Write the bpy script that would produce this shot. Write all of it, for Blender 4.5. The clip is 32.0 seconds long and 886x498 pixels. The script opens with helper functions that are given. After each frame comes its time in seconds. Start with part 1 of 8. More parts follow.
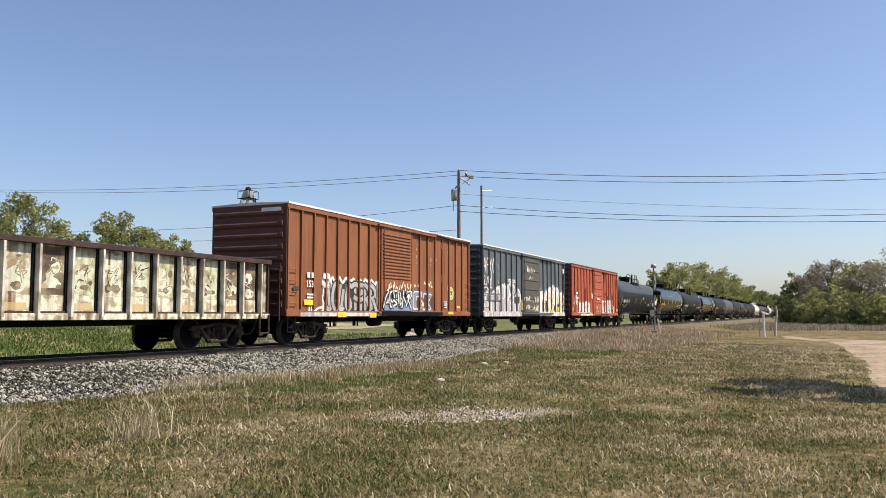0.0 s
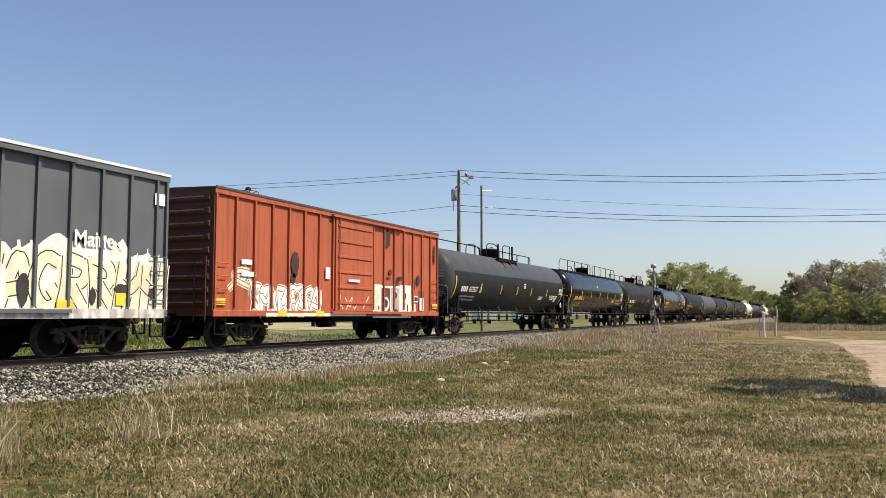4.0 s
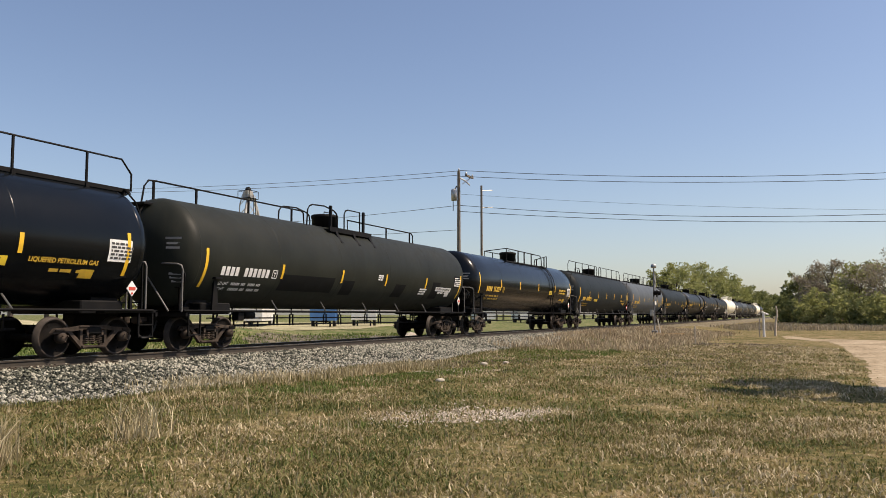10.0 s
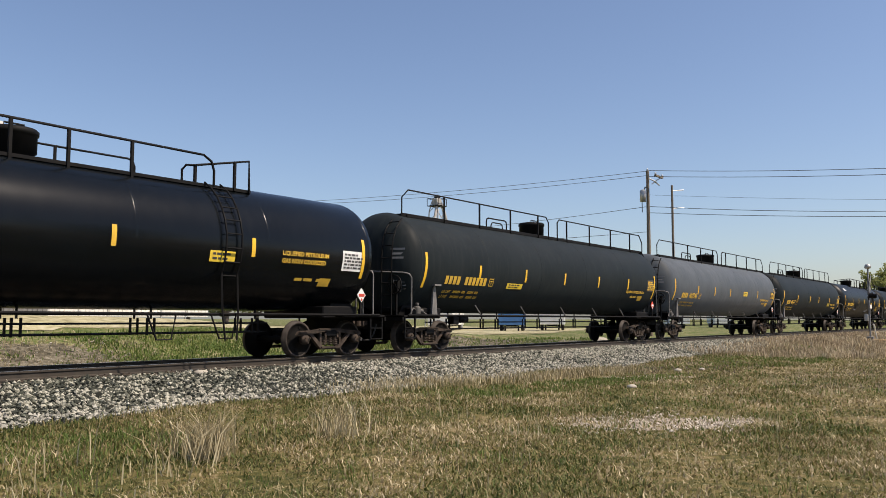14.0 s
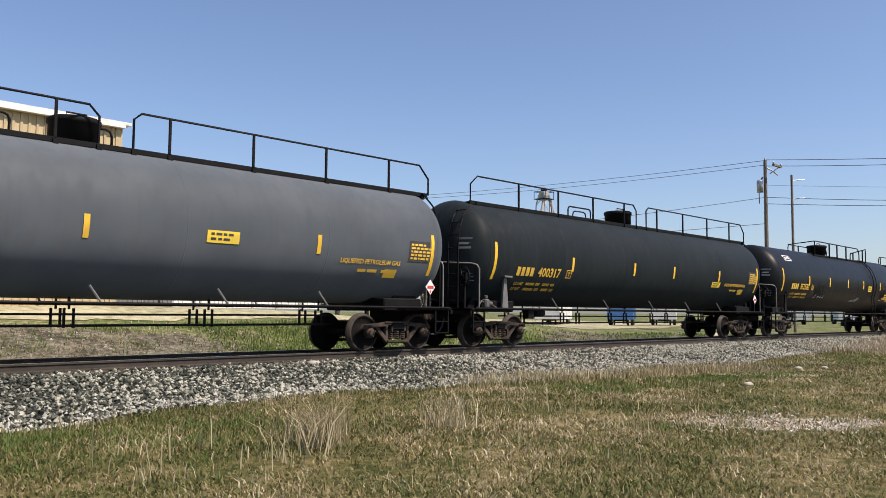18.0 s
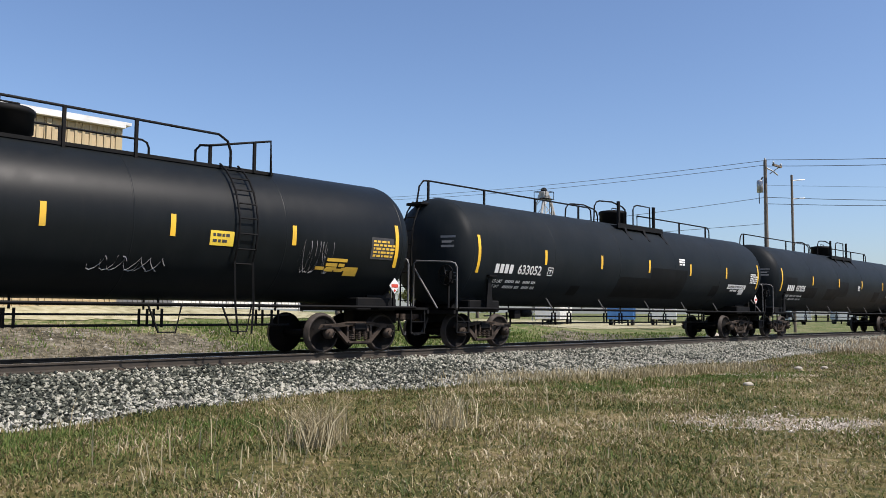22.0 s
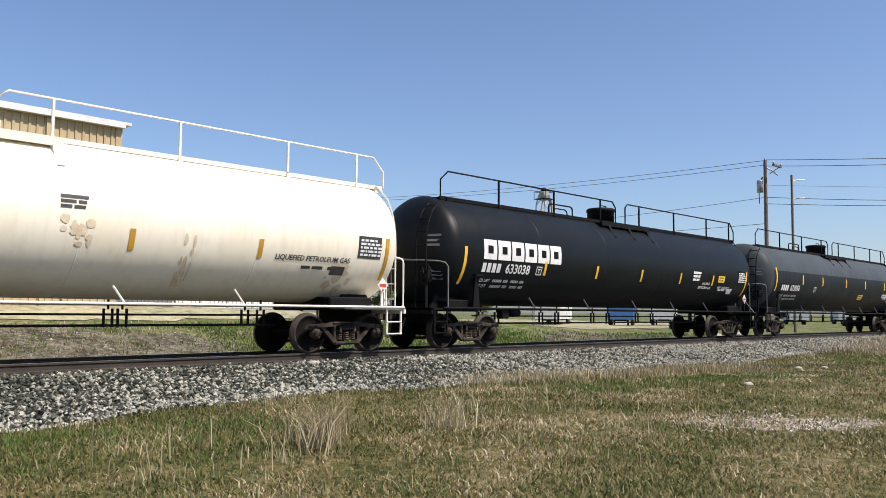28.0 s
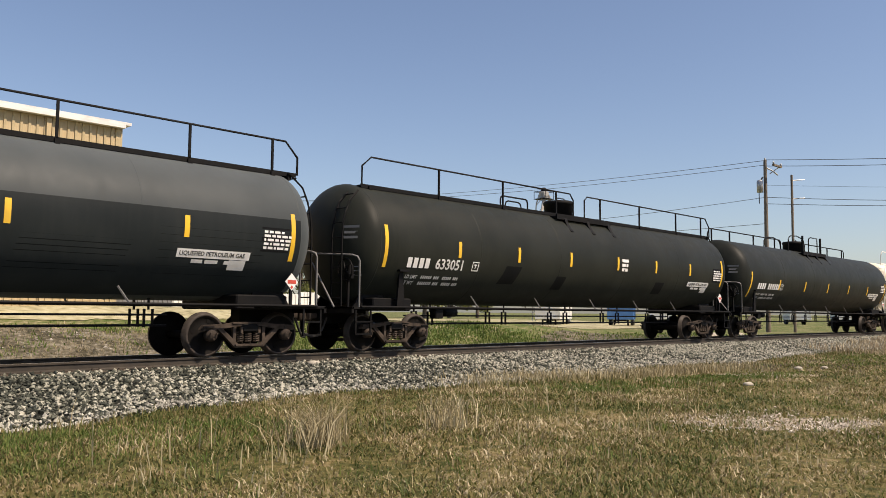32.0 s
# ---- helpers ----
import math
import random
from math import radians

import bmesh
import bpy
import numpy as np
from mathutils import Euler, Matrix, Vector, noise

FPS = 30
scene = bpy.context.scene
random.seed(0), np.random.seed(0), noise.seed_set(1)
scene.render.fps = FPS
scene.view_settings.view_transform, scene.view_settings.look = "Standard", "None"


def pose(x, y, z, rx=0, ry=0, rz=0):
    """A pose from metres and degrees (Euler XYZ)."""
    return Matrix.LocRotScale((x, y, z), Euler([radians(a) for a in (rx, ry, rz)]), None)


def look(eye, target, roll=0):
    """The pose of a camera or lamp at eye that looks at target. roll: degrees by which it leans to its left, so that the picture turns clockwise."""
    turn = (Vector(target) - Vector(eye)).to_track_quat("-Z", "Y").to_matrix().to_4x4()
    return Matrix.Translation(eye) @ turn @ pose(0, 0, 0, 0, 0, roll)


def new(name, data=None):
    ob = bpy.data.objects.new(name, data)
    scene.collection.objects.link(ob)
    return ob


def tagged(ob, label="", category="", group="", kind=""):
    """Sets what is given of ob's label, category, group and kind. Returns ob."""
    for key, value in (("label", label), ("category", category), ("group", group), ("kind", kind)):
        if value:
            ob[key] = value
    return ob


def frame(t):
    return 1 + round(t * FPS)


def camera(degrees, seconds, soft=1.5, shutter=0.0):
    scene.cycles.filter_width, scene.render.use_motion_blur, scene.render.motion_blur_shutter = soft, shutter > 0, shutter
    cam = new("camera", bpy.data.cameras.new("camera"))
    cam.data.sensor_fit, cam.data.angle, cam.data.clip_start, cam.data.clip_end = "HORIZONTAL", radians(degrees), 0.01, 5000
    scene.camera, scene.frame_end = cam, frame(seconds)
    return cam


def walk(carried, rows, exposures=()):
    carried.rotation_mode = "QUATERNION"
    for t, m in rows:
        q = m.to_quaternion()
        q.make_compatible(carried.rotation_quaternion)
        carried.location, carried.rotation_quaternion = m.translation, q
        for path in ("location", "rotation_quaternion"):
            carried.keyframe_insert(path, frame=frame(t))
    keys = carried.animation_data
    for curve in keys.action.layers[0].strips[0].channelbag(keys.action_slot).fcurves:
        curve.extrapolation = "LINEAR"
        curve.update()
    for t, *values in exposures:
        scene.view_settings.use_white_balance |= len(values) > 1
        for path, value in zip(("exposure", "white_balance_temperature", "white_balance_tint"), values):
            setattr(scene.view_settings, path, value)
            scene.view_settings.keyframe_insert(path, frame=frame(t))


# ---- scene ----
# ---------------------------------------------------------------- camera
EYE = (0.0, 0.0, 0.98)


def aim(yaw, pitch, roll):
    a, b = radians(yaw), radians(pitch)
    d = (math.sin(a) * math.cos(b), math.cos(a) * math.cos(b), math.sin(b))
    return look(EYE, (EYE[0] + 50 * d[0], EYE[1] + 50 * d[1], EYE[2] + 50 * d[2]), roll)


cam = camera(56.09, 32.0, soft=0.65)
PATH = [
    (0.0, aim(66.346, 4.526, 0.0)),
    (11.2, aim(66.346, 4.526, 0.0)),
    (11.5, aim(66.270, 4.641, 0.0)),
    (12.0, aim(63.607, 4.667, 0.0)),
    (12.5, aim(62.340, 4.902, 0.0)),
    (13.0, aim(60.672, 4.868, 0.0)),
    (13.5, aim(56.872, 4.839, 0.05)),
    (14.0, aim(53.482, 4.820, 0.05)),
    (14.5, aim(49.889, 4.791, 0.1)),
    (16.3, aim(46.108, 4.342, 0.47)),
    (32.0, aim(46.108, 4.342, 0.47)),
]
walk(cam, PATH, [(0.0, 0.28, 6850, 18), (1.0, 0.28, 7150, 18), (3.0, 0.28, 7150, 18), (7.0, 0.25, 7650, 18), (11.0, 0.2, 7550, 18), (12.0, 0.2, 7850, 19), (14.0, 0.2, 7150, 17), (17.0, 0.3, 7000, 18), (19.0, 0.25, 6600, 17), (25.0, 0.2, 6350, 15), (28.0, 0.22, 6500, 16), (30.0, 0.2, 7450, 18), (32.0, 0.2, 7600, 18)])

# ---------------------------------------------------------------- light
SUN_EL, SUN_AZ = 52.0, 160.0          # degrees; azimuth from +y towards +x
world = bpy.data.worlds.new("sky")
scene.world = world
world.use_nodes = True
wn = world.node_tree.nodes
sky = wn.new("ShaderNodeTexSky")
sky.sky_type = "NISHITA"
sky.sun_disc = False
sky.sun_elevation = radians(SUN_EL)
sky.sun_rotation = radians(SUN_AZ)
sky.altitude = 100
sky.air_density, sky.dust_density, sky.ozone_density = 1.0, 1.2, 5.0
wn["Background"].inputs["Strength"].default_value = 0.13
world.node_tree.links.new(sky.outputs[0], wn["Background"].inputs["Color"])
sun = new("sun", bpy.data.lights.new("sun", "SUN"))
sun.data.energy, sun.data.angle, sun.data.color = 5.0, radians(0.5), (1.0, 0.94, 0.83)
sun_dir = Vector((math.sin(radians(SUN_AZ)) * math.cos(radians(SUN_EL)), math.cos(radians(SUN_AZ)) * math.cos(radians(SUN_EL)), math.sin(radians(SUN_EL))))
sun.matrix_world = Matrix.Translation((0, 0, 60)) @ sun_dir.to_track_quat("Z", "Y").to_matrix().to_4x4()


# ---------------------------------------------------------------- materials
def nodes_of(name):
    m = bpy.data.materials.new(name)
    m.use_nodes = True
    t = m.node_tree
    return m, t.nodes, t.links, t.nodes["Principled BSDF"]


def surface(name, a, b, rough=0.6, metal=0.0, scale=3.0, fine=40.0, bump=0.15, streak=0.0, dirt=(0.12, 0.10, 0.08), dirty=0.25, stretch=(1, 1, 1), spread=(0.35, 0.65), coat=0.0, spec=0.5, vary=1.0, matte=0.0):
    """A painted or bare surface: two tones mixed by a large noise, a fine grain in the relief, dust, and streaks that run down."""
    m, n, l, p = nodes_of(name)
    co = n.new("ShaderNodeTexCoord")
    info = n.new("ShaderNodeObjectInfo")
    off = n.new("ShaderNodeVectorMath")
    off.operation = "MULTIPLY_ADD"
    off.inputs[1].default_value = stretch
    l.new(co.outputs["Object"], off.inputs[0])
    l.new(info.outputs["Random"], off.inputs[2])
    n1 = n.new("ShaderNodeTexNoise")
    n1.inputs["Scale"].default_value, n1.inputs["Detail"].default_value = scale, 6
    l.new(off.outputs[0], n1.inputs["Vector"])
    r1 = n.new("ShaderNodeMapRange")
    r1.inputs["From Min"].default_value, r1.inputs["From Max"].default_value = spread
    l.new(n1.outputs["Fac"], r1.inputs["Value"])
    mix = n.new("ShaderNodeMix")
    mix.data_type = "RGBA"
    mix.inputs["A"].default_value, mix.inputs["B"].default_value = (*a, 1), (*b, 1)
    l.new(r1.outputs[0], mix.inputs["Factor"])
    n2 = n.new("ShaderNodeTexNoise")
    n2.inputs["Scale"].default_value, n2.inputs["Detail"].default_value = fine, 4
    l.new(co.outputs["Object"], n2.inputs["Vector"])
    sm = n.new("ShaderNodeVectorMath")
    sm.operation = "MULTIPLY"
    sm.inputs[1].default_value = (6.0, 6.0, 0.35) if streak else (1.7, 1.7, 1.7)
    l.new(co.outputs["Object"], sm.inputs[0])
    n3 = n.new("ShaderNodeTexNoise")
    n3.inputs["Scale"].default_value, n3.inputs["Detail"].default_value = 1.0, 7
    l.new(sm.outputs[0], n3.inputs["Vector"])
    r3 = n.new("ShaderNodeMapRange")
    r3.inputs["From Min"].default_value, r3.inputs["From Max"].default_value = 0.48, 0.78
    r3.inputs["To Max"].default_value = dirty + streak
    l.new(n3.outputs["Fac"], r3.inputs["Value"])
    mix2 = n.new("ShaderNodeMix")
    mix2.data_type = "RGBA"
    mix2.inputs["B"].default_value = (*dirt, 1)
    l.new(r3.outputs[0], mix2.inputs["Factor"])
    l.new(mix.outputs["Result"], mix2.inputs["A"])
    l.new(mix2.outputs["Result"], p.inputs["Base Color"])
    rr = n.new("ShaderNodeMapRange")
    rr.inputs["To Min"].default_value, rr.inputs["To Max"].default_value = max(0.04, rough - 0.12 * vary), min(1, rough + 0.15 * vary)
    l.new(n3.outputs["Fac"], rr.inputs["Value"])
    l.new(rr.outputs[0], p.inputs["Roughness"])
    p.inputs["Metallic"].default_value = metal
    p.inputs["Coat Weight"].default_value = coat
    p.inputs["Specular IOR Level"].default_value = spec
    p.inputs["Diffuse Roughness"].default_value = matte
    bp = n.new("ShaderNodeBump")
    bp.inputs["Strength"].default_value, bp.inputs["Distance"].default_value = bump, 0.01
    l.new(n2.outputs["Fac"], bp.inputs["Height"])
    l.new(bp.outputs[0], p.inputs["Normal"])
    return m


def per_island(name, colours, rough=0.8, trans=0.0, drift=(0, 0, 0), wide=0.35, gain=1.6, cap=0.12, shift=0.0, scatter=0.75):
    """Many small pieces in one mesh: a colour ramp by piece, drifted by a wide noise over the ground."""
    m, n, l, p = nodes_of(name)
    g = n.new("ShaderNodeNewGeometry")
    ns = n.new("ShaderNodeTexNoise")
    ns.inputs["Scale"].default_value, ns.inputs["Detail"].default_value = wide, 6
    l.new(g.outputs["Position"], ns.inputs["Vector"])
    ad = n.new("ShaderNodeMath")
    ad.operation = "MULTIPLY_ADD"
    ad.inputs[1].default_value = gain
    dry = n.new("ShaderNodeVectorMath")
    dry.operation = "DOT_PRODUCT"
    dry.inputs[1].default_value = drift
    l.new(g.outputs["Position"], dry.inputs[0])
    cl = n.new("ShaderNodeClamp")
    cl.inputs["Min"].default_value, cl.inputs["Max"].default_value = -0.16, cap
    l.new(dry.outputs["Value"], cl.inputs["Value"])
    sm = n.new("ShaderNodeMath")
    sm.operation = "ADD"
    l.new(ns.outputs["Fac"], sm.inputs[0])
    l.new(cl.outputs[0], sm.inputs[1])
    l.new(sm.outputs[0], ad.inputs[0])
    sub = n.new("ShaderNodeMath")
    sub.operation = "MULTIPLY_ADD"
    sub.inputs[1].default_value, sub.inputs[2].default_value = scatter, 0.12 - 0.5 * gain + shift
    l.new(g.outputs["Random Per Island"], sub.inputs[0])
    l.new(sub.outputs[0], ad.inputs[2])
    r = n.new("ShaderNodeValToRGB")
    e = r.color_ramp.elements
    while len(e) < len(colours):
        e.new(0.5)
    for i, c in enumerate(colours):
        e[i].position = i / (len(colours) - 1)
        e[i].color = (*c, 1)
    l.new(ad.outputs[0], r.inputs["Fac"])
    l.new(r.outputs["Color"], p.inputs["Base Color"])
    p.inputs["Roughness"].default_value = rough
    if trans:
        tr = n.new("ShaderNodeBsdfTranslucent")
        l.new(r.outputs["Color"], tr.inputs["Color"])
        mx = n.new("ShaderNodeMixShader")
        mx.inputs[0].default_value = trans
        l.new(p.outputs[0], mx.inputs[1])
        l.new(tr.outputs[0], mx.inputs[2])
        l.new(mx.outputs[0], n["Material Output"].inputs["Surface"])
    return m


def earth(name, cols, scale=0.3, fine=9.0, bump=0.5, drift=(0, 0, 0)):
    """Ground: several tones by a wide noise, speckled by a finer one."""
    m, n, l, p = nodes_of(name)
    g = n.new("ShaderNodeNewGeometry")
    n1, n2, n3 = (n.new("ShaderNodeTexNoise") for _ in range(3))
    for k, s, d in ((n1, scale, 6), (n2, fine, 6), (n3, fine * 6, 3)):
        k.inputs["Scale"].default_value, k.inputs["Detail"].default_value = s, d
        l.new(g.outputs["Position"], k.inputs["Vector"])
    ad = n.new("ShaderNodeMath")
    ad.operation = "ADD"
    mu = n.new("ShaderNodeMath")
    mu.operation = "MULTIPLY_ADD"
    mu.inputs[1].default_value, mu.inputs[2].default_value = 1.3, -0.75
    l.new(n2.outputs["Fac"], mu.inputs[0])
    dry = n.new("ShaderNodeVectorMath")
    dry.operation = "DOT_PRODUCT"
    dry.inputs[1].default_value = drift
    l.new(g.outputs["Position"], dry.inputs[0])
    cl = n.new("ShaderNodeClamp")
    cl.inputs["Min"].default_value, cl.inputs["Max"].default_value = -0.16, 0.12
    l.new(dry.outputs["Value"], cl.inputs["Value"])
    sm = n.new("ShaderNodeMath")
    sm.operation = "ADD"
    l.new(n1.outputs["Fac"], sm.inputs[0])
    l.new(cl.outputs[0], sm.inputs[1])
    l.new(sm.outputs[0], ad.inputs[0])
    l.new(mu.outputs[0], ad.inputs[1])
    r = n.new("ShaderNodeValToRGB")
    e = r.color_ramp.elements
    while len(e) < len(cols):
        e.new(0.5)
    for i, c in enumerate(cols):
        e[i].position = 0.15 + 0.6 * i / (len(cols) - 1)
        e[i].color = (*c, 1)
    l.new(ad.outputs[0], r.inputs["Fac"])
    l.new(r.outputs["Color"], p.inputs["Base Color"])
    p.inputs["Roughness"].default_value = 0.95
    p.inputs["Specular IOR Level"].default_value = 0.15
    bp = n.new("ShaderNodeBump")
    bp.inputs["Strength"].default_value, bp.inputs["Distance"].default_value = bump, 0.03
    l.new(n3.outputs["Fac"], bp.inputs["Height"])
    l.new(bp.outputs[0], p.inputs["Normal"])
    return m


M = {}
M["grass_soil"] = earth("grass_soil", [(0.044, 0.050, 0.013), (0.096, 0.088, 0.028), (0.165, 0.13, 0.052), (0.28, 0.21, 0.12)], 0.8, 7.0, 1.0, (0.0028, -0.008, 0))
M["far_grass"] = earth("far_grass", [(0.055, 0.088, 0.02), (0.095, 0.12, 0.034), (0.19, 0.175, 0.085), (0.33, 0.28, 0.18)], 0.5, 5.0, 0.8)
M["dirt"] = earth("dirt", [(0.20, 0.155, 0.095), (0.34, 0.27, 0.18), (0.46, 0.385, 0.28)], 0.5, 6)
M["yard"] = earth("yard", [(0.20, 0.18, 0.10), (0.36, 0.33, 0.20), (0.46, 0.42, 0.29)], 0.25, 3)
M["gravel_patch"] = earth("gravel_patch", [(0.22, 0.18, 0.12), (0.36, 0.30, 0.23), (0.50, 0.43, 0.34)], 1.5, 12)
# near-black ground: shade in the gaps between ballast stones put into the colour
M["shaded_gravel_bed"] = earth("shaded_gravel_bed", [(0.012, 0.013, 0.010), (0.032, 0.034, 0.027), (0.08, 0.078, 0.064)], 2.0, 16, 1.0)
M["crossing_bed"] = earth("crossing_bed", [(0.09, 0.078, 0.05), (0.17, 0.145, 0.095), (0.28, 0.24, 0.17)], 1.0, 8, 0.8)
# stones pale with x; this partly paints in the lens's falloff at the left
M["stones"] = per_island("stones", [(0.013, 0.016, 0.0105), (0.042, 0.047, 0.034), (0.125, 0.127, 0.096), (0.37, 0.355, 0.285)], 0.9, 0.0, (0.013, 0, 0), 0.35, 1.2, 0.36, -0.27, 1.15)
M["blades"] = per_island("blades", [(0.062, 0.090, 0.018), (0.132, 0.138, 0.036), (0.20, 0.168, 0.062), (0.27, 0.208, 0.105), (0.57, 0.485, 0.32)], 0.75, 0.3, (0.0032, -0.008, 0), 0.8, 1.8, 0.12, -0.06, 0.85)
M["green"] = per_island("green_blades", [(0.062, 0.108, 0.017), (0.105, 0.162, 0.03), (0.20, 0.215, 0.062)], 0.75, 0.3)
M["straw"] = per_island("straw", [(0.195, 0.155, 0.075), (0.36, 0.30, 0.17), (0.63, 0.56, 0.38)], 0.75, 0.25)
M["rail"] = surface("rail", (0.040, 0.031, 0.021), (0.024, 0.019, 0.0145), 0.8, 0.0, 4, 60)
M["rail_head"] = surface("rail_head", (0.45, 0.43, 0.40), (0.35, 0.32, 0.29), 0.3, 0.9, 3, 60, 0.05)
M["tie"] = surface("tie", (0.05, 0.037, 0.024), (0.095, 0.072, 0.05), 0.9, 0, 6, 50, 0.4, stretch=(8, 1, 8))
M["black"] = surface("tank_black", (0.0075, 0.0100, 0.0112), (0.011, 0.0138, 0.015), 0.42, 0, 0.8, 90, 0.05, 0.06, (0.035, 0.035, 0.033), 0.06, spec=0.16, vary=0.5, matte=1.0)
M["gloss"] = surface("tank_gloss_black", (0.0018, 0.003, 0.0042), (0.003, 0.0045, 0.006), 0.22, 0, 0.8, 90, 0.03, 0.04, (0.02, 0.02, 0.02), 0.04, spec=0.22, vary=0.12)
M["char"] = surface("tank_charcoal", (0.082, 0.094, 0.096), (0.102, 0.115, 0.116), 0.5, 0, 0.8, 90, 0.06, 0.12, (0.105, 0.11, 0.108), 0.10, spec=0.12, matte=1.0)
M["olive"] = surface("tank_faded_black", (0.023, 0.026, 0.0205), (0.033, 0.036, 0.0285), 0.5, 0, 0.8, 90, 0.06, 0.12, (0.055, 0.052, 0.04), 0.12, spec=0.12, matte=1.0)
M["grey"] = surface("tank_grey", (0.104, 0.120, 0.133), (0.13, 0.147, 0.16), 0.55, 0, 0.8, 90, 0.06, 0.12, (0.09, 0.088, 0.08), 0.10, spec=0.12, matte=1.0)
M["white"] = surface("tank_white", (0.86, 0.805, 0.66), (0.81, 0.74, 0.57), 0.45, 0, 0.6, 70, 0.05, 0.15, (0.46, 0.36, 0.22), 0.10)
M["patch"] = surface("fresh_black_paint", (0.004, 0.0048, 0.0052), (0.006, 0.007, 0.0075), 0.6, 0, 2, 60, 0.04, dirt=(0.02, 0.022, 0.022), dirty=0.15, spec=0.15)
M["worn"] = surface("tank_worn_black", (0.0145, 0.019, 0.0215), (0.0205, 0.025, 0.0278), 0.52, 0, 0.8, 90, 0.08, 0.08, (0.045, 0.045, 0.042), 0.10, spec=0.09, vary=0.5, matte=1.0)
M["dusty"] = surface("tank_dusty_black", (0.017, 0.0235, 0.0255), (0.024, 0.031, 0.033), 0.55, 0, 0.8, 90, 0.06, 0.12, (0.07, 0.075, 0.072), 0.12, spec=0.09, vary=0.5, matte=1.0)
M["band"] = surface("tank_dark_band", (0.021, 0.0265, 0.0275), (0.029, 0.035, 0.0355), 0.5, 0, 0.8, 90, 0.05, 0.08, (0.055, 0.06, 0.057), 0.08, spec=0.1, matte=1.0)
M["steel"] = surface("rusty_steel", (0.024, 0.018, 0.0135), (0.075, 0.055, 0.041), 0.85, 0.0, 5, 60, 0.5, dirt=(0.014, 0.010, 0.008), dirty=0.45, spec=0.3)
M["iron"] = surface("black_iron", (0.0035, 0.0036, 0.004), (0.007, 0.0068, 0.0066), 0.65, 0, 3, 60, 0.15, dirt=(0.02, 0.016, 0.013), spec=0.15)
M["white_iron"] = surface("white_iron", (0.78, 0.76, 0.70), (0.70, 0.66, 0.56), 0.5, 0, 3, 60, 0.1, dirt=(0.35, 0.22, 0.12))
M["sill_grey"] = surface("sill_grey", (0.16, 0.165, 0.17), (0.22, 0.22, 0.22), 0.6, 0, 3, 60, 0.1)
M["tread"] = surface("wheel_steel", (0.004, 0.0036, 0.0033), (0.0075, 0.006, 0.005), 0.8, 0.0, 6, 60, 0.3, dirt=(0.028, 0.020, 0.014), spec=0.15)
M["tyre"] = surface("wheel_tyre", (0.06, 0.05, 0.043), (0.03, 0.024, 0.02), 0.6, 0.1, 6, 60, 0.1, spec=0.2)
M["yellow"] = surface("yellow_reflector", (0.85, 0.50, 0.03), (0.70, 0.42, 0.03), 0.5, 0, 4, 60, 0.05)
M["amber"] = surface("amber_reflector", (0.55, 0.30, 0.03), (0.45, 0.25, 0.03), 0.5, 0, 4, 60, 0.05)
M["letter_white"] = surface("white_lettering", (0.78, 0.78, 0.76), (0.68, 0.68, 0.66), 0.6, 0, 6, 60, 0.03)
M["letter_yellow"] = surface("yellow_lettering", (0.80, 0.50, 0.05), (0.65, 0.40, 0.05), 0.6, 0, 6, 60, 0.03)
M["letter_dark"] = surface("dark_lettering", (0.03, 0.03, 0.03), (0.05, 0.05, 0.05), 0.6, 0, 6, 60, 0.03)
M["yellow_panel"] = surface("yellow_panel", (0.85, 0.62, 0.05), (0.75, 0.52, 0.05), 0.5, 0, 4, 60, 0.03)
M["red"] = surface("red_placard", (0.60, 0.07, 0.04), (0.5, 0.05, 0.03), 0.5, 0, 4, 60, 0.03)
M["brown_box"] = surface("brown_boxcar", (0.29, 0.103, 0.033), (0.225, 0.079, 0.026), 0.65, 0, 0.5, 50, 0.08, 0.4, (0.085, 0.036, 0.018), 0.4)
M["dark_box"] = surface("grey_boxcar", (0.066, 0.084, 0.09), (0.096, 0.116, 0.122), 0.6, 0, 0.5, 50, 0.08, 0.22, (0.13, 0.125, 0.11), 0.2)
M["red_box"] = surface("red_boxcar", (0.43, 0.098, 0.038), (0.355, 0.082, 0.032), 0.65, 0, 0.5, 50, 0.08, 0.35, (0.13, 0.04, 0.022), 0.4)
# boxcar ends darker than the sides, their shade being put into the colour
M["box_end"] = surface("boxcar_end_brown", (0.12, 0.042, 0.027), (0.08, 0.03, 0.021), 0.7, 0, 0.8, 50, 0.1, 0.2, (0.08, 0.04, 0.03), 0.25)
M["box_end_shaded_grey"] = surface("boxcar_end_shaded_grey", (0.045, 0.05, 0.058), (0.06, 0.066, 0.074), 0.65, 0, 0.8, 50, 0.1, 0.2, (0.05, 0.05, 0.045), 0.2)
M["roof_metal"] = surface("roof_metal", (0.55, 0.55, 0.54), (0.42, 0.40, 0.38), 0.45, 0.6, 1, 40, 0.1)
M["roof_dark"] = surface("roof_rust", (0.10, 0.06, 0.05), (0.05, 0.04, 0.04), 0.8, 0, 1, 40, 0.2)
M["gon"] = surface("gondola_side", (0.70, 0.70, 0.54), (0.36, 0.31, 0.19), 0.8, 0, 4.5, 40, 0.15, 0.85, (0.16, 0.075, 0.038), 0.6, spread=(0.44, 0.58))
M["gon_green"] = surface("gondola_pale_green", (0.58, 0.63, 0.45), (0.34, 0.33, 0.17), 0.8, 0, 5.0, 40, 0.15, 0.6, (0.22, 0.13, 0.07), 0.5, spread=(0.42, 0.6))
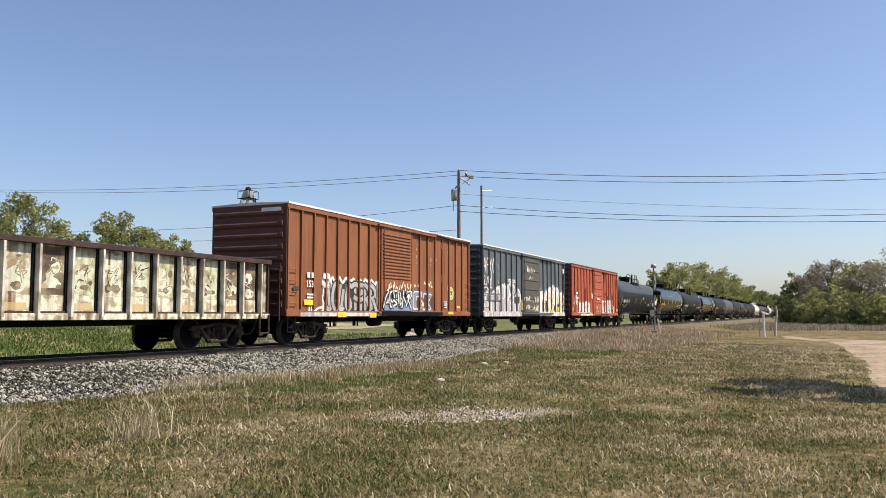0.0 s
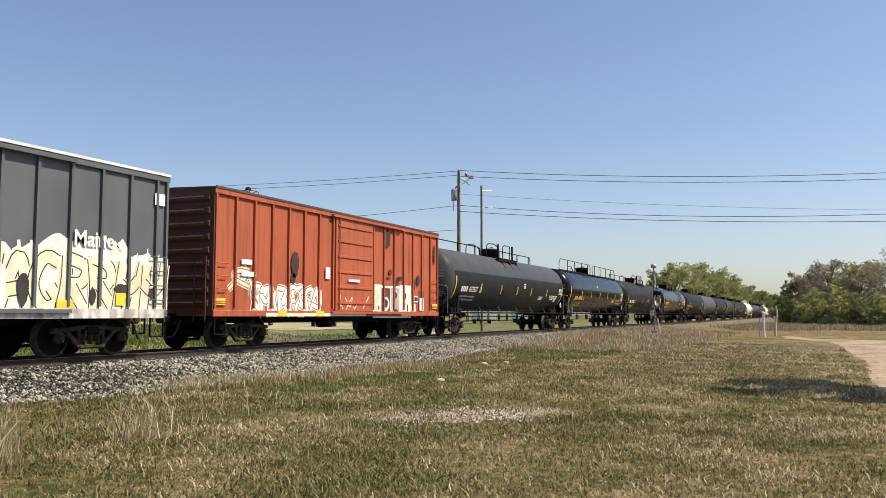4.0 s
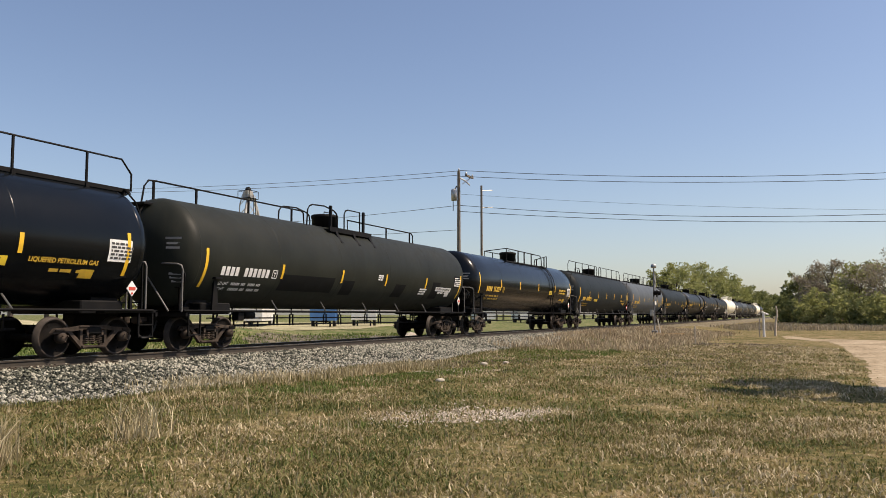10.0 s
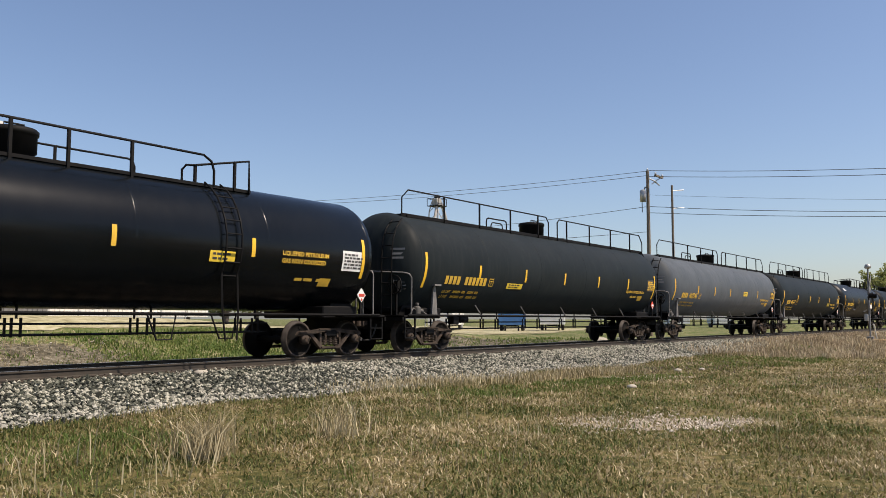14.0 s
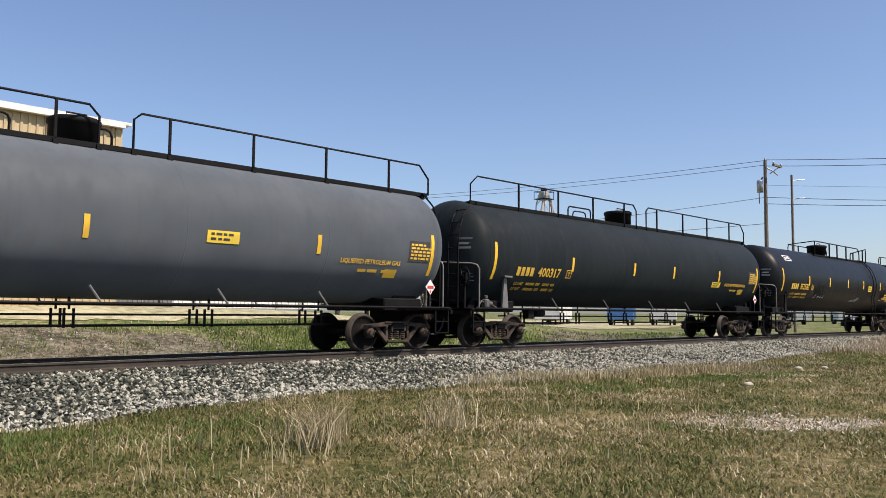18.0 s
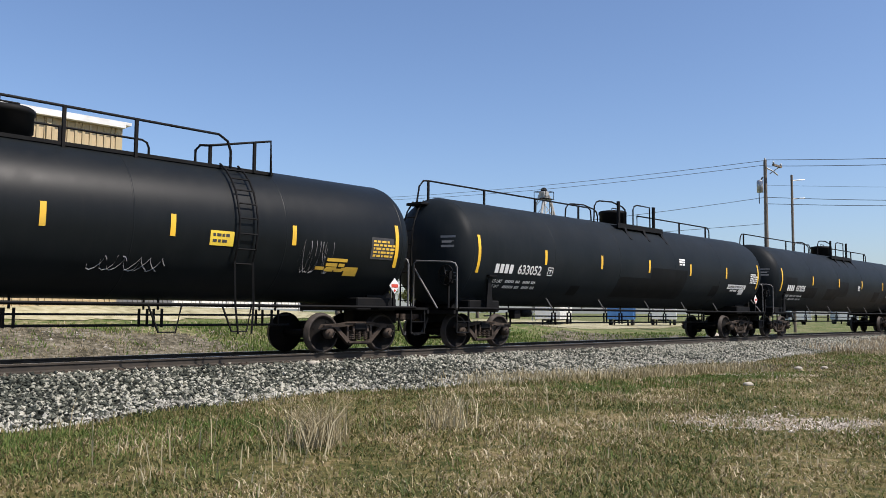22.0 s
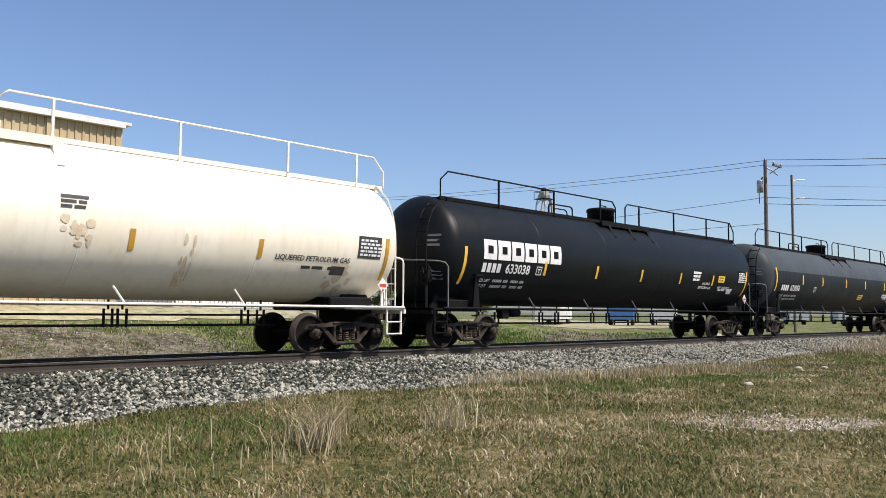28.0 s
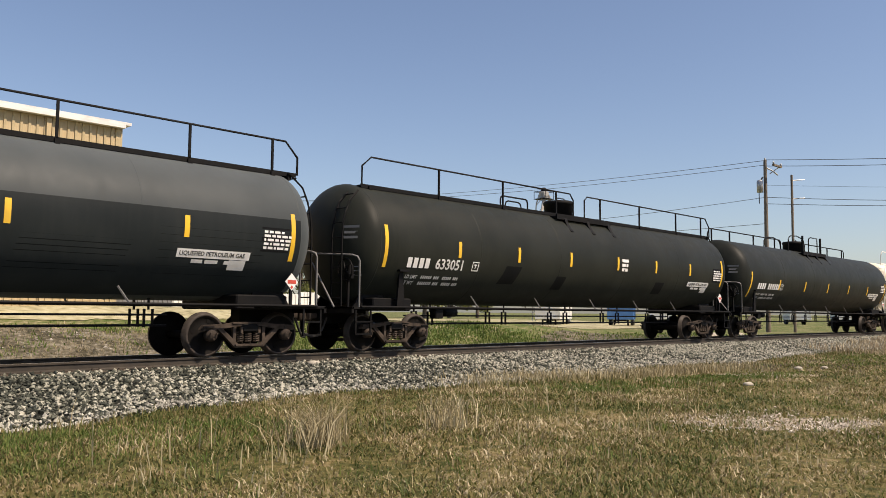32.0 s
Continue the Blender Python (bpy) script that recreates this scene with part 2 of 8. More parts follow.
M["gon_rust"] = surface("gondola_rusted", (0.25, 0.205, 0.125), (0.10, 0.066, 0.042), 0.85, 0, 2.6, 40, 0.2, 0.5, (0.06, 0.04, 0.03), 0.4, spread=(0.40, 0.6))
M["gon_pale"] = surface("gondola_peeled", (0.74, 0.77, 0.62), (0.52, 0.55, 0.40), 0.8, 0, 4.0, 40, 0.1, 0.4, (0.30, 0.24, 0.14), 0.4)
M["gon_rib"] = surface("gondola_rib", (0.72, 0.71, 0.60), (0.30, 0.24, 0.16), 0.8, 0, 2.5, 40, 0.2, 0.2, (0.10, 0.05, 0.03), 0.3)
M["gon_top"] = surface("gondola_rust", (0.06, 0.028, 0.021), (0.028, 0.017, 0.015), 0.85, 0, 5, 40, 0.25)
M["paint_white"] = surface("spray_white", (0.80, 0.80, 0.76), (0.70, 0.69, 0.62), 0.7, 0, 2.5, 30, 0.03)
M["paint_cream"] = surface("spray_cream", (0.73, 0.65, 0.42), (0.78, 0.74, 0.60), 0.7, 0, 2.5, 30, 0.03)
M["paint_black"] = surface("spray_black", (0.02, 0.02, 0.02), (0.04, 0.035, 0.03), 0.7, 0, 2.5, 30, 0.03)
M["paint_red"] = surface("spray_red", (0.28, 0.04, 0.03), (0.22, 0.03, 0.03), 0.7, 0, 2.5, 30, 0.03)
M["paint_green"] = surface("spray_green", (0.35, 0.55, 0.10), (0.30, 0.50, 0.12), 0.7, 0, 2.5, 30, 0.03)
M["siding"] = surface("tan_siding", (0.52, 0.41, 0.24), (0.47, 0.36, 0.20), 0.6, 0, 0.4, 40, 0.05, 0.12, (0.30, 0.22, 0.12), 0.1)
M["siding_dark"] = surface("tan_ribs", (0.47, 0.37, 0.21), (0.42, 0.33, 0.18), 0.6, 0, 0.4, 40, 0.05)
M["pale_stone"] = surface("pale_stone", (0.42, 0.38, 0.31), (0.32, 0.29, 0.24), 0.9, 0, 6, 60, 0.4)
M["paint_grey"] = surface("spray_silver", (0.46, 0.46, 0.43), (0.33, 0.32, 0.29), 0.6, 0, 2.5, 30, 0.03)
M["paint_wash"] = surface("thin_pale_wash", (0.46, 0.47, 0.45), (0.33, 0.34, 0.32), 0.7, 0, 2.5, 30, 0.03, 0.25, (0.14, 0.14, 0.13), 0.3)
M["dead_twig"] = per_island("dead_twig", [(0.10, 0.078, 0.058), (0.19, 0.15, 0.115), (0.31, 0.26, 0.21)], 0.8, 0.2)
M["bank_dirt"] = earth("bank_dirt", [(0.042, 0.038, 0.024), (0.095, 0.083, 0.056), (0.17, 0.15, 0.108), (0.26, 0.235, 0.18)], 1.2, 6, 1.0)
M["pale_gravel"] = per_island("pale_gravel", [(0.14, 0.12, 0.09), (0.30, 0.26, 0.20), (0.48, 0.43, 0.35), (0.68, 0.63, 0.54)], 0.9)
M["bank_stone"] = per_island("bank_stone", [(0.10, 0.09, 0.07), (0.20, 0.185, 0.15), (0.36, 0.33, 0.28)], 0.9)
M["toe_stone"] = per_island("toe_stone", [(0.06, 0.06, 0.05), (0.26, 0.25, 0.21), (0.48, 0.46, 0.39)], 0.9)
M["sill_worn"] = surface("worn_grey_iron", (0.045, 0.045, 0.043), (0.09, 0.087, 0.08), 0.6, 0, 8, 60, 0.2)
M["siding_grey"] = surface("grey_panel", (0.12, 0.125, 0.13), (0.17, 0.17, 0.17), 0.6, 0, 2, 40, 0.05)
M["weeds"] = per_island("dry_weeds", [(0.20, 0.15, 0.09), (0.38, 0.30, 0.19), (0.58, 0.49, 0.33)], 0.8, 0.25)
M["faded_yellow"] = surface("faded_yellow", (0.58, 0.44, 0.18), (0.50, 0.42, 0.26), 0.7, 0, 5, 40, 0.05, 0.3, (0.25, 0.16, 0.08), 0.4)
M["scrawl_olive"] = surface("faded_olive_spray", (0.26, 0.27, 0.14), (0.17, 0.16, 0.10), 0.7, 0, 2.5, 30, 0.03)
M["tan_stain"] = surface("tan_stain", (0.62, 0.50, 0.33), (0.72, 0.62, 0.46), 0.6, 0, 6, 40, 0.05)
# ridge wear, kept pale so its colour also carries light on the ridges
M["lit_worn_edge"] = surface("lit_worn_ridge_paint", (0.42, 0.27, 0.23), (0.26, 0.14, 0.11), 0.6, 0, 3, 40, 0.1)
M["lit_worn_grey"] = surface("lit_worn_grey_ridge", (0.34, 0.37, 0.40), (0.20, 0.22, 0.24), 0.6, 0, 3, 40, 0.1)
M["handrail_grey"] = surface("pale_grey_handrail", (0.10, 0.10, 0.10), (0.16, 0.155, 0.145), 0.6, 0, 3, 60, 0.1)
M["trim_white"] = surface("white_trim", (0.74, 0.73, 0.69), (0.66, 0.65, 0.61), 0.6, 0, 1, 40, 0.05)
M["pole_wood"] = surface("pole_wood", (0.12, 0.095, 0.07), (0.19, 0.16, 0.125), 0.9, 0, 3, 60, 0.5, stretch=(4, 4, 0.5))
M["galv"] = surface("galvanised", (0.36, 0.37, 0.37), (0.46, 0.46, 0.45), 0.5, 0.7, 3, 60, 0.08)
M["wire"] = surface("wire", (0.05, 0.055, 0.06), (0.07, 0.075, 0.08), 0.6, 0.2, 2, 30, 0.0)
M["bark"] = surface("bark", (0.085, 0.065, 0.05), (0.14, 0.11, 0.085), 0.95, 0, 4, 30, 0.6, stretch=(4, 4, 0.7))
M["leaf_a"] = per_island("leaf_fresh", [(0.165, 0.185, 0.062), (0.255, 0.27, 0.095), (0.37, 0.37, 0.145)], 0.6, 0.5)
M["leaf_b"] = per_island("leaf_dark", [(0.11, 0.13, 0.045), (0.17, 0.19, 0.065), (0.26, 0.27, 0.11)], 0.6, 0.5)
M["leaf_c"] = per_island("leaf_bud", [(0.20, 0.17, 0.13), (0.29, 0.25, 0.19), (0.24, 0.24, 0.13)], 0.7, 0.5)
M["scrub"] = per_island("scrub", [(0.20, 0.165, 0.11), (0.34, 0.285, 0.20), (0.27, 0.24, 0.12)], 0.8, 0.3)
M["container_blue"] = surface("blue_container", (0.06, 0.20, 0.45), (0.05, 0.16, 0.38), 0.5, 0, 1, 30, 0.1)
M["trailer_white"] = surface("white_trailer", (0.75, 0.75, 0.72), (0.66, 0.66, 0.62), 0.5, 0, 1, 30, 0.1)
M["rubber"] = surface("rubber", (0.02, 0.02, 0.02), (0.03, 0.03, 0.03), 0.9, 0, 3, 30, 0.2)
M["fence_wood"] = surface("weathered_post", (0.42, 0.36, 0.28), (0.55, 0.48, 0.38), 0.9, 0, 3, 40, 0.3)
M["crossing_timber"] = surface("crossing_timber", (0.50, 0.33, 0.16), (0.40, 0.26, 0.13), 0.8, 0, 2, 40, 0.3)
M["tower_paint"] = surface("tower_paint", (0.42, 0.42, 0.40), (0.30, 0.29, 0.27), 0.6, 0.2, 3, 40, 0.1, 0.3, (0.16, 0.11, 0.07), 0.3)
M["spray_pink"] = surface("spray_pink_grey", (0.56, 0.52, 0.50), (0.42, 0.42, 0.41), 0.7, 0, 1.6, 30, 0.03, 0.3, (0.17, 0.15, 0.14), 0.3)
M["paint_steel_blue"] = surface("spray_steel_blue", (0.16, 0.25, 0.38), (0.22, 0.32, 0.45), 0.7, 0, 2.5, 30, 0.03)
M["lamp_red"] = surface("red_lens", (0.35, 0.02, 0.02), (0.3, 0.02, 0.02), 0.2, 0, 2, 40, 0.0)


# ---------------------------------------------------------------- mesh tools
class Geo:
    """Collects boxes, tubes and sheets for one mesh."""

    def __init__(self):
        self.v, self.f, self.s = [], [], []

    def add(self, verts, faces, smooth=False):
        k = len(self.v)
        self.v += [tuple(p) for p in verts]
        self.f += [tuple(i + k for i in f) for f in faces]
        self.s += [smooth] * len(faces)
        return self

    def box(self, x0, x1, y0, y1, z0, z1, b=0.0):
        if b <= 0:
            v = [(x, y, z) for z in (z0, z1) for y in (y0, y1) for x in (x0, x1)]
            return self.add(v, [(0, 2, 3, 1), (4, 5, 7, 6), (0, 1, 5, 4), (2, 6, 7, 3), (0, 4, 6, 2), (1, 3, 7, 5)])
        v, f = [], []
        for z, i in ((z0, b), (z0 + b, 0), (z1 - b, 0), (z1, b)):
            c = b
            a = [(x0 + i + c, y0 + i), (x1 - i - c, y0 + i), (x1 - i, y0 + i + c), (x1 - i, y1 - i - c), (x1 - i - c, y1 - i), (x0 + i + c, y1 - i), (x0 + i, y1 - i - c), (x0 + i, y0 + i + c)]
            v += [(x, y, z) for x, y in a]
        for r in range(3):
            f += [(r * 8 + k, r * 8 + (k + 1) % 8, r * 8 + 8 + (k + 1) % 8, r * 8 + 8 + k) for k in range(8)]
        f += [tuple(range(7, -1, -1)), tuple(range(24, 32))]
        return self.add(v, f)

    def tube(self, pts, r, n=6, caps=True, r1=None):
        """A round bar along a line of points."""
        pts = [Vector(p) for p in pts]
        v, f = [], []
        up = Vector((0.31, 0.2, 0.93))
        for i, p in enumerate(pts):
            d = (pts[min(i + 1, len(pts) - 1)] - pts[max(i - 1, 0)]).normalized()
            a = d.cross(up)
            if a.length < 0.05:
                a = d.cross(Vector((1, 0, 0)))
            a.normalize()
            c = d.cross(a)
            q = r if r1 is None else r + (r1 - r) * i / (len(pts) - 1)
            for k in range(n):
                w = 2 * math.pi * (k + 0.5) / n
                v.append(p + a * (q * math.cos(w)) + c * (q * math.sin(w)))
        for i in range(len(pts) - 1):
            f += [(i * n + k, i * n + (k + 1) % n, (i + 1) * n + (k + 1) % n, (i + 1) * n + k) for k in range(n)]
        m = len(pts) - 1
        self.add(v, f, n > 5)
        if caps:
            self.add([v[k] for k in range(n)], [tuple(range(n - 1, -1, -1))])
            self.add([v[m * n + k] for k in range(n)], [tuple(range(n))])
        return self

    def lathe(self, profile, axis="x", n=24, at=(0, 0, 0)):
        """A body turned from (along, radius) pairs round an axis."""
        v, f = [], []
        for h, r in profile:
            for k in range(n):
                w = 2 * math.pi * k / n
                c, s = r * math.cos(w), r * math.sin(w)
                v.append({"x": (h, c, s), "y": (s, h, c), "z": (c, s, h)}[axis])
        v = [(p[0] + at[0], p[1] + at[1], p[2] + at[2]) for p in v]
        for i in range(len(profile) - 1):
            f += [(i * n + k, i * n + (k + 1) % n, (i + 1) * n + (k + 1) % n, (i + 1) * n + k) for k in range(n)]
        return self.add(v, f, True)

    def prism(self, outline, y0, y1):
        """An (x, z) outline given a depth along y."""
        n = len(outline)
        v = [(x, y0, z) for x, z in outline] + [(x, y1, z) for x, z in outline]
        f = [tuple(range(n)), tuple(range(2 * n - 1, n - 1, -1))] + [(i, n + i, n + (i + 1) % n, (i + 1) % n) for i in range(n)]
        return self.add(v, f)

    def mesh(self, name, *mats):
        me = bpy.data.meshes.new(name)
        me.from_pydata(self.v, [], self.f)
        me.polygons.foreach_set("use_smooth", self.s)
        for m in mats:
            me.materials.append(m)
        me.update()
        return me


FINE = {"weathered_blotch", "chalk_scribble", "car_number", "product_name", "placard_mark", "head_stencil", "capacity_data", "test_data", "small_data", "data_stencil", "sprayed_edge", "sprayed_fill", "sprayed_line", "sprayed_scrawl", "sprayed_splash", "repaint_patch", "bare_scrapes", "owner_mark", "reporting_mark", "rust_patches", "weld_seams", "service_mark", "notice_text", "stencil_mark", "sill_marking", "sill_paint", "white_panel"}


def part(name, geo, material, parent, label="", at=None):
    """One mesh object under a thing or under a part."""
    me = geo.mesh(name, material) if isinstance(geo, Geo) else geo
    ob = new(name, me)
    ob.parent = parent
    if at:
        ob.location = at
    if label:
        ob["label"] = label
    if name in FINE:
        ob["kind"] = "stuff"
    return ob


def thing(name, at, label, category, group="", kind=""):
    ob = new(name)
    ob.location = at
    ob.empty_display_size = 0.3
    return tagged(ob, label, category, group, kind)


def big_mesh(name, v, f, material, smooth=False):
    """A mesh from numpy arrays of corners and of triangles or quads."""
    me = bpy.data.meshes.new(name)
    k = f.shape[1]
    me.vertices.add(len(v))
    me.vertices.foreach_set("co", np.asarray(v, np.float32).ravel())
    me.loops.add(f.size)
    me.loops.foreach_set("vertex_index", np.asarray(f, np.int32).ravel())
    me.polygons.add(len(f))
    me.polygons.foreach_set("loop_start", np.arange(0, f.size, k, dtype=np.int32))
    me.polygons.foreach_set("loop_total", np.full(len(f), k, np.int32))
    me.polygons.foreach_set("use_smooth", np.full(len(f), smooth))
    me.materials.append(material)
    me.update(calc_edges=True)
    return me


# ---------------------------------------------------------------- ground
TRACK_Y = 16.5
rng = np.random.default_rng(7)


def smooth(a, b, x):
    t = np.clip((x - a) / (b - a), 0, 1)
    return t * t * (3 - 2 * t)


def ground_z(x, y):
    """Height of the land: a flat field, the raised track bed, a shallow ditch beyond it, and the rise at the road crossing."""
    x, y = np.asarray(x, float), np.asarray(y, float)
    d = y - TRACK_Y
    near = -0.62 + 0.05 * np.sin(x * 0.31 + 1.0) * np.sin(y * 0.43) + 0.03 * np.sin(x * 0.9) * np.sin(y * 1.1 + 0.5)
    lot = 1 - smooth(32, 52, x)
    far = -0.75 - 0.15 * smooth(3, 5, d) + (0.75 + 0.62 * lot) * smooth(5.5, 13.5, d) + 0.05 * np.sin(x * 0.5) * np.sin(y * 0.6) * smooth(3, 6, d)
    far = far + 0.6 * (1 - smooth(22, 31, x)) * smooth(12.6, 17.0, d)
    land = np.where(d < 0, near, near + (far - near) * smooth(1.8, 4.5, d))
    rise = smooth(36, 50, x) * (1 - smooth(95, 115, x)) * smooth(7, 12.5, y) * (1 - smooth(24, 34, y))
    land = land + rise * (-0.22 - land)
    bed = np.where(d < 0, -0.2 - 0.42 * np.clip((-d - 1.75) / 2.6, 0, 1), -0.2 - 0.85 * np.clip((d - 1.75) / 2.4, 0, 1))
    return np.where(np.abs(d) < 4.4, np.maximum(bed, land), land)


def axis_points(lo, hi, near, step, grow=1.18):
    out, s, x = [near[0]], step, near[0]
    while x > lo:
        s *= grow
        x -= s
        out.insert(0, max(x, lo))
    x, s = near[0], step
    while x < near[1]:
        x += step
        out.append(x)
    while x < hi:
        s *= grow
        x += s
        out.append(min(x, hi))
    return np.array(out)


def build_ground():
    xs = axis_points(-900, 3500, (-10, 60), 0.5)
    ys = axis_points(-900, 3500, (-6, 30), 0.25)
    gx, gy = np.meshgrid(xs, ys)
    gz = ground_z(gx, gy)
    v = np.stack([gx.ravel(), gy.ravel(), gz.ravel()], 1)
    w = len(xs)
    i = (np.arange(len(ys) - 1)[:, None] * w + np.arange(w - 1)[None, :]).ravel()
    f = np.stack([i, i + 1, i + w + 1, i + w], 1)
    me = big_mesh("ground", v, f, M["grass_soil"], True)
    me.materials.append(M["far_grass"])
    me.materials.append(M["shaded_gravel_bed"])
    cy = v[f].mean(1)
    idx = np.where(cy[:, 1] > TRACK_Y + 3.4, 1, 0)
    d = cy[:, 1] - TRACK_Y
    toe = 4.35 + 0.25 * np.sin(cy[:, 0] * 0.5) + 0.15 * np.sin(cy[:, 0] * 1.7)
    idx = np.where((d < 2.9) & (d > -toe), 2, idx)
    me.materials.append(M["crossing_bed"])
    idx = np.where((idx == 2) & (cy[:, 0] > 46), 3, idx)
    me.polygons.foreach_set("material_index", idx.astype(np.int32))
    tagged(new("ground", me), "flat field of patchy green and dry grass along a gravel track bed", "ground", kind="structure")


def sheet(name, outline, material, label, lift=0.02, cell=0.6, kind="structure", category="ground"):
    """A flat patch of other ground that follows the land: triangles of a grid inside an uneven outline."""
    o = np.array(outline, float)
    x0, y0 = o.min(0)
    x1, y1 = o.max(0)
    xs, ys = np.arange(x0, x1 + cell, cell), np.arange(y0, y1 + cell, cell)
    gx, gy = np.meshgrid(xs, ys)
    r = np.random.default_rng(3)
    gx = gx + r.uniform(-0.3, 0.3, gx.shape) * cell
    gy = gy + r.uniform(-0.3, 0.3, gy.shape) * cell
    inside = np.zeros(gx.shape, bool)
    n = len(o)
    for i in range(n):
        (ax, ay), (bx, by) = o[i], o[(i + 1) % n]
        hit = ((ay > gy) != (by > gy)) & (gx < (bx - ax) * (gy - ay) / (by - ay + 1e-9) + ax)
        inside ^= hit
    z = ground_z(gx, gy) + lift
    v = np.stack([gx.ravel(), gy.ravel(), z.ravel()], 1)
    w = gx.shape[1]
    i = (np.arange(gx.shape[0] - 1)[:, None] * w + np.arange(w - 1)[None, :]).ravel()
    f = np.stack([i, i + 1, i + w + 1, i + w], 1)
    f = f[inside.ravel()[f].sum(1) >= 3]
    return tagged(new(name, big_mesh(name, v, f, material, True)), label, category, kind=kind)


build_ground()
sheet("dirt_road", [(20, -1.2), (30.4, -1.6), (46, -1.5), (54, -1.0), (60, 1.4), (67, 2.1), (68, 1.4), (60, -0.6), (62, -7), (40, -7), (24, -6), (19, -3.5)], M["dirt"], "pale bare dirt road beside the field", 0.006, 0.16)
sheet("crossing_road", [(46, 13.2), (56, 12.7), (63, 12.4), (63, 14.9), (48, 15.0)], M["dirt"], "pale gravel road at the railway crossing", 0.03, 0.4)
sheet("yard", [(-60, 29.6), (0, 29.2), (12, 30.0), (22, 29.8), (30, 30.8), (36, 30.6), (46, 31.5), (60, 33), (90, 44), (110, 80), (60, 150), (-80, 150)], M["yard"], "pale dusty yard beyond the grass bank", 0.03, 1.2)
sheet("gravel_patch", [(11.5, 6.0), (12.6, 6.5), (13.2, 6.2), (13.6, 6.2), (13.7, 5.6), (13.4, 5.3), (13.9, 4.9), (14.2, 4.5), (13.9, 4.1), (13.5, 3.8), (12.6, 3.6), (12.2, 3.9), (12.5, 4.3), (12.1, 4.7), (11.6, 5.0), (11.9, 5.4)], M["gravel_patch"], "bare gravelly patch in the grass", 0.004, 0.12)
sheet("gravel_patch", [(21.4, 10.4), (22.4, 10.7), (23.2, 9.6), (24.0, 8.6), (23.6, 8.0), (22.6, 8.8), (21.8, 9.6)], M["gravel_patch"], "narrow strip of bare pale gravel in the grass", 0.004, 0.15)
sheet("dirt_bank", [(-10, 20.6), (6, 20.5), (13, 20.7), (16, 21.6), (15.2, 23.4), (16.6, 25.2), (15.0, 27.5), (8, 29.3), (-10, 29.3)], M["bank_dirt"], "grey-brown bare bank below the yard", 0.02, 0.35)
sheet("dirt_bank", [(33, 21.0), (37, 20.4), (44, 20.6), (47, 23), (45, 26.5), (38, 27.5), (34, 26)], M["bank_dirt"], "grey-brown bare bank beside the crossing", 0.02, 0.35)



# ---------------------------------------------------------------- track
def build_track():
    track = thing("railway_track", (0, TRACK_Y, 0), "single railway track of rusty rails on wooden ties", "track", kind="structure")
    prof = [(-0.07, -0.17), (0.07, -0.17), (0.07, -0.155), (0.012, -0.13), (0.012, -0.045), (0.036, -0.035), (0.036, -0.003), (0.03, 0), (-0.03, 0), (-0.036, -0.003), (-0.036, -0.035), (-0.012, -0.045), (-0.012, -0.13), (-0.07, -0.155)]
    n = len(prof)
    for side in (-1, 1):
        g = Geo()
        v = [(x, side * 0.755 + y, z) for x in (-420, 900) for y, z in prof]
        g.add(v, [(i, (i + 1) % n, n + (i + 1) % n, n + i) for i in range(n)])
        r = part("rail", g, M["rail"], track, "rust-brown steel rail")
        h = Geo().box(-420, 900, side * 0.755 - 0.026, side * 0.755 + 0.026, 0.0005, 0.003)
        part("running_surface", h, M["rail_head"], r, "polished rail head")
    tie = Geo().box(-0.115, 0.115, -1.3, 1.3, -0.35, -0.172, 0.012).mesh("tie", M["tie"])
    plate = Geo().box(-0.1, 0.1, -0.85, -0.66, -0.172, -0.158).box(-0.1, 0.1, 0.66, 0.85, -0.172, -0.158)
    for dx, dy in ((-0.07, -0.83), (0.07, -0.83), (-0.07, -0.68), (0.07, -0.68)):
        plate.box(dx - 0.012, dx + 0.012, dy - 0.012, dy + 0.012, -0.158, -0.135)
    pm = plate.mesh("tie_plate", M["steel"])
    r = random.Random(4)
    for i in range(290):
        x = -14 + i * 0.535
        t = part("tie", tie, None, track, at=(x, r.uniform(-0.05, 0.05), r.uniform(-0.012, 0.006)))
        t.rotation_euler.z = r.uniform(-0.02, 0.02)
        if i < 140:
            part("tie_plate", pm, None, t)
    rest = Geo()
    for i in range(520):
        x = -14 - (i + 1) * 0.535 if i < 200 else -14 + (290 + i - 200) * 0.535
        rest.box(x - 0.11, x + 0.11, -1.3, 1.3, -0.3, -0.175)
    tagged(part("far_ties", rest, M["tie"], track), kind="stuff")


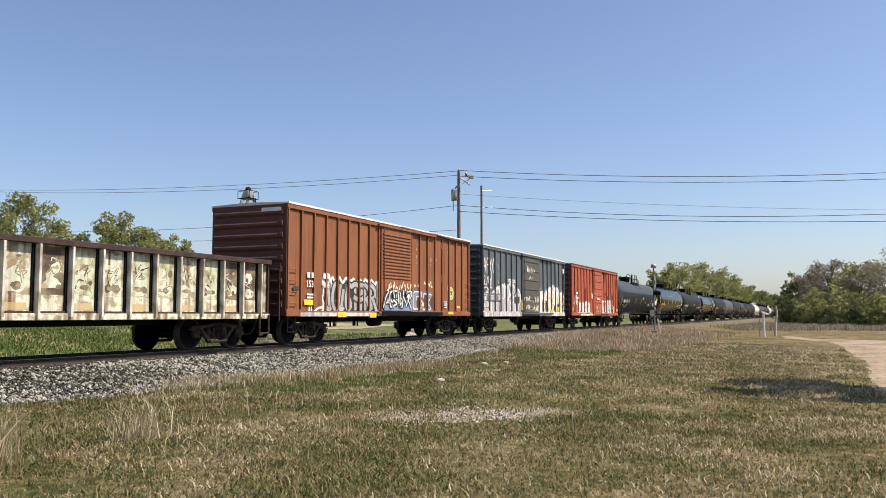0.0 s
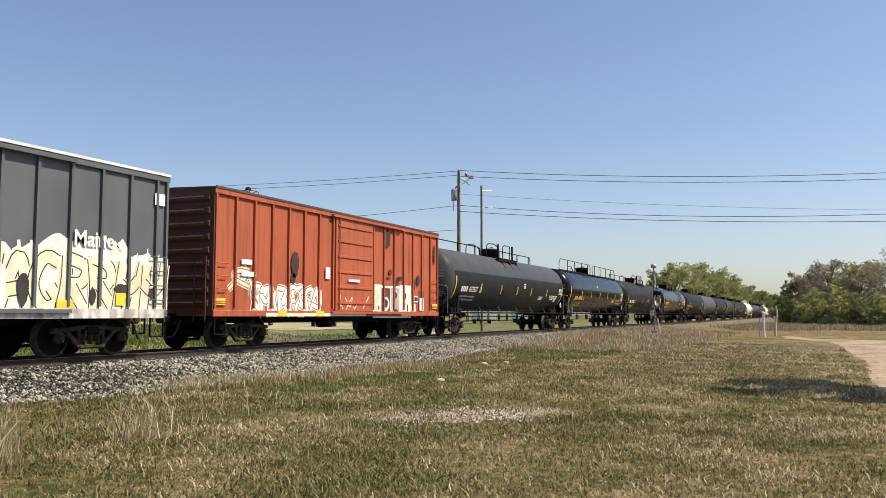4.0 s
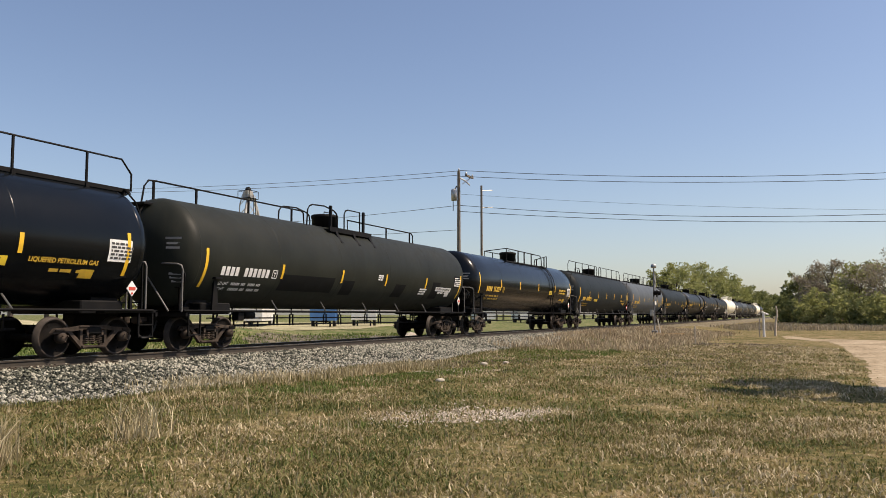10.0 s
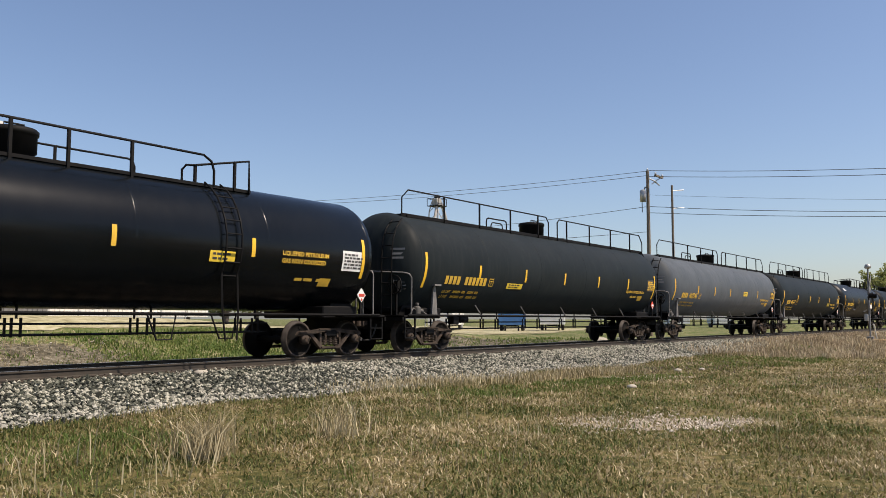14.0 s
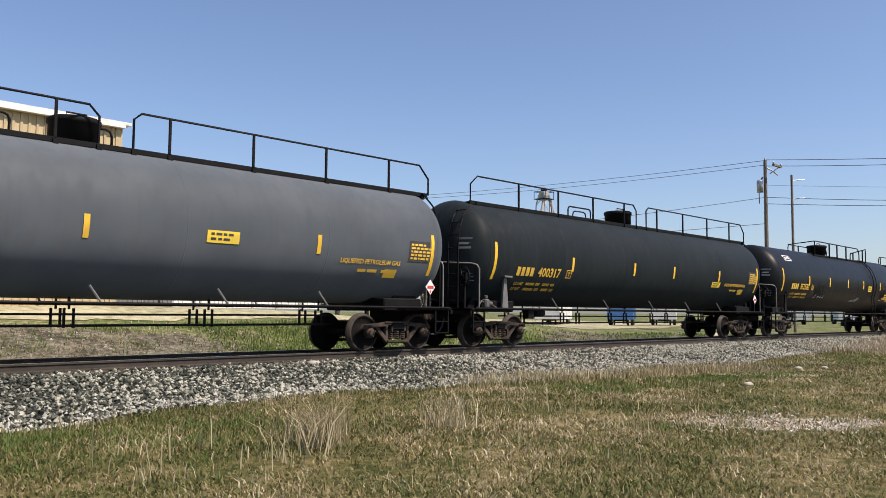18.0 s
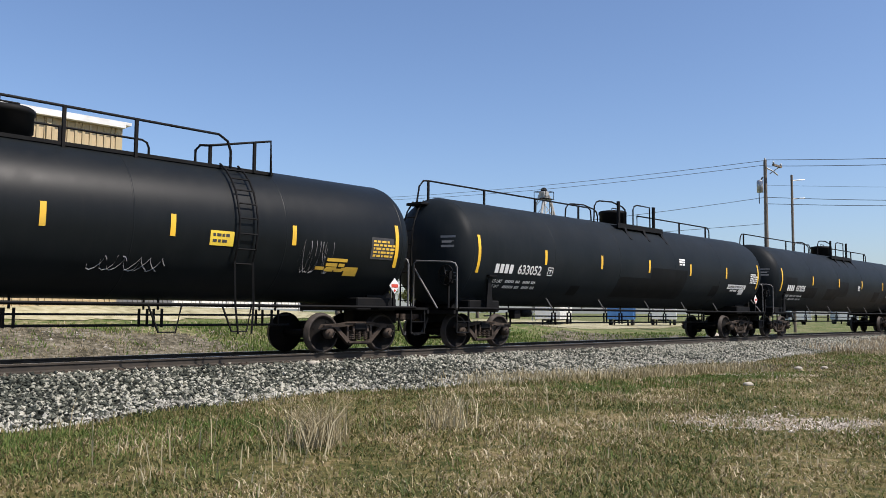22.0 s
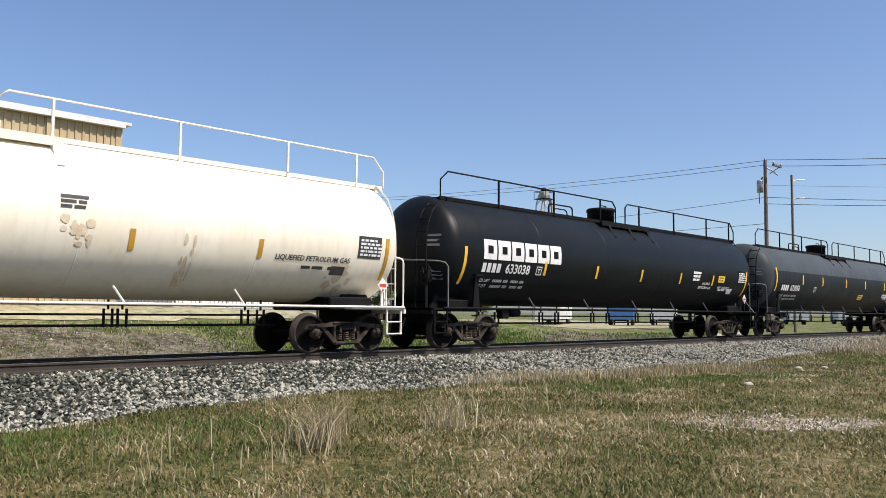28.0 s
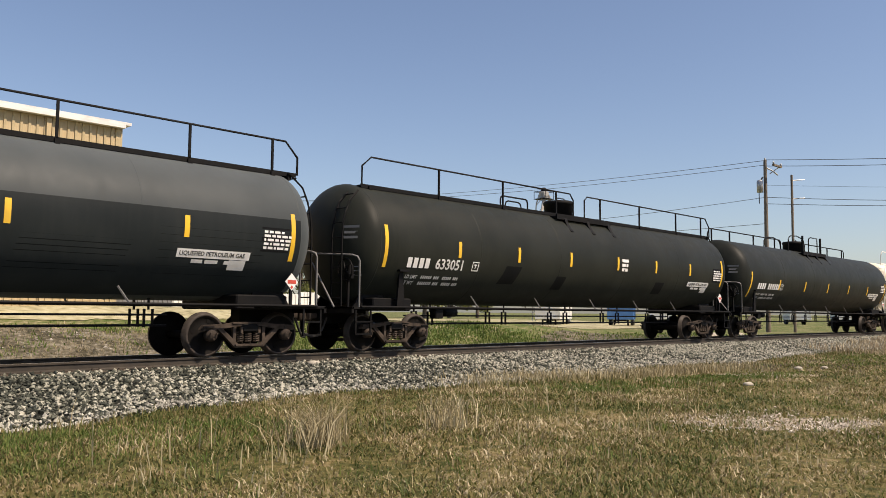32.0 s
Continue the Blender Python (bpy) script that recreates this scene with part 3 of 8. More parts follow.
def pebbles(name, pts, size, material, label, flat=0.7, seed=1):
    """Loose stones: uneven eight-sided lumps in one mesh."""
    r = np.random.default_rng(seed)
    n = len(pts)
    base = np.array([(1, 0, 0), (0, 1, 0), (-1, 0, 0), (0, -1, 0), (0, 0, 1), (0, 0, -1)], float)
    tri = np.array([(0, 1, 4), (1, 2, 4), (2, 3, 4), (3, 0, 4), (1, 0, 5), (2, 1, 5), (3, 2, 5), (0, 3, 5)])
    s = size[:, None, None] * r.uniform(0.6, 1.3, (n, 6, 1))
    p = base[None] * s * np.array([1, 1, flat])
    a = r.uniform(0, 6.28, n)
    b = r.uniform(-0.7, 0.7, n)
    ca, sa, cb, sb = np.cos(a)[:, None], np.sin(a)[:, None], np.cos(b)[:, None], np.sin(b)[:, None]
    y, z = p[:, :, 1] * cb - p[:, :, 2] * sb, p[:, :, 1] * sb + p[:, :, 2] * cb
    x, y = p[:, :, 0] * ca - y * sa, p[:, :, 0] * sa + y * ca
    v = np.stack([x, y, z], 2) + pts[:, None, :]
    f = (tri[None] + 6 * np.arange(n)[:, None, None]).reshape(-1, 3)
    return tagged(new(name, big_mesh(name, v.reshape(-1, 3), f, material)), label, "ballast", kind="stuff")


def build_ballast():
    r = np.random.default_rng(11)
    n = 88000
    x = -8 + 70 * r.random(n) ** 1.25
    y = TRACK_Y - 4.55 + 3.95 * r.random(n)
    m = 14000
    x = np.concatenate([x, -8 + 60 * r.random(m)])
    y = np.concatenate([y, TRACK_Y - 0.7 + 3.6 * r.random(m)])
    toe = TRACK_Y - 4.3 - 0.25 * np.sin(x * 0.5) - 0.15 * np.sin(x * 1.7)
    tied = (np.abs(y - TRACK_Y) < 1.32) & (r.random(len(x)) < 0.8)
    keep = ~tied & (y > toe + r.exponential(0.1, len(x)) - 0.15) & ~((x > 50) & (y < 15.0))
    x, y = x[keep], y[keep]
    z = ground_z(x, y) + r.uniform(-0.03, 0.045, len(x))
    k = 4200
    tx = 1 + 34 * r.random(k)
    ty = TRACK_Y - 4.28 - 0.25 * np.sin(tx * 0.5) - 0.15 * np.sin(tx * 1.7) + r.exponential(0.16, k)
    pebbles("ballast_toe", np.stack([tx, ty, ground_z(tx, ty) + r.uniform(0.0, 0.04, k)], 1), r.uniform(0.025, 0.055, k), M["toe_stone"], "pale loose stones along the foot of the ballast", 0.8, 8)
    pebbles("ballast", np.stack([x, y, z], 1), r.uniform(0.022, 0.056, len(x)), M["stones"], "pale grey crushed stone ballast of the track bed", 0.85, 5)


def build_gravel():
    r = np.random.default_rng(17)
    x = np.concatenate([r.normal(12.6, 0.62, 1500), r.normal(13.1, 0.5, 1100), r.normal(22.6, 0.7, 500)])
    y = np.concatenate([r.normal(5.75, 0.34, 1500), r.normal(4.35, 0.34, 1100), r.normal(9.4, 0.5, 500)])
    z = ground_z(x, y) + r.uniform(0.0, 0.015, len(x))
    pebbles("loose_gravel", np.stack([x, y, z], 1), r.uniform(0.012, 0.034, len(x)), M["pale_gravel"], "pale loose gravel scattered on a bare patch", 0.7, 6)


def build_rubble():
    """Broken stone and clods on the bare bank beyond the track."""
    r = np.random.default_rng(29)
    x = np.concatenate([2 + 15 * r.random(1500), r.normal(14.5, 1.0, 500), 33 + 13 * r.random(500)])
    y = np.concatenate([20.7 + 7 * r.random(1500) ** 1.3, r.normal(22.0, 0.7, 500), 20.8 + 5 * r.random(500)])
    pebbles("rubble", np.stack([x, y, ground_z(x, y) + 0.02], 1), r.uniform(0.02, 0.085, len(x)) * (0.5 + r.random(len(x)) ** 2), M["bank_stone"], "grey broken stone and clods strewn over the bare bank", 0.6, 9)


build_track()
build_ballast()
build_rubble()
build_gravel()


# ---------------------------------------------------------------- train parts
WB = 0.925          # half the wheelbase of a truck
WR = 0.46           # wheel radius
CACHE = {}


def shared(key, make):
    if key not in CACHE:
        CACHE[key] = make()
    return CACHE[key]


def wheelset_mesh():
    g = Geo()
    g.tube([(0, -1.08, 0), (0, 1.08, 0)], 0.085, 10)
    for s in (-1, 1):
        y = s * 0.755
        g.lathe([(y - s * 0.085, 0.10), (y - s * 0.075, WR + 0.028), (y - s * 0.045, WR + 0.028), (y - s * 0.035, WR), (y + s * 0.065, WR - 0.006), (y + s * 0.067, WR - 0.055), (y + s * 0.025, WR - 0.09), (y + s * 0.018, 0.2), (y + s * 0.085, 0.13), (y + s * 0.09, 0.09)], "y", 26)
        for k in range(4):
            w = k * math.pi / 2
            g.box(math.cos(w) * 0.3 - 0.035, math.cos(w) * 0.3 + 0.035, min(y + s * 0.015, y + s * 0.03), max(y + s * 0.015, y + s * 0.03), math.sin(w) * 0.3 - 0.035, math.sin(w) * 0.3 + 0.035)
    me = g.mesh("wheelset", M["tread"], M["tyre"])
    for p in me.polygons:
        c = p.center
        if math.hypot(c.x, c.z) > WR - 0.05:
            p.material_index = 1
    return me


def frame_mesh(s):
    g = Geo()
    y0, y1 = s * 1.0 - 0.055, s * 1.0 + 0.055
    # upper bar, lower bow and the two columns leave the spring window open
    top = [(-1.18, 0.57), (-1.1, 0.67), (-0.6, 0.695), (-0.3, 0.735), (0.3, 0.735), (0.6, 0.695), (1.1, 0.67), (1.18, 0.57), (1.08, 0.555), (0.6, 0.60), (0.3, 0.645), (-0.3, 0.645), (-0.6, 0.60), (-1.08, 0.555)]
    low = [(-0.80, 0.62), (-0.70, 0.64), (-0.27, 0.27), (0.27, 0.27), (0.70, 0.64), (0.80, 0.62), (0.34, 0.19), (-0.34, 0.19)]
    g.prism(top, y0, y1)
    g.prism(low, y0 + 0.005, y1 - 0.005)
    for x in (-0.36, 0.36):
        g.prism([(x - 0.035, 0.24), (x + 0.035, 0.24), (x + 0.035, 0.66), (x - 0.035, 0.66)], y0 + 0.01, y1 - 0.01)
    # raised flange along the lower bow and the top, spring seat, and lugs
    g.box(-0.36, 0.36, s * 1.0 - 0.1, s * 1.0 + 0.1, 0.225, 0.265)
    o = s * 1.055
    g.box(-0.44, 0.44, min(o, o + s * 0.03), max(o, o + s * 0.03), 0.70, 0.725)
    for x in (-0.22, 0.22):
        g.box(x - 0.03, x + 0.03, min(o, o + s * 0.04), max(o, o + s * 0.04), 0.5, 0.62)
    for x in (-1.0, 1.0):
        g.box(x - 0.12, x + 0.12, min(o, o + s * 0.03), max(o, o + s * 0.03), 0.61, 0.65)
    return g.mesh("side_frame", M["steel"])


def box_mesh(s):
    g = Geo()
    g.lathe([(s * 0.95, 0.0), (s * 0.95, 0.125), (s * 1.09, 0.125), (s * 1.10, 0.10), (s * 1.125, 0.09), (s * 1.13, 0.0)], "y", 14)
    for k in range(3):
        w = k * 2.094 + 0.5
        g.tube([(0.08 * math.cos(w), s * 1.15, 0.08 * math.sin(w)), (0.08 * math.cos(w), s * 1.18, 0.08 * math.sin(w))], 0.02, 6)
    return g.mesh("bearing_cap", M["steel"])


def spring_mesh():
    pts = [(0.07 * math.cos(a * 1.05), 0.06 * math.sin(a * 1.05), 0.30 + 0.008 * a) for a in range(0, 30)]
    return Geo().tube(pts, 0.017, 4).mesh("coil_spring", M["steel"])


def bolster_mesh():
    g = Geo()
    g.box(-0.2, 0.2, -1.1, 1.1, 0.52, 0.70, 0.03)
    g.box(-0.06, 0.06, -0.95, 0.95, 0.40, 0.52, 0.02)
    for x in (-0.5, 0.5):
        g.box(x - 0.06, x + 0.06, -0.85, 0.85, 0.34, 0.46, 0.02)
    return g.mesh("bolster", M["iron"])


WHEELS = []


def truck(car, x):
    """A four-wheel truck under a car: side frames, bolster, springs, bearings and two wheelsets."""
    t = part("truck", shared("bolster", bolster_mesh), None, car, at=(x, 0, 0))
    for s in (-1, 1):
        part("side_frame", shared(("frame", s), lambda: frame_mesh(s)), None, t)
        for sx in (-0.2, 0.0, 0.2):
            part("coil_spring", shared("spring", spring_mesh), None, t, at=(sx, s * 1.0, 0))
        for w in (-WB, WB):
            part("bearing_cap", shared(("cap", s), lambda: box_mesh(s)), None, t, at=(w, 0, WR))
    for w in (-WB, WB):
        ws = part("wheelset", shared("wheels", wheelset_mesh), None, t, at=(w, 0, WR))
        WHEELS.append((ws, w))
    return t


def coupler(car, x, s, material):
    """A knuckle coupler with its draft sill and hanging air hose at one end."""
    g = Geo()
    g.box(min(x, x - s * 1.5), max(x, x - s * 1.5), -0.2, 0.2, 0.68, 1.02, 0.02)
    part("draft_sill", g, material, car)
    g = Geo()
    g.box(min(x - s * 0.05, x + s * 0.22), max(x - s * 0.05, x + s * 0.22), -0.09, 0.09, 0.80, 0.98, 0.02)
    g.box(min(x + s * 0.18, x + s * 0.36), max(x + s * 0.18, x + s * 0.36), -0.19, 0.15, 0.74, 1.02, 0.04)
    part("coupler", g, M["steel"], car)
    g = Geo()
    pts = [(x - s * 0.1, -0.35, 0.82), (x + s * 0.02, -0.35, 0.55), (x + s * 0.14, -0.3, 0.38), (x + s * 0.28, -0.22, 0.36), (x + s * 0.36, -0.16, 0.44)]
    g.tube(pts, 0.028, 6)
    part("air_hose", g, M["rubber"], car)


def tank_patch(x0, x1, z0, z1, R, zc, lift=0.006, slant=0.0, n=4):
    """A thin painted panel that lies on the near side of a round tank."""
    g = Geo()
    v = []
    for i in range(n + 1):
        z = z0 + (z1 - z0) * i / n
        y = -math.sqrt(max(R * R - (z - zc) ** 2, 0.01))
        k = (R + lift) / R
        sh = slant * (z - z0)
        v += [(x0 + sh, y * k, zc + (z - zc) * k), (x1 + sh, y * k, zc + (z - zc) * k)]
    g.add(v, [(2 * i, 2 * i + 1, 2 * i + 3, 2 * i + 2) for i in range(n)], True)
    return g


def join_patches(rows, R, zc, lift=0.010, slant=0.0):
    g = Geo()
    for x0, x1, z0, z1 in rows:
        h = tank_patch(x0, x1, z0, z1, R, zc, lift, slant, 2)
        g.add(h.v, h.f, True)
    return g


def bars(x, z, h, widths, gap):
    """A line of writing as plain bars, one for each character (0: a space)."""
    out = []
    for w in widths:
        if w:
            out.append((x, x + w, z, z + h))
        x += (w or 0.6 * h) + gap
    return out


def words(text, size):
    """The outline of a line of words as corners and faces, in metres, in the x-z plane."""
    cu = bpy.data.curves.new("lettering", "FONT")
    cu.body, cu.size, cu.resolution_u, cu.offset = text, size, 2, 0.022 * size
    ob = bpy.data.objects.new("lettering", cu)
    scene.collection.objects.link(ob)
    dg = bpy.context.evaluated_depsgraph_get()
    me = bpy.data.meshes.new_from_object(ob.evaluated_get(dg))
    v = [(p.co.x, p.co.y) for p in me.vertices]
    f = [tuple(p.vertices) for p in me.polygons]
    bpy.data.objects.remove(ob)
    bpy.data.curves.remove(cu)
    return v, f


def tank_words(text, size, x, z, R, zc):
    v, f = shared(("text", text, size), lambda: words(text, size))
    out = []
    for px, pz in v:
        zz = z + pz
        out.append((x + px, -math.sqrt(R * R - (zz - zc) ** 2) - 0.013, zz))
    return Geo().add(out, f)


def arch(x0, x1, y, z0, z1, r=0.14):
    """A rail loop: up, along and down with rounded corners."""
    return [(x0, y, z0), (x0, y, z1 - r), (x0 + r * 0.3, y, z1 - r * 0.3), (x0 + r, y, z1), (x1 - r, y, z1), (x1 - r * 0.3, y, z1 - r * 0.3), (x1, y, z1 - r), (x1, y, z0)]


def end_gear(car, xe, s, metal, xh, R, zc):
    """End platform, sill steps, corner handrail and brake gear at one end of a tank car."""
    g = Geo()
    g.box(min(xe, xe - s * 1.75), max(xe, xe - s * 1.75), -1.42, 1.42, 1.03, 1.09, 0.01)
    g.box(min(xe, xe - s * 0.08), max(xe, xe - s * 0.08), -1.42, 1.42, 0.93, 1.09, 0.01)
    part("end_platform", g, metal, car)
    rail_paint = M["handrail_grey"] if metal == M["iron"] else metal
    xn = s * (xh + 0.34) if xh < 9.0 else s * (xh + 0.56)
    xf = xe + s * 0.2 if s < 0 else xn
    yf = -0.08 if s < 0 else -0.75
    g = Geo().tube([(xn, -1.38, 1.06), (xn, -1.38, 2.18), (xn + (xf - xn) * 0.08, -1.34, 2.29), (xn + (xf - xn) * 0.2, -1.2, 2.33), (xf, yf - 0.12, 2.38), (xf, yf, 2.3), (xf, yf, 1.06)], 0.026, 6)
    part("crossover_handrail", g, rail_paint, car)
    if xh > 9.0 and s < 0:
        part("rail_brace", Geo().tube([(xf, -0.12, 2.16), (xf, -1.0, 1.08)], 0.024, 6), rail_paint, car)
    for y in (-1.38, 1.38):
        g = Geo()
        for x in (xe - s * 0.15, xe - s * 0.62):
            g.box(x - 0.02, x + 0.02, y - 0.02, y + 0.02, 0.42, 1.05)
        for z in (0.43, 0.72):
            g.box(min(xe - s * 0.13, xe - s * 0.64), max(xe - s * 0.13, xe - s * 0.64), y - 0.03, y + 0.03, z, z + 0.03)
        part("sill_step", g, metal, car)
    g = Geo()
    for y in (-0.75, 0.75):
        g.prism([(xe - s * 1.6, 1.05), (xe - s * 0.55, 1.05), (xe - s * 1.0, 1.75), (xe - s * 1.5, 2.0)], y - 0.03, y + 0.03)
    g.box(min(xe - s * 0.9, xe - s * 2.2), max(xe - s * 0.9, xe - s * 2.2), -1.15, 1.15, 1.0, 1.32, 0.03)
    part("saddle", g, M["iron"], car)


def side_fittings(car, hc, metal, R, zc, struts=True, grip=None, plain_post=False):
    """Low side rails held out from the tank by short struts, the bolster posts, and the brake rods slung below."""
    grip = grip or metal
    for y in (-1.44, 1.44):
        g = Geo()
        g.tube([(-hc - 0.55, y, 1.09), (hc + 0.55, y, 1.09)], 0.03, 6)
        part("side_rail", g, metal, car)
        for x in (-5.7, -2.88, 0.02, 2.66, 5.25) if struts else ():
            s = -1 if y < 0 else 1
            part("strut", Geo().tube([(x + 0.12, s * 1.44, 1.08), (x - 0.08, s * 1.33, 1.42)], 0.022, 5), grip, car)
    for x in (-hc + 0.85,):
        for s in (-1, 1):
            g = Geo()
            g.prism([(x - 0.14, 1.05), (x + 0.14, 1.05), (x + 0.05, 2.0), (x - 0.05, 2.0)], s * 1.30 - 0.03, s * 1.30 + 0.03)
            g.box(x - 0.16, x + 0.16, min(s * 1.2, s * 1.46), max(s * 1.2, s * 1.46), 1.98, 2.03)
            part("bolster_post", g, grip if plain_post else metal, car)
    if hc:
        for y in (-0.32, 0.32):
            for z in (0.66, 0.88):
                part("brake_rod", Geo().tube([(-hc + 2.5, y, z), (hc - 2.5, y, z)], 0.022, 5), M["iron"], car)
        for i in range(5):
            x = -hc + 2.9 + i * (2 * hc - 5.8) / 4
            for y in (-0.32, 0.32):
                for dx in (-0.09, 0.09):
                    part("rod_hanger", Geo().box(x + dx - 0.022, x + dx + 0.022, y - 0.02, y + 0.02, 0.62, 1.0), M["iron"], car)
                part("rod_hanger", Geo().box(x - 0.02, x + 0.02, y - 0.015, y + 0.015, 0.98, 1.35), M["iron"], car)
        g = Geo()
        g.lathe([(-hc + 3.35, 0.0), (-hc + 3.35, 0.13), (-hc + 3.8, 0.13), (-hc + 3.8, 0.0)], "x", 14, (0, -0.4, 0.98))
        g.box(-hc + 2.85, -hc + 3.15, -0.6, -0.35, 0.8, 1.06, 0.02)
        part("brake_cylinder", g, M["iron"], car)


def ladder(car, x, y0, y1, z0, z1, metal, R, zc, hc, s, dome):
    """An end ladder that follows the tank's head from the platform to the walkway."""
    def on_head(z):
        q = max(0.0, 1 - (max(z - zc, 0.0) / R) ** 2 - ((y0 + y1) / 2 / R) ** 2)
        return s * (hc + dome * math.sqrt(q) + 0.2)
    zs = [z0 + (z1 - z0) * i / 10 for i in range(11)]
    for y in (y0, y1):
        part("ladder_rail", Geo().tube([(on_head(z), y, z) for z in zs], 0.024, 5), metal, car)
    for i in range(8):
        z = z0 + 0.2 + (z1 - z0 - 0.3) * i / 7
        part("rung", Geo().tube([(on_head(z), y0, z), (on_head(z), y1, z)], 0.018, 5), metal, car)


def valve_dome(car, x, z, metal, wide=0.62):
    g = Geo()
    g.lathe([(z - 0.12, 0.0), (z - 0.12, 0.43), (z + 0.06, 0.44), (z + 0.07, 0.48), (z + 0.40, 0.48), (z + 0.42, 0.51), (z + 0.50, 0.51), (z + 0.54, 0.46), (z + 0.56, 0.3), (z + 0.57, 0.0)], "z", 22, (x, 0, 0))
    part("valve_housing", g, metal, car)
    part("housing_lid_handle", Geo().tube([(x - 0.2, -0.1, z + 0.55), (x - 0.2, -0.1, z + 0.64), (x + 0.2, -0.1, z + 0.64), (x + 0.2, -0.1, z + 0.55)], 0.02, 5), metal, car)


# ---------------------------------------------------------------- tank cars
R0, ZC, DOME = 1.52, 2.70, 0.74


def tank_car(u, length, pitch, kind, shell, body_label, marks, strips, metal=None, strip_z=(2.42, 2.82), extras=(), number=""):
    """A long pressure tank car. u: its middle along the track at the start; length: between the first and the last reflector."""
    R, zc = R0, ZC
    metal = metal or M["iron"]
    hc = length / 2 + 0.2
    xe = pitch / 2 - 0.36
    car = thing("tank_car", (u, TRACK_Y, 0), body_label, "railway car", "freight train")
    prof = [(-hc - DOME, 0.0)] + [(-hc - DOME * math.cos(a), R * math.sin(a)) for a in [math.pi / 2 * k / 9 for k in range(1, 9)]]
    prof += [(-hc + 2 * hc * k / 10, R) for k in range(11)]
    prof += [(-p, r) for p, r in reversed(prof[:9])]
    part("tank", Geo().lathe(prof, "x", 56, (0, 0, zc)), shell, car)
    seams = Geo()
    for k in range(0, 11, 2):
        x = -hc + 2 * hc * k / 10
        seams.lathe([(x - 0.02, R - 0.002), (x - 0.008, R + 0.004), (x + 0.008, R + 0.004), (x + 0.02, R - 0.002)], "x", 56, (0, 0, zc))
    part("weld_seams", seams, shell, car)
    ends = (strips[0], strips[-1])
    for x in strips:
        long = x in ends
        z0, z1 = (strip_z[0] - 0.35, strip_z[1] + 0.25) if long else strip_z
        part("reflector_strip", tank_patch(x - u - 0.055, x - u + 0.055, z0, z1, R, zc, 0.011, n=6), M["amber"] if shell == M["white"] else M["yellow"], car, "yellow reflective strip")
    for x in (-hc + 0.95, hc - 0.95):
        truck(car, x)
    for s in (-1, 1):
        coupler(car, s * xe, s, M["iron"])
        end_gear(car, s * xe, s, metal, hc, R, zc)
    bx = -xe + 0.12
    g = Geo().tube([(bx, -1.0 + 0.27 * math.cos(a), 1.98 + 0.27 * math.sin(a)) for a in [math.pi * j / 8 for j in range(17)]], 0.022, 5, False)
    for j in range(5):
        a = 1.257 * j
        g.tube([(bx, -1.0, 1.98), (bx, -1.0 + 0.26 * math.cos(a), 1.98 + 0.26 * math.sin(a))], 0.016, 4)
    part("brake_wheel", g, metal, car)
    part("brake_stand", Geo().tube([(bx + 0.1, -1.0, 1.05), (bx + 0.1, -1.0, 2.0), (bx, -1.0, 1.98)], 0.04, 6).box(bx + 0.04, bx + 0.2, -1.1, -0.9, 1.75, 2.1, 0.02), metal, car)
    vx = -hc - 0.05
    if kind == "full_walk":
        part("valve_box", Geo().box(vx, vx + 0.2, -1.38, -1.18, 1.1, 1.36, 0.04).lathe([(vx + 0.2, 0.0), (vx + 0.2, 0.07), (vx + 0.34, 0.07), (vx + 0.36, 0.0)], "x", 10, (0, -1.28, 1.22)).box(vx + 0.06, vx + 0.15, -1.33, -1.23, 1.36, 1.46, 0.02).tube([(vx - 0.25, -1.3, 1.12), (vx - 0.1, -1.3, 1.3), (vx + 0.02, -1.3, 1.25)], 0.022, 6).tube([(vx + 0.34, -1.3, 1.2), (vx + 0.5, -1.35, 1.1)], 0.022, 6), M["sill_worn"], car)
    top = zc + R
    if kind in ("full_walk", "full_walk_deck"):
        wide = kind == "full_walk_deck"
        xa, xb = -hc + 0.1, hc + 0.5
        g = Geo().box(xa - 0.05, xb - 0.05, -0.64, -0.22, top - 0.10, top - 0.06)
        g.box(xa - 0.05, xb - 0.05, -0.665, -0.64, top - 0.135, top - 0.035)
        part("walkway", g, metal, car)
        zr = top + (0.70 if kind == "full_walk" else 0.68)
        runs = (((xa, 0.04), (-6.35, -3.6, -0.92)), ((0.68, xb), (1.63, 4.21, 6.93, 9.0))) if wide else (((xa, 0.3), (-6.54, -4.5, -2.5, -0.52)), ((1.0, xb), (1.78, 3.8, 5.85, 7.9)))
        for k, ((p, q), posts) in enumerate(runs):
            slope_a, slope_b = (0.3, 0.2) if k == 0 else (0.16, 0.34)
            zb = top - 0.08
            pts = [(p, -0.64, zb), (p, -0.64, zr - slope_a * 0.85), (p + slope_a, -0.64, zr), (q - slope_b, -0.64, zr), (q, -0.64, zr - slope_b), (q, -0.64, zb)]
            part("top_rail", Geo().tube(pts, 0.026, 6), metal, car)
            for x in posts:
                part("rail_post", Geo().box(x - 0.024, x + 0.024, -0.665, -0.62, top - 0.2, zr), metal, car)
                part("walkway_bracket", Geo().prism([(x - 0.05, top - 0.22), (x + 0.05, top - 0.22), (x + 0.05, top - 0.06), (x - 0.05, top - 0.06)], -0.7, -0.3), metal, car)
        for x in (xa + 0.25, 0.3, 1.0, xb - 0.25):
            part("walkway_bracket", Geo().prism([(x - 0.05, top - 0.22), (x + 0.05, top - 0.22), (x + 0.05, top - 0.06), (x - 0.05, top - 0.06)], -0.7, -0.3), metal, car)
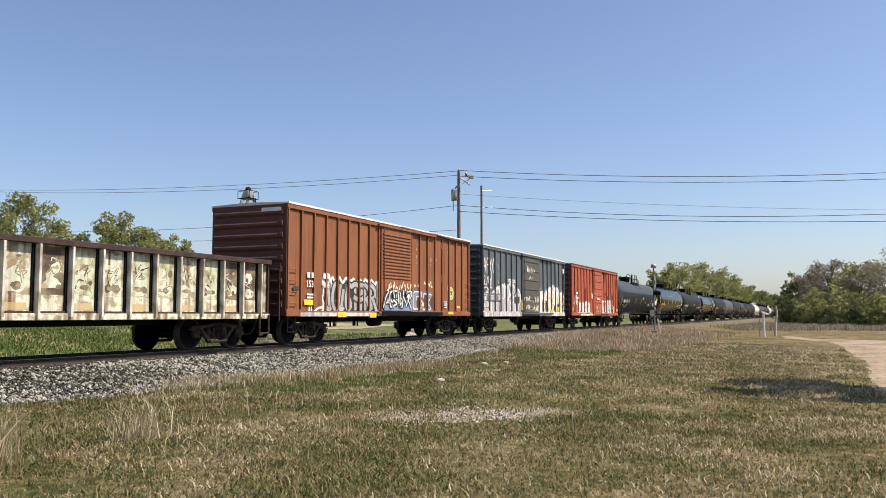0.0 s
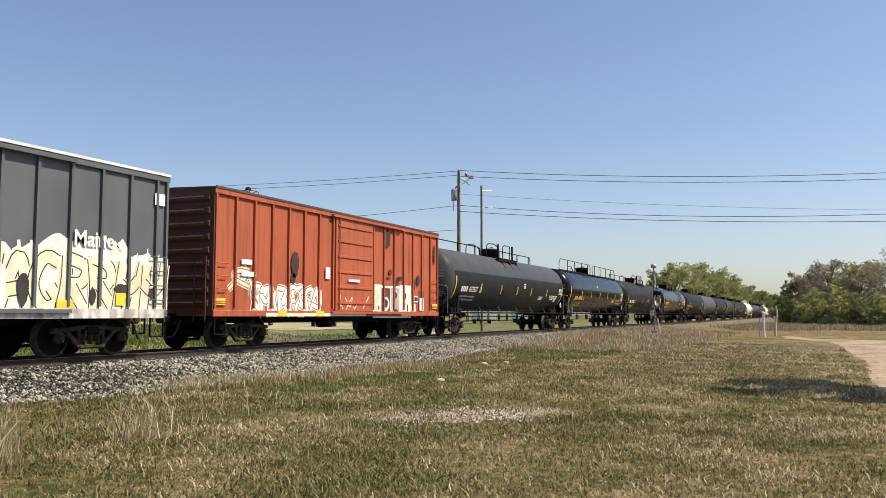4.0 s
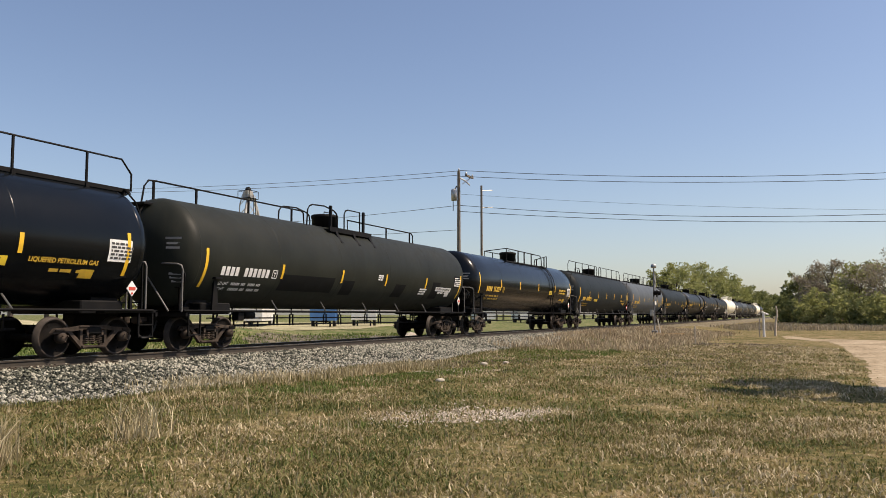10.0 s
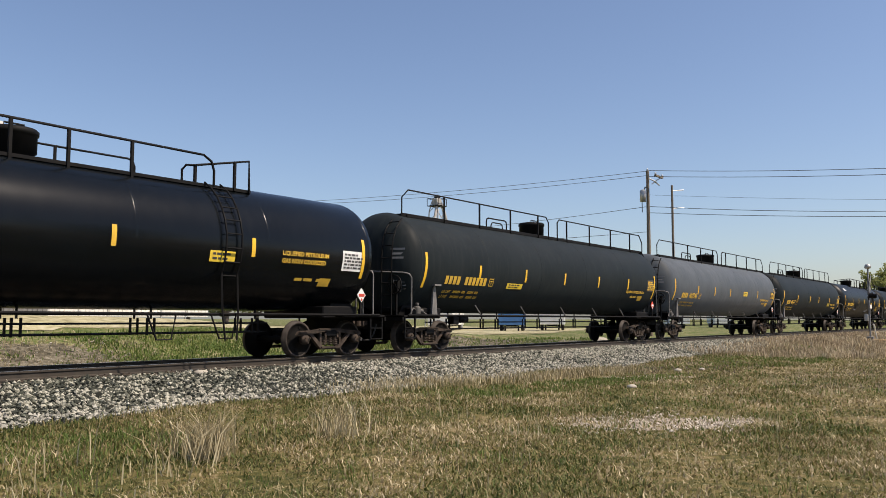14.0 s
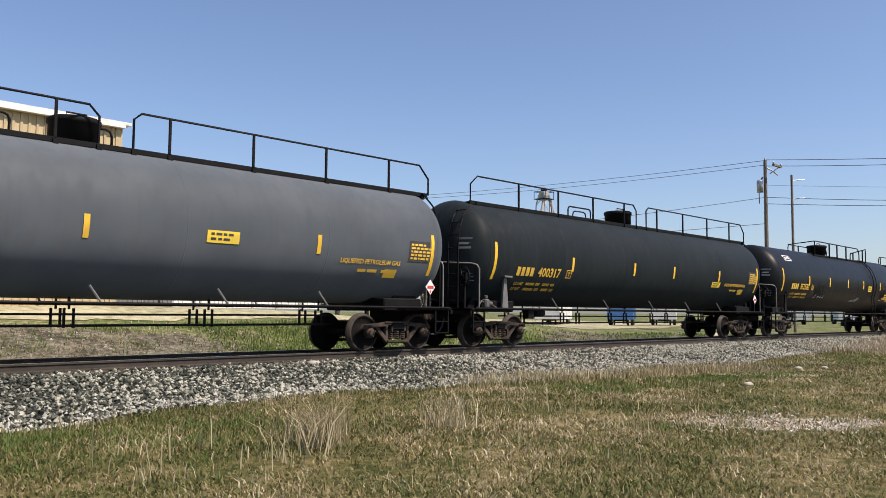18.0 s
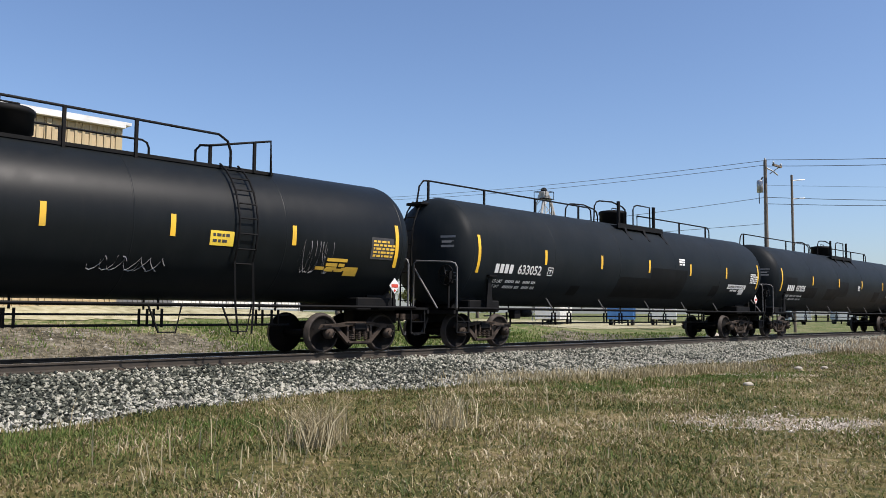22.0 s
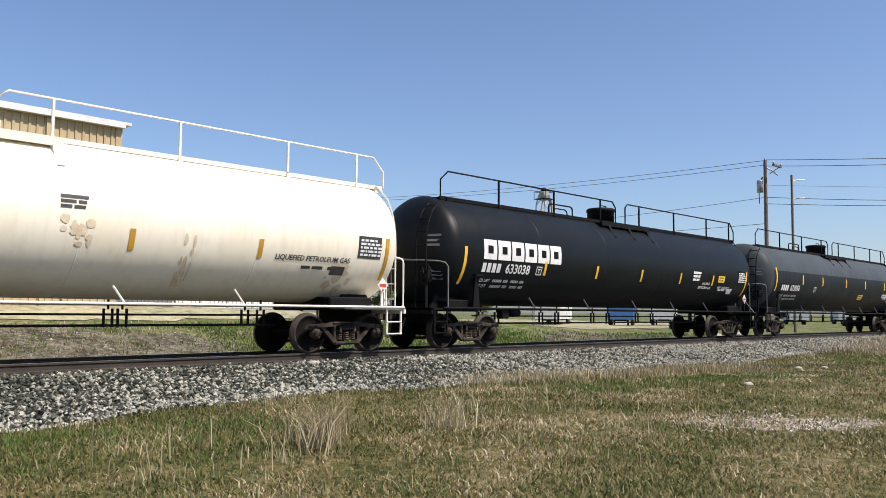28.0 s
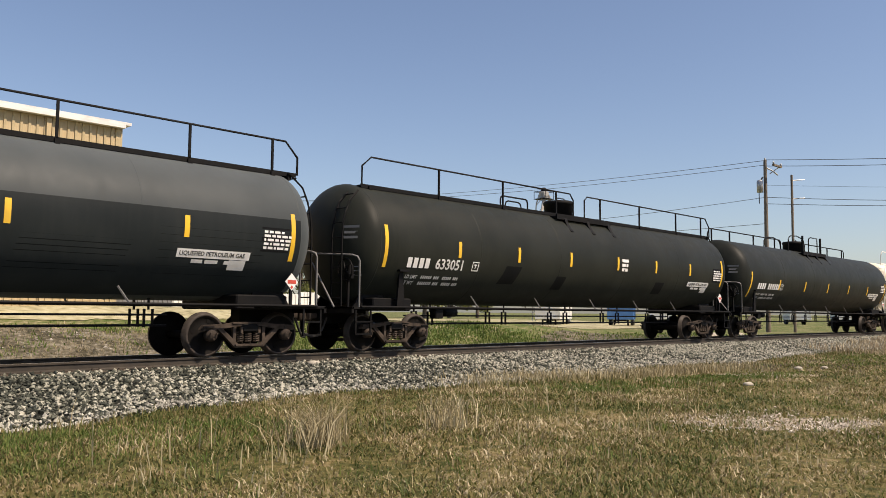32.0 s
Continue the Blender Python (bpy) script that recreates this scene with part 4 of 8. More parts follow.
        # guard loops on the far side of the valve housing
        part("hatch_rail", Geo().tube(arch(-2.35, -0.95, 0.5, top - 0.1, zr - 0.18, 0.12), 0.028, 6).tube(arch(-2.35, -1.55, 0.3, top - 0.06, zr - 0.36, 0.14), 0.024, 6), metal, car)
        part("hatch_rail", Geo().tube(arch(0.35, 1.05, 0.45, top - 0.1, zr - 0.2, 0.14), 0.028, 6), metal, car)
        valve_dome(car, 0.08, top - 0.04, metal)
        if wide:
            deck(car, 0.2, top, metal)
        ladder(car, 0, -1.02, -0.64, 1.1, top - 0.28, metal, R, zc, hc, -1, DOME)
        ladder(car, 0, -0.72, -0.30, 1.1, top - 0.06, metal, R, zc, hc, 1, DOME)
    elif kind == "deck":
        zr = top + 0.49
        mid = 0.0 if shell == M["worn"] else -0.65
        left = [(-9.88, 0.1, top - 0.22), (-9.78, 0.1, zr - 0.2), (-9.62, 0.1, zr - 0.02), (-9.4, 0.1, zr), (mid - 1.4, 0.1, zr), (mid - 1.25, 0.1, zr - 0.08), (mid - 1.2, 0.1, top - 0.04)]
        part("top_rail", Geo().tube(left, 0.028, 6), metal, car)
        right = [(mid + 1.9, 0.1, top - 0.04), (mid + 1.9, 0.1, zr), (mid + 7.65, 0.1, zr), (mid + 7.83, 0.1, zr - 0.12), (mid + 7.85, 0.1, top - 0.04)]
        part("top_rail", Geo().tube(right, 0.028, 6), metal, car)
        for x in (-9.42, mid - 7.0, mid - 4.47, mid - 2.0, mid + 5.2, mid + 7.5):
            part("rail_post", Geo().box(x - 0.03, x + 0.03, 0.075, 0.125, top - (0.2 if x < -9 else 0.06), zr), metal, car)
        pts = [(mid - 2.1, -0.6, top - 0.12), (mid - 2.05, -0.6, top + 0.45), (mid - 1.93, -0.6, top + 0.58), (mid - 1.75, -0.6, top + 0.64), (mid - 0.95, -0.6, top + 0.68), (mid - 0.3, -0.6, top + 0.58), (mid - 0.1, -0.6, top + 0.48), (mid - 0.04, -0.6, top + 0.3), (mid - 0.04, -0.6, top - 0.14)]
        part("hatch_rail", Geo().tube(pts, 0.028, 6), metal, car)
        part("hatch_rail", Geo().tube([(x, -y, z) for x, y, z in pts], 0.028, 6), metal, car)
        pts = [(mid + 0.28, -0.7, top - 0.15), (mid + 0.28, -0.7, top + 0.5), (mid + 0.36, -0.7, top + 0.64), (mid + 0.55, -0.7, top + 0.7), (mid + 1.45, -0.7, top + 0.7), (mid + 1.47, -0.7, top - 0.15)]
        part("hatch_rail", Geo().tube(pts, 0.028, 6), metal, car)
        part("hatch_post", Geo().box(mid - 1.0, mid - 0.9, -0.9, -0.82, top - 0.3, top + 0.68), metal, car)
        part("hatch_post", Geo().box(mid + 1.4, mid + 1.5, -0.9, -0.82, top - 0.3, top + 0.7), metal, car)
        valve_dome(car, mid + 0.03, top - 0.06, metal)
        deck(car, mid + 0.35, top, metal)
        ladder(car, 0, 0.0, 0.42, 1.1, top - 0.12, metal, R, zc, hc, -1, DOME)
        part("ladder_landing", Geo().box(-hc - 0.68, -hc - 0.1, -0.1, 0.5, top - 0.24, top - 0.17, 0.01), metal, car)
    else:
        zr = top + 0.55
        g = Geo().box(-2.65, 5.3, -0.8, -0.3, top - 0.20, top - 0.13)
        part("walkway", g, metal, car)
        part("top_rail", Geo().tube([(-2.6, -0.8, top - 0.15), (-2.6, -0.8, zr), (-2.4, -0.8, zr), (3.9, -0.8, zr - 0.02), (4.12, -0.8, zr - 0.14), (4.2, -0.8, zr - 0.35), (4.2, -0.8, top - 0.15)], 0.03, 6), metal, car)
        for x in (-0.5, 0.65, 2.06):
            part("rail_post", Geo().box(x - 0.03, x + 0.03, -0.83, -0.77, top - 0.25, zr), metal, car)
        part("hatch_rail", Geo().tube(arch(-2.6, 3.0, 0.55, top - 0.12, zr - 0.12, 0.16), 0.026, 6), metal, car)
        part("hatch_rail", Geo().tube([(-2.6, -0.8, zr), (-2.6, 0.55, zr - 0.12)], 0.026, 6), metal, car)
        for x in (-1.2, 1.1):
            part("rail_post", Geo().box(x - 0.025, x + 0.025, 0.525, 0.575, top - 0.15, zr - 0.12), metal, car)
        pts = [(3.5, -0.55, top - 0.12), (3.5, -0.55, top + 0.16), (3.6, -0.56, top + 0.28), (3.8, -0.58, top + 0.3), (5.2, -0.84, zr + 0.02), (5.22, -0.84, top - 0.2)]
        part("ladder_guard", Geo().tube(pts, 0.03, 6), metal, car)
        for x, y, z in ((3.82, -0.6, top + 0.3), (4.8, -0.8, zr - 0.06)):
            part("rail_post", Geo().box(x - 0.03, x + 0.03, y - 0.03, y + 0.03, top - 0.2, z), metal, car)
        valve_dome(car, -0.1, top - 0.04, metal)
        lx, rx = 3.96, 4.4
        for x in (lx, rx):
            pts = [(x, -(R + 0.10) * math.sin(a), zc + (R + 0.10) * math.cos(a)) for a in [0.5 + 0.19 * k for k in range(9)]] + [(x, -1.52, 1.1), (x + (-0.06 if x > 4.2 else 0.06), -1.56, 0.5)]
            part("ladder_rail", Geo().tube(pts, 0.024, 5), metal, car)
        for k in range(8):
            a = 0.65 + 0.2 * k
            part("rung", Geo().tube([(lx, -(R + 0.10) * math.sin(a), zc + (R + 0.10) * math.cos(a)), (rx, -(R + 0.10) * math.sin(a), zc + (R + 0.10) * math.cos(a))], 0.018, 5), metal, car)
        for x in (2.3, 3.9):
            part("sill_step", Geo().tube([(x - 0.2, -1.45, 1.08), (x, -1.5, 0.55), (x + 0.36, -1.5, 0.55), (x + 0.5, -1.45, 1.08)], 0.022, 5), metal, car)
    side_fittings(car, hc, metal, R, zc, kind != "short_walk", M["handrail_grey"] if metal == M["iron"] else None, kind == "full_walk")
    ink = M["letter_yellow"] if marks == "yellow" else (M["letter_dark"] if marks == "dark" else M["letter_white"])
    zl = 2.06 if kind == "full_walk" else 2.10
    x0 = -hc + (1.25 if kind == "full_walk" else 0.95)
    if kind == "short_walk":
        x0, zl = -hc + 1.25, 2.2
    tall, wide = (0.15, 0.09) if marks == "dark" else (0.25, 0.15)
    part("reporting_mark", join_patches(bars(x0, zl, tall, [wide] * 4, wide * 0.4), R, zc, 0.010), ink, car)
    if number:
        part("car_number", tank_words(number, 0.37, x0 + 1.0, zl, R, zc), ink, car)
    else:
        part("car_number", join_patches(bars(x0 + 7 * wide, zl, tall, [wide] * 6, wide * 0.4), R, zc, 0.010), ink, car)
    for line, dz in (("LD LMT", 0.27), ("LT WT", 0.42)):
        part("data_stencil", tank_words(line, 0.125, x0 + 0.06, zl - dz, R, zc), ink, car)
    rows = bars(x0 + 0.62, zl - 0.26, 0.075, [0.05, 0.05, 0.05, 0.05, 0.05, 0.05, 0, 0.05, 0.05, 0.05, 0, 0, 0.05, 0.05, 0.05, 0.05, 0.05, 0, 0.05, 0.05, 0.05], 0.018) + bars(x0 + 0.62, zl - 0.41, 0.075, [0.05, 0.05, 0.05, 0.05, 0.05, 0.05, 0.05, 0, 0.05, 0.05, 0.05, 0, 0, 0.05, 0.05, 0.05, 0.05, 0.05, 0, 0.05, 0.05, 0.05], 0.018)
    part("capacity_data", join_patches(rows, R, zc), ink, car)
    sq = x0 + (3.9 if number == "633056" else 2.42)
    if number != "633035":
        part("service_mark", join_patches([(sq, sq + 0.26, zl + 0.225, zl + 0.25), (sq, sq + 0.26, zl, zl + 0.025), (sq, sq + 0.025, zl, zl + 0.25), (sq + 0.235, sq + 0.26, zl, zl + 0.25), (sq + 0.07, sq + 0.19, zl + 0.15, zl + 0.18), (sq + 0.115, sq + 0.145, zl + 0.06, zl + 0.15)], R, zc), ink, car)
    # far end: test panel, product name, small data, diamond placard
    xr = hc - 0.95
    rows = []
    for k in range(5):
        rows += bars(xr, 2.30 + k * 0.085, 0.05, [0.08, 0.12, 0.05, 0.16, 0.09][k:] + [0.1, 0.14, 0.07][:k], 0.035)
    part("test_panel", join_patches([(xr - 0.06, xr + 0.66, 2.24, 2.76)], R, zc, 0.009), M["letter_white"] if shell == M["gloss"] else M["patch"] if marks == "white" else M["letter_dark"], car)
    hd = Geo()
    for k, (w_, z_) in enumerate(((0.45, 3.0), (0.32, 2.86), (0.36, 2.74), (0.3, 2.05), (0.3, 1.95), (0.25, 1.85))):
        yc = -1.02
        q = math.sqrt(max(0.02, 1 - ((z_ - zc) / R) ** 2 - (yc / R) ** 2))
        xx = -hc - DOME * q - 0.03
        hd.add([(xx - 0.06, yc + w_ * 0.45, z_), (xx + 0.11, yc - w_ * 0.45, z_), (xx + 0.11, yc - w_ * 0.45, z_ + 0.06), (xx - 0.06, yc + w_ * 0.45, z_ + 0.06)], [(0, 1, 2, 3)])
    part("head_stencil", hd, M["sill_grey"] if marks != "dark" else ink, car)
    part("test_data", join_patches(rows, R, zc, 0.013), M["letter_dark"] if shell == M["gloss"] else ink if shell != M["white"] else M["letter_white"], car)
    if any(e[0] == "emblem" for e in extras):
        part("product_name", tank_words("LIQUEFIED", 0.13, xr - 3.05, 2.12, R, zc), ink, car)
        part("product_name", tank_words("PETROLEUM GAS", 0.13, xr - 3.3, 1.97, R, zc), ink, car)
        part("product_name", tank_words("NOT ODORIZED", 0.13, xr - 1.7, 2.0, R, zc), ink, car)
    elif marks == "white":
        pn = part("name_panel", join_patches([(xr - 1.95, xr - 0.28, 2.03, 2.2)], R, zc, 0.009), M["letter_white"], car)
        part("product_name", tank_words("LIQUEFIED PETROLEUM GAS", 0.118, xr - 1.9, 2.075, R, zc), M["letter_dark"], pn)
    elif kind == "short_walk":
        if not extras or extras[1:2] == []:
            part("product_name", tank_words("LIQUEFIED PETROLEUM", 0.15, 5.72, 2.52, R, zc), ink, car)
            part("product_name", tank_words("GAS NON ODORIZED", 0.15, 5.72, 2.34, R, zc), ink, car)
    elif marks != "yellow":
        part("product_name", tank_words("LIQUEFIED PETROLEUM GAS", 0.165, xr - 2.35, 2.10, R, zc), ink, car)
    else:
        part("product_name", tank_words("LIQUEFIED PETROLEUM GAS", 0.15, xr - 2.2, 2.12, R, zc), ink, car)
    part("small_data", join_patches(bars(xr - 1.6, 1.93, 0.07, [0.25, 0.3, 0, 0.2], 0.05) + [(xr - 0.75, xr - 0.35, 1.82, 2.02)], R, zc), ink, car)
    d = Geo()
    dx, dz = hc - 0.1, 1.62
    d.add([(dx - 0.17, -1.36, dz), (dx, -1.36, dz - 0.19), (dx + 0.17, -1.36, dz), (dx, -1.36, dz + 0.19), (dx - 0.17, -1.34, dz), (dx, -1.34, dz - 0.19), (dx + 0.17, -1.34, dz), (dx, -1.34, dz + 0.19)], [(0, 1, 2, 3), (7, 6, 5, 4), (0, 4, 5, 1), (1, 5, 6, 2), (2, 6, 7, 3), (3, 7, 4, 0)])
    pale = round(u) != 164
    plac = part("hazard_placard", d, M["letter_white"] if pale else M["red"], car, "faded white diamond hazard placard" if pale else "red diamond hazard placard")
    d = Geo().box(dx - 0.11, dx + 0.11, -1.367, -1.362, dz - 0.04, dz + 0.04)
    d.add([(dx - 0.04, -1.364, dz - 0.12), (dx, -1.364, dz - 0.16), (dx + 0.04, -1.364, dz - 0.12), (dx, -1.364, dz - 0.07)], [(0, 1, 2, 3)])
    part("placard_mark", d, M["red"] if pale else M["letter_white"], plac)
    part("placard_holder", Geo().box(dx - 0.03, dx + 0.03, -1.34, -1.3, 1.05, 1.75), metal, car)
    for e in extras:
        tag, a, b, c, d2 = e[:5]
        if tag == "patch":
            part("repaint_patch", tank_patch(a, b, c, d2, R, zc, 0.006, e[5] if len(e) > 5 else 0.0, 6), M["patch"], car, "square of fresher black paint")
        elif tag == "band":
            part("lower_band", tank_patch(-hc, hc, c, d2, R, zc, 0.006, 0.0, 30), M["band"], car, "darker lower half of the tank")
        elif tag == "stain":
            rs = random.Random(int(a * 100))
            g = Geo()
            for k in range(14):
                cx, cz_ = rs.uniform(a, b), rs.uniform(c, d2)
                o = blob(cx, cz_, (b - a) * rs.uniform(0.1, 0.35), (d2 - c) * rs.uniform(0.1, 0.4), rs, 9)
                g.add([(p, -math.sqrt(R * R - (q - zc) ** 2) - 0.006 - 0.0003 * k, q) for p, q in o], [tuple(range(9))])
            part("rust_patches", g, M["tan_stain"], car, "tan rust stain")
        elif tag == "emblem":
            for k in range(6):
                xa = a + (b - a) * k / 6
                xb = xa + (b - a) / 6 - 0.06
                em = part("emblem_block", tank_patch(xa, xb, c, d2, R, zc, 0.006, n=8), M["letter_white"], car, "plain white emblem block")
                q, h = (xb - xa) * 0.3, (d2 - c) * 0.3
                part("emblem_opening", tank_patch(xa + q, xb - q, c + h, d2 - h, R, zc, 0.012, n=4), M["patch"], em)
        elif tag == "chalk":
            rr_ = random.Random(int(a * 10))
            g = Geo()
            for k in range(7):
                q = rr_.uniform(0, 6)
                pts = [(a + (b - a) * (0.12 * k + 0.03 * t) + 0.05 * math.sin(q + t), c + (d2 - c) * (0.5 + 0.45 * math.sin(q + 0.7 * t))) for t in range(9)]
                v = []
                for px, pz in pts:
                    yy = -math.sqrt(R * R - (pz - zc) ** 2) - 0.006
                    v += [(px, yy, pz - 0.012), (px + 0.012, yy, pz + 0.012)]
                g.add(v, [(2 * j, 2 * j + 1, 2 * j + 3, 2 * j + 2) for j in range(8)])
            part("chalk_scribble", g, M["sill_grey"], car, "pale chalk scribble")
        elif tag == "frame":
            fr = part("stencil_frame", tank_patch(a, b, c, d2, R, zc, 0.005), M["letter_white"], car, "white framed stencil panel")
            part("stencil_field", tank_patch(a + 0.05, b - 0.05, c + 0.04, d2 - 0.04, R, zc, 0.007), M["patch"], fr)
            part("stencil_mark", join_patches(bars(a + 0.16, c + 0.08, d2 - c - 0.16, [0.12, 0.1, 0.14], 0.06), R, zc, 0.009), M["letter_white"], fr)
        elif tag == "panel":
            pn = part("yellow_panel", tank_patch(a, b, c, d2, R, zc, 0.011), M["yellow_panel"], car, "yellow notice panel")
            if b - a > 0.5:
                q = (b - a) / 9
                part("notice_text", join_patches(bars(a + q, c + (d2 - c) * 0.62, (d2 - c) * 0.2, [q, 1.6 * q, q, 1.4 * q], 0.4 * q) + bars(a + q, c + (d2 - c) * 0.22, (d2 - c) * 0.2, [1.5 * q, q, 1.8 * q], 0.5 * q), R, zc, 0.015), M["letter_dark"], pn)
        elif tag == "white":
            part("white_panel", join_patches(bars(a, c, (d2 - c) * 0.25, [(b - a) * 0.4, (b - a) * 0.4], 0.04) + bars(a, c + (d2 - c) * 0.38, (d2 - c) * 0.25, [(b - a) * 0.55, (b - a) * 0.3], 0.04) + bars(a, c + (d2 - c) * 0.75, (d2 - c) * 0.25, [b - a], 0.04), R, zc), ink, car)
    return car


def deck(car, x, top, metal):
    """The side platform by the valve housing, on three curved gusset brackets."""
    part("valve_platform", Geo().box(x - 1.55, x + 1.52, -0.98, -0.3, top - 0.24, top - 0.17).box(x - 1.55, x + 1.52, -1.0, -0.97, top - 0.27, top - 0.10), metal, car)
    for dx in (-1.1, 0.15, 1.38):
        o = [(-0.98, top - 0.16), (-1.05, top - 0.36), (-1.15, top - 0.53), (-1.28, top - 0.66), (-1.2, top - 0.67), (-0.7, top - 0.17)]
        n = len(o)
        v = [(x + dx + e, y, z) for e in (-0.07, 0.07) for y, z in o]
        part("gusset", Geo().add(v, [tuple(range(n - 1, -1, -1)), tuple(range(n, 2 * n))] + [(i, (i + 1) % n, n + (i + 1) % n, n + i) for i in range(n)]), metal, car)


def even(a, b, n):
    return [a + (b - a) * i / (n - 1) for i in range(n)]


# ---------------------------------------------------------------- the train
CARS = []


def blob(cx, cz, w, h, r, n=14):
    """An uneven rounded outline."""
    return [(cx + w / 2 * math.cos(a) * r.uniform(0.75, 1.15), cz + h / 2 * math.sin(a) * r.uniform(0.75, 1.15)) for a in [2 * math.pi * k / n for k in range(n)]]


def ribbon(g, pts, y, wd, even_w=0.0):
    """A flat stroke along (x, z) points."""
    v = []
    n = len(pts)
    for i, (px, pz) in enumerate(pts):
        q0, q1 = pts[max(i - 1, 0)], pts[min(i + 1, n - 1)]
        dx, dz = q1[0] - q0[0], q1[1] - q0[1]
        L = math.hypot(dx, dz) or 1
        w = wd * (1.0 if even_w else 0.7 + 0.4 * math.sin(3.1 * i / (n - 1)))
        v += [(px - dz / L * w, y - 0.00001 * i, pz + dx / L * w), (px + dz / L * w, y - 0.00001 * i, pz - dx / L * w)]
    g.add(v, [(2 * i, 2 * i + 1, 2 * i + 3, 2 * i + 2) for i in range(n - 1)])


GLYPHS = [
    [[(0.1, 0), (0.16, 0.5), (0.1, 1)], [(0.12, 1), (0.8, 0.9), (0.75, 0.55), (0.2, 0.48)], [(0.35, 0.48), (0.9, 0)]],
    [[(0.45, -0.05), (0.5, 1)], [(0, 0.95), (0.5, 1.05), (1, 0.9)], [(0.2, 0.4), (0.75, 0.5)]],
    [[(0.15, 0), (0.08, 1)], [(0.85, 0), (0.8, 1)], [(0.12, 0.6), (0.5, 0.35), (0.85, 0.55)]],
    [[(0.9, 0.9), (0.4, 1.05), (0.05, 0.6), (0.1, 0.25), (0.45, -0.05), (0.9, 0.15), (0.6, 0.45)]],
    [[(0.05, 0), (0.3, 0.7), (0.5, 1.05), (0.75, 0.6), (0.95, 0)], [(0.25, 0.35), (0.75, 0.4)]],
    [[(0.85, 0.95), (0.3, 1), (0.1, 0.7), (0.8, 0.4), (0.85, 0.1), (0.1, 0)]],
    [[(0.08, 1), (0.1, 0.15), (0.5, -0.05), (0.85, 0.15), (0.9, 1)], [(0.5, 0.2), (0.5, 0.8)]],
]


def soften(pts):
    for _ in range(2):
        q = [pts[0]]
        for a, b in zip(pts, pts[1:]):
            q += [(a[0] * 0.75 + b[0] * 0.25, a[1] * 0.75 + b[1] * 0.25), (a[0] * 0.25 + b[0] * 0.75, a[1] * 0.25 + b[1] * 0.75)]
        pts = q + [pts[-1]]
    return pts


def spray(car, y, x0, x1, z0, z1, letters, fill, line, seed, back=None, edge=None, fat=0.1, high=0.75, tangle=1.0, rim=None):
    """Wild sprayed shapes too tangled to read: thick crossing strokes with a dark line and a pale edge round them, drips, and a wash behind."""
    r = random.Random(seed)
    W_, H_ = (x1 - x0) / letters, z1 - z0
    if back:
        g = Geo()
        n = 5 * letters
        ph = r.uniform(0, 6)
        top = [z0 + H_ * (high + 0.16 * abs(math.sin(ph + 0.62 * j)) + r.uniform(-0.04, 0.05)) for j in range(n + 1)]
        for k in range(n):
            a, b = x0 - 0.1 + (x1 - x0 + 0.2) * k / n, x0 - 0.1 + (x1 - x0 + 0.2) * (k + 1) / n
            g.add([(a, y, z0 - 0.05), (b, y, z0 - 0.05), (b, y, top[k + 1]), (a, y, top[k])], [(0, 1, 2, 3)])
        part("sprayed_backing", g, back, car, "sprayed wash behind the strokes")
        if rim:
            o = Geo()
            line_up = [(x0 - 0.1 + (x1 - x0 + 0.2) * k / n, top[k] + 0.02) for k in range(n + 1)]
            ribbon(o, [(x0 - 0.12, z0 - 0.05)] + line_up + [(x1 + 0.12, z0 - 0.05)], y - 0.0005, 0.06, 1)
            part("sprayed_rim", o, rim, car, "sprayed outline round the lettering")
    outer, mid, inner = Geo(), Geo(), Geo()
    d = 0.002
    for k in range(letters):
        flip, lean = r.random() < 0.4, r.uniform(-0.12, 0.2)
        loose = [(r.uniform(0, 1), r.uniform(0, 1)) for _ in range(4)]
        for st in GLYPHS[r.randrange(len(GLYPHS))] + ([loose] if tangle > 0.5 else []):
            pts = []
            for a, b in st:
                a = 1 - a if flip else a
                a, b = a + r.uniform(-0.16, 0.16) * tangle, min(1.05, max(0.0, b + r.uniform(-0.14, 0.14) * tangle))
                pts.append((x0 + W_ * (k + 0.5 + (a - 0.5) * (0.85 + 0.65 * tangle)) + lean * (b - 0.5) * H_, z0 + H_ * (0.08 + 0.84 * b)))
            pts = soften(pts)
            # each stroke lies just above the one sprayed before it
            ribbon(outer, pts, y - d, fat + 0.065, 0.25)
            ribbon(mid, pts, y - d - 0.0003, fat + 0.03, 0.25)
            ribbon(inner, pts, y - d - 0.0006, fat, 0.25)
            d += 0.0009
        if r.random() < 0.6:
            px = x0 + W_ * (k + r.random())
            ribbon(outer, [(px, z0 + 0.2 * H_), (px + 0.01, z0 + 0.05), (px, z0 - 0.06)], y - 0.0012, 0.018)
    part("sprayed_edge", outer, edge or line, car, "spray-paint edges")
    part("sprayed_line", mid, line, car, "spray-paint lines")
    part("sprayed_fill", inner, fill, car, "spray-paint bodies")


def tags(car, y, x0, x1, z0, z1, n, material, seed, wd=0.02):
    """Thin quick sprayed scrawls."""
    r = random.Random(seed)
    g = Geo()
    for k in range(n):
        px = x0 + (x1 - x0) * (k + 0.5) / n
        hw, hh = 0.5 * (x1 - x0) / n, 0.5 * (z1 - z0)
        zc_ = (z0 + z1) / 2 + r.uniform(-0.1, 0.1) * hh
        pts = [(px + r.uniform(-1, 1) * hw, zc_ + r.uniform(-1, 1) * hh) for _ in range(5)]
        ribbon(g, soften(pts), y - 0.0006 * k, wd, 0.25)
    part("sprayed_scrawl", g, material, car, "thin spray-paint scrawls")


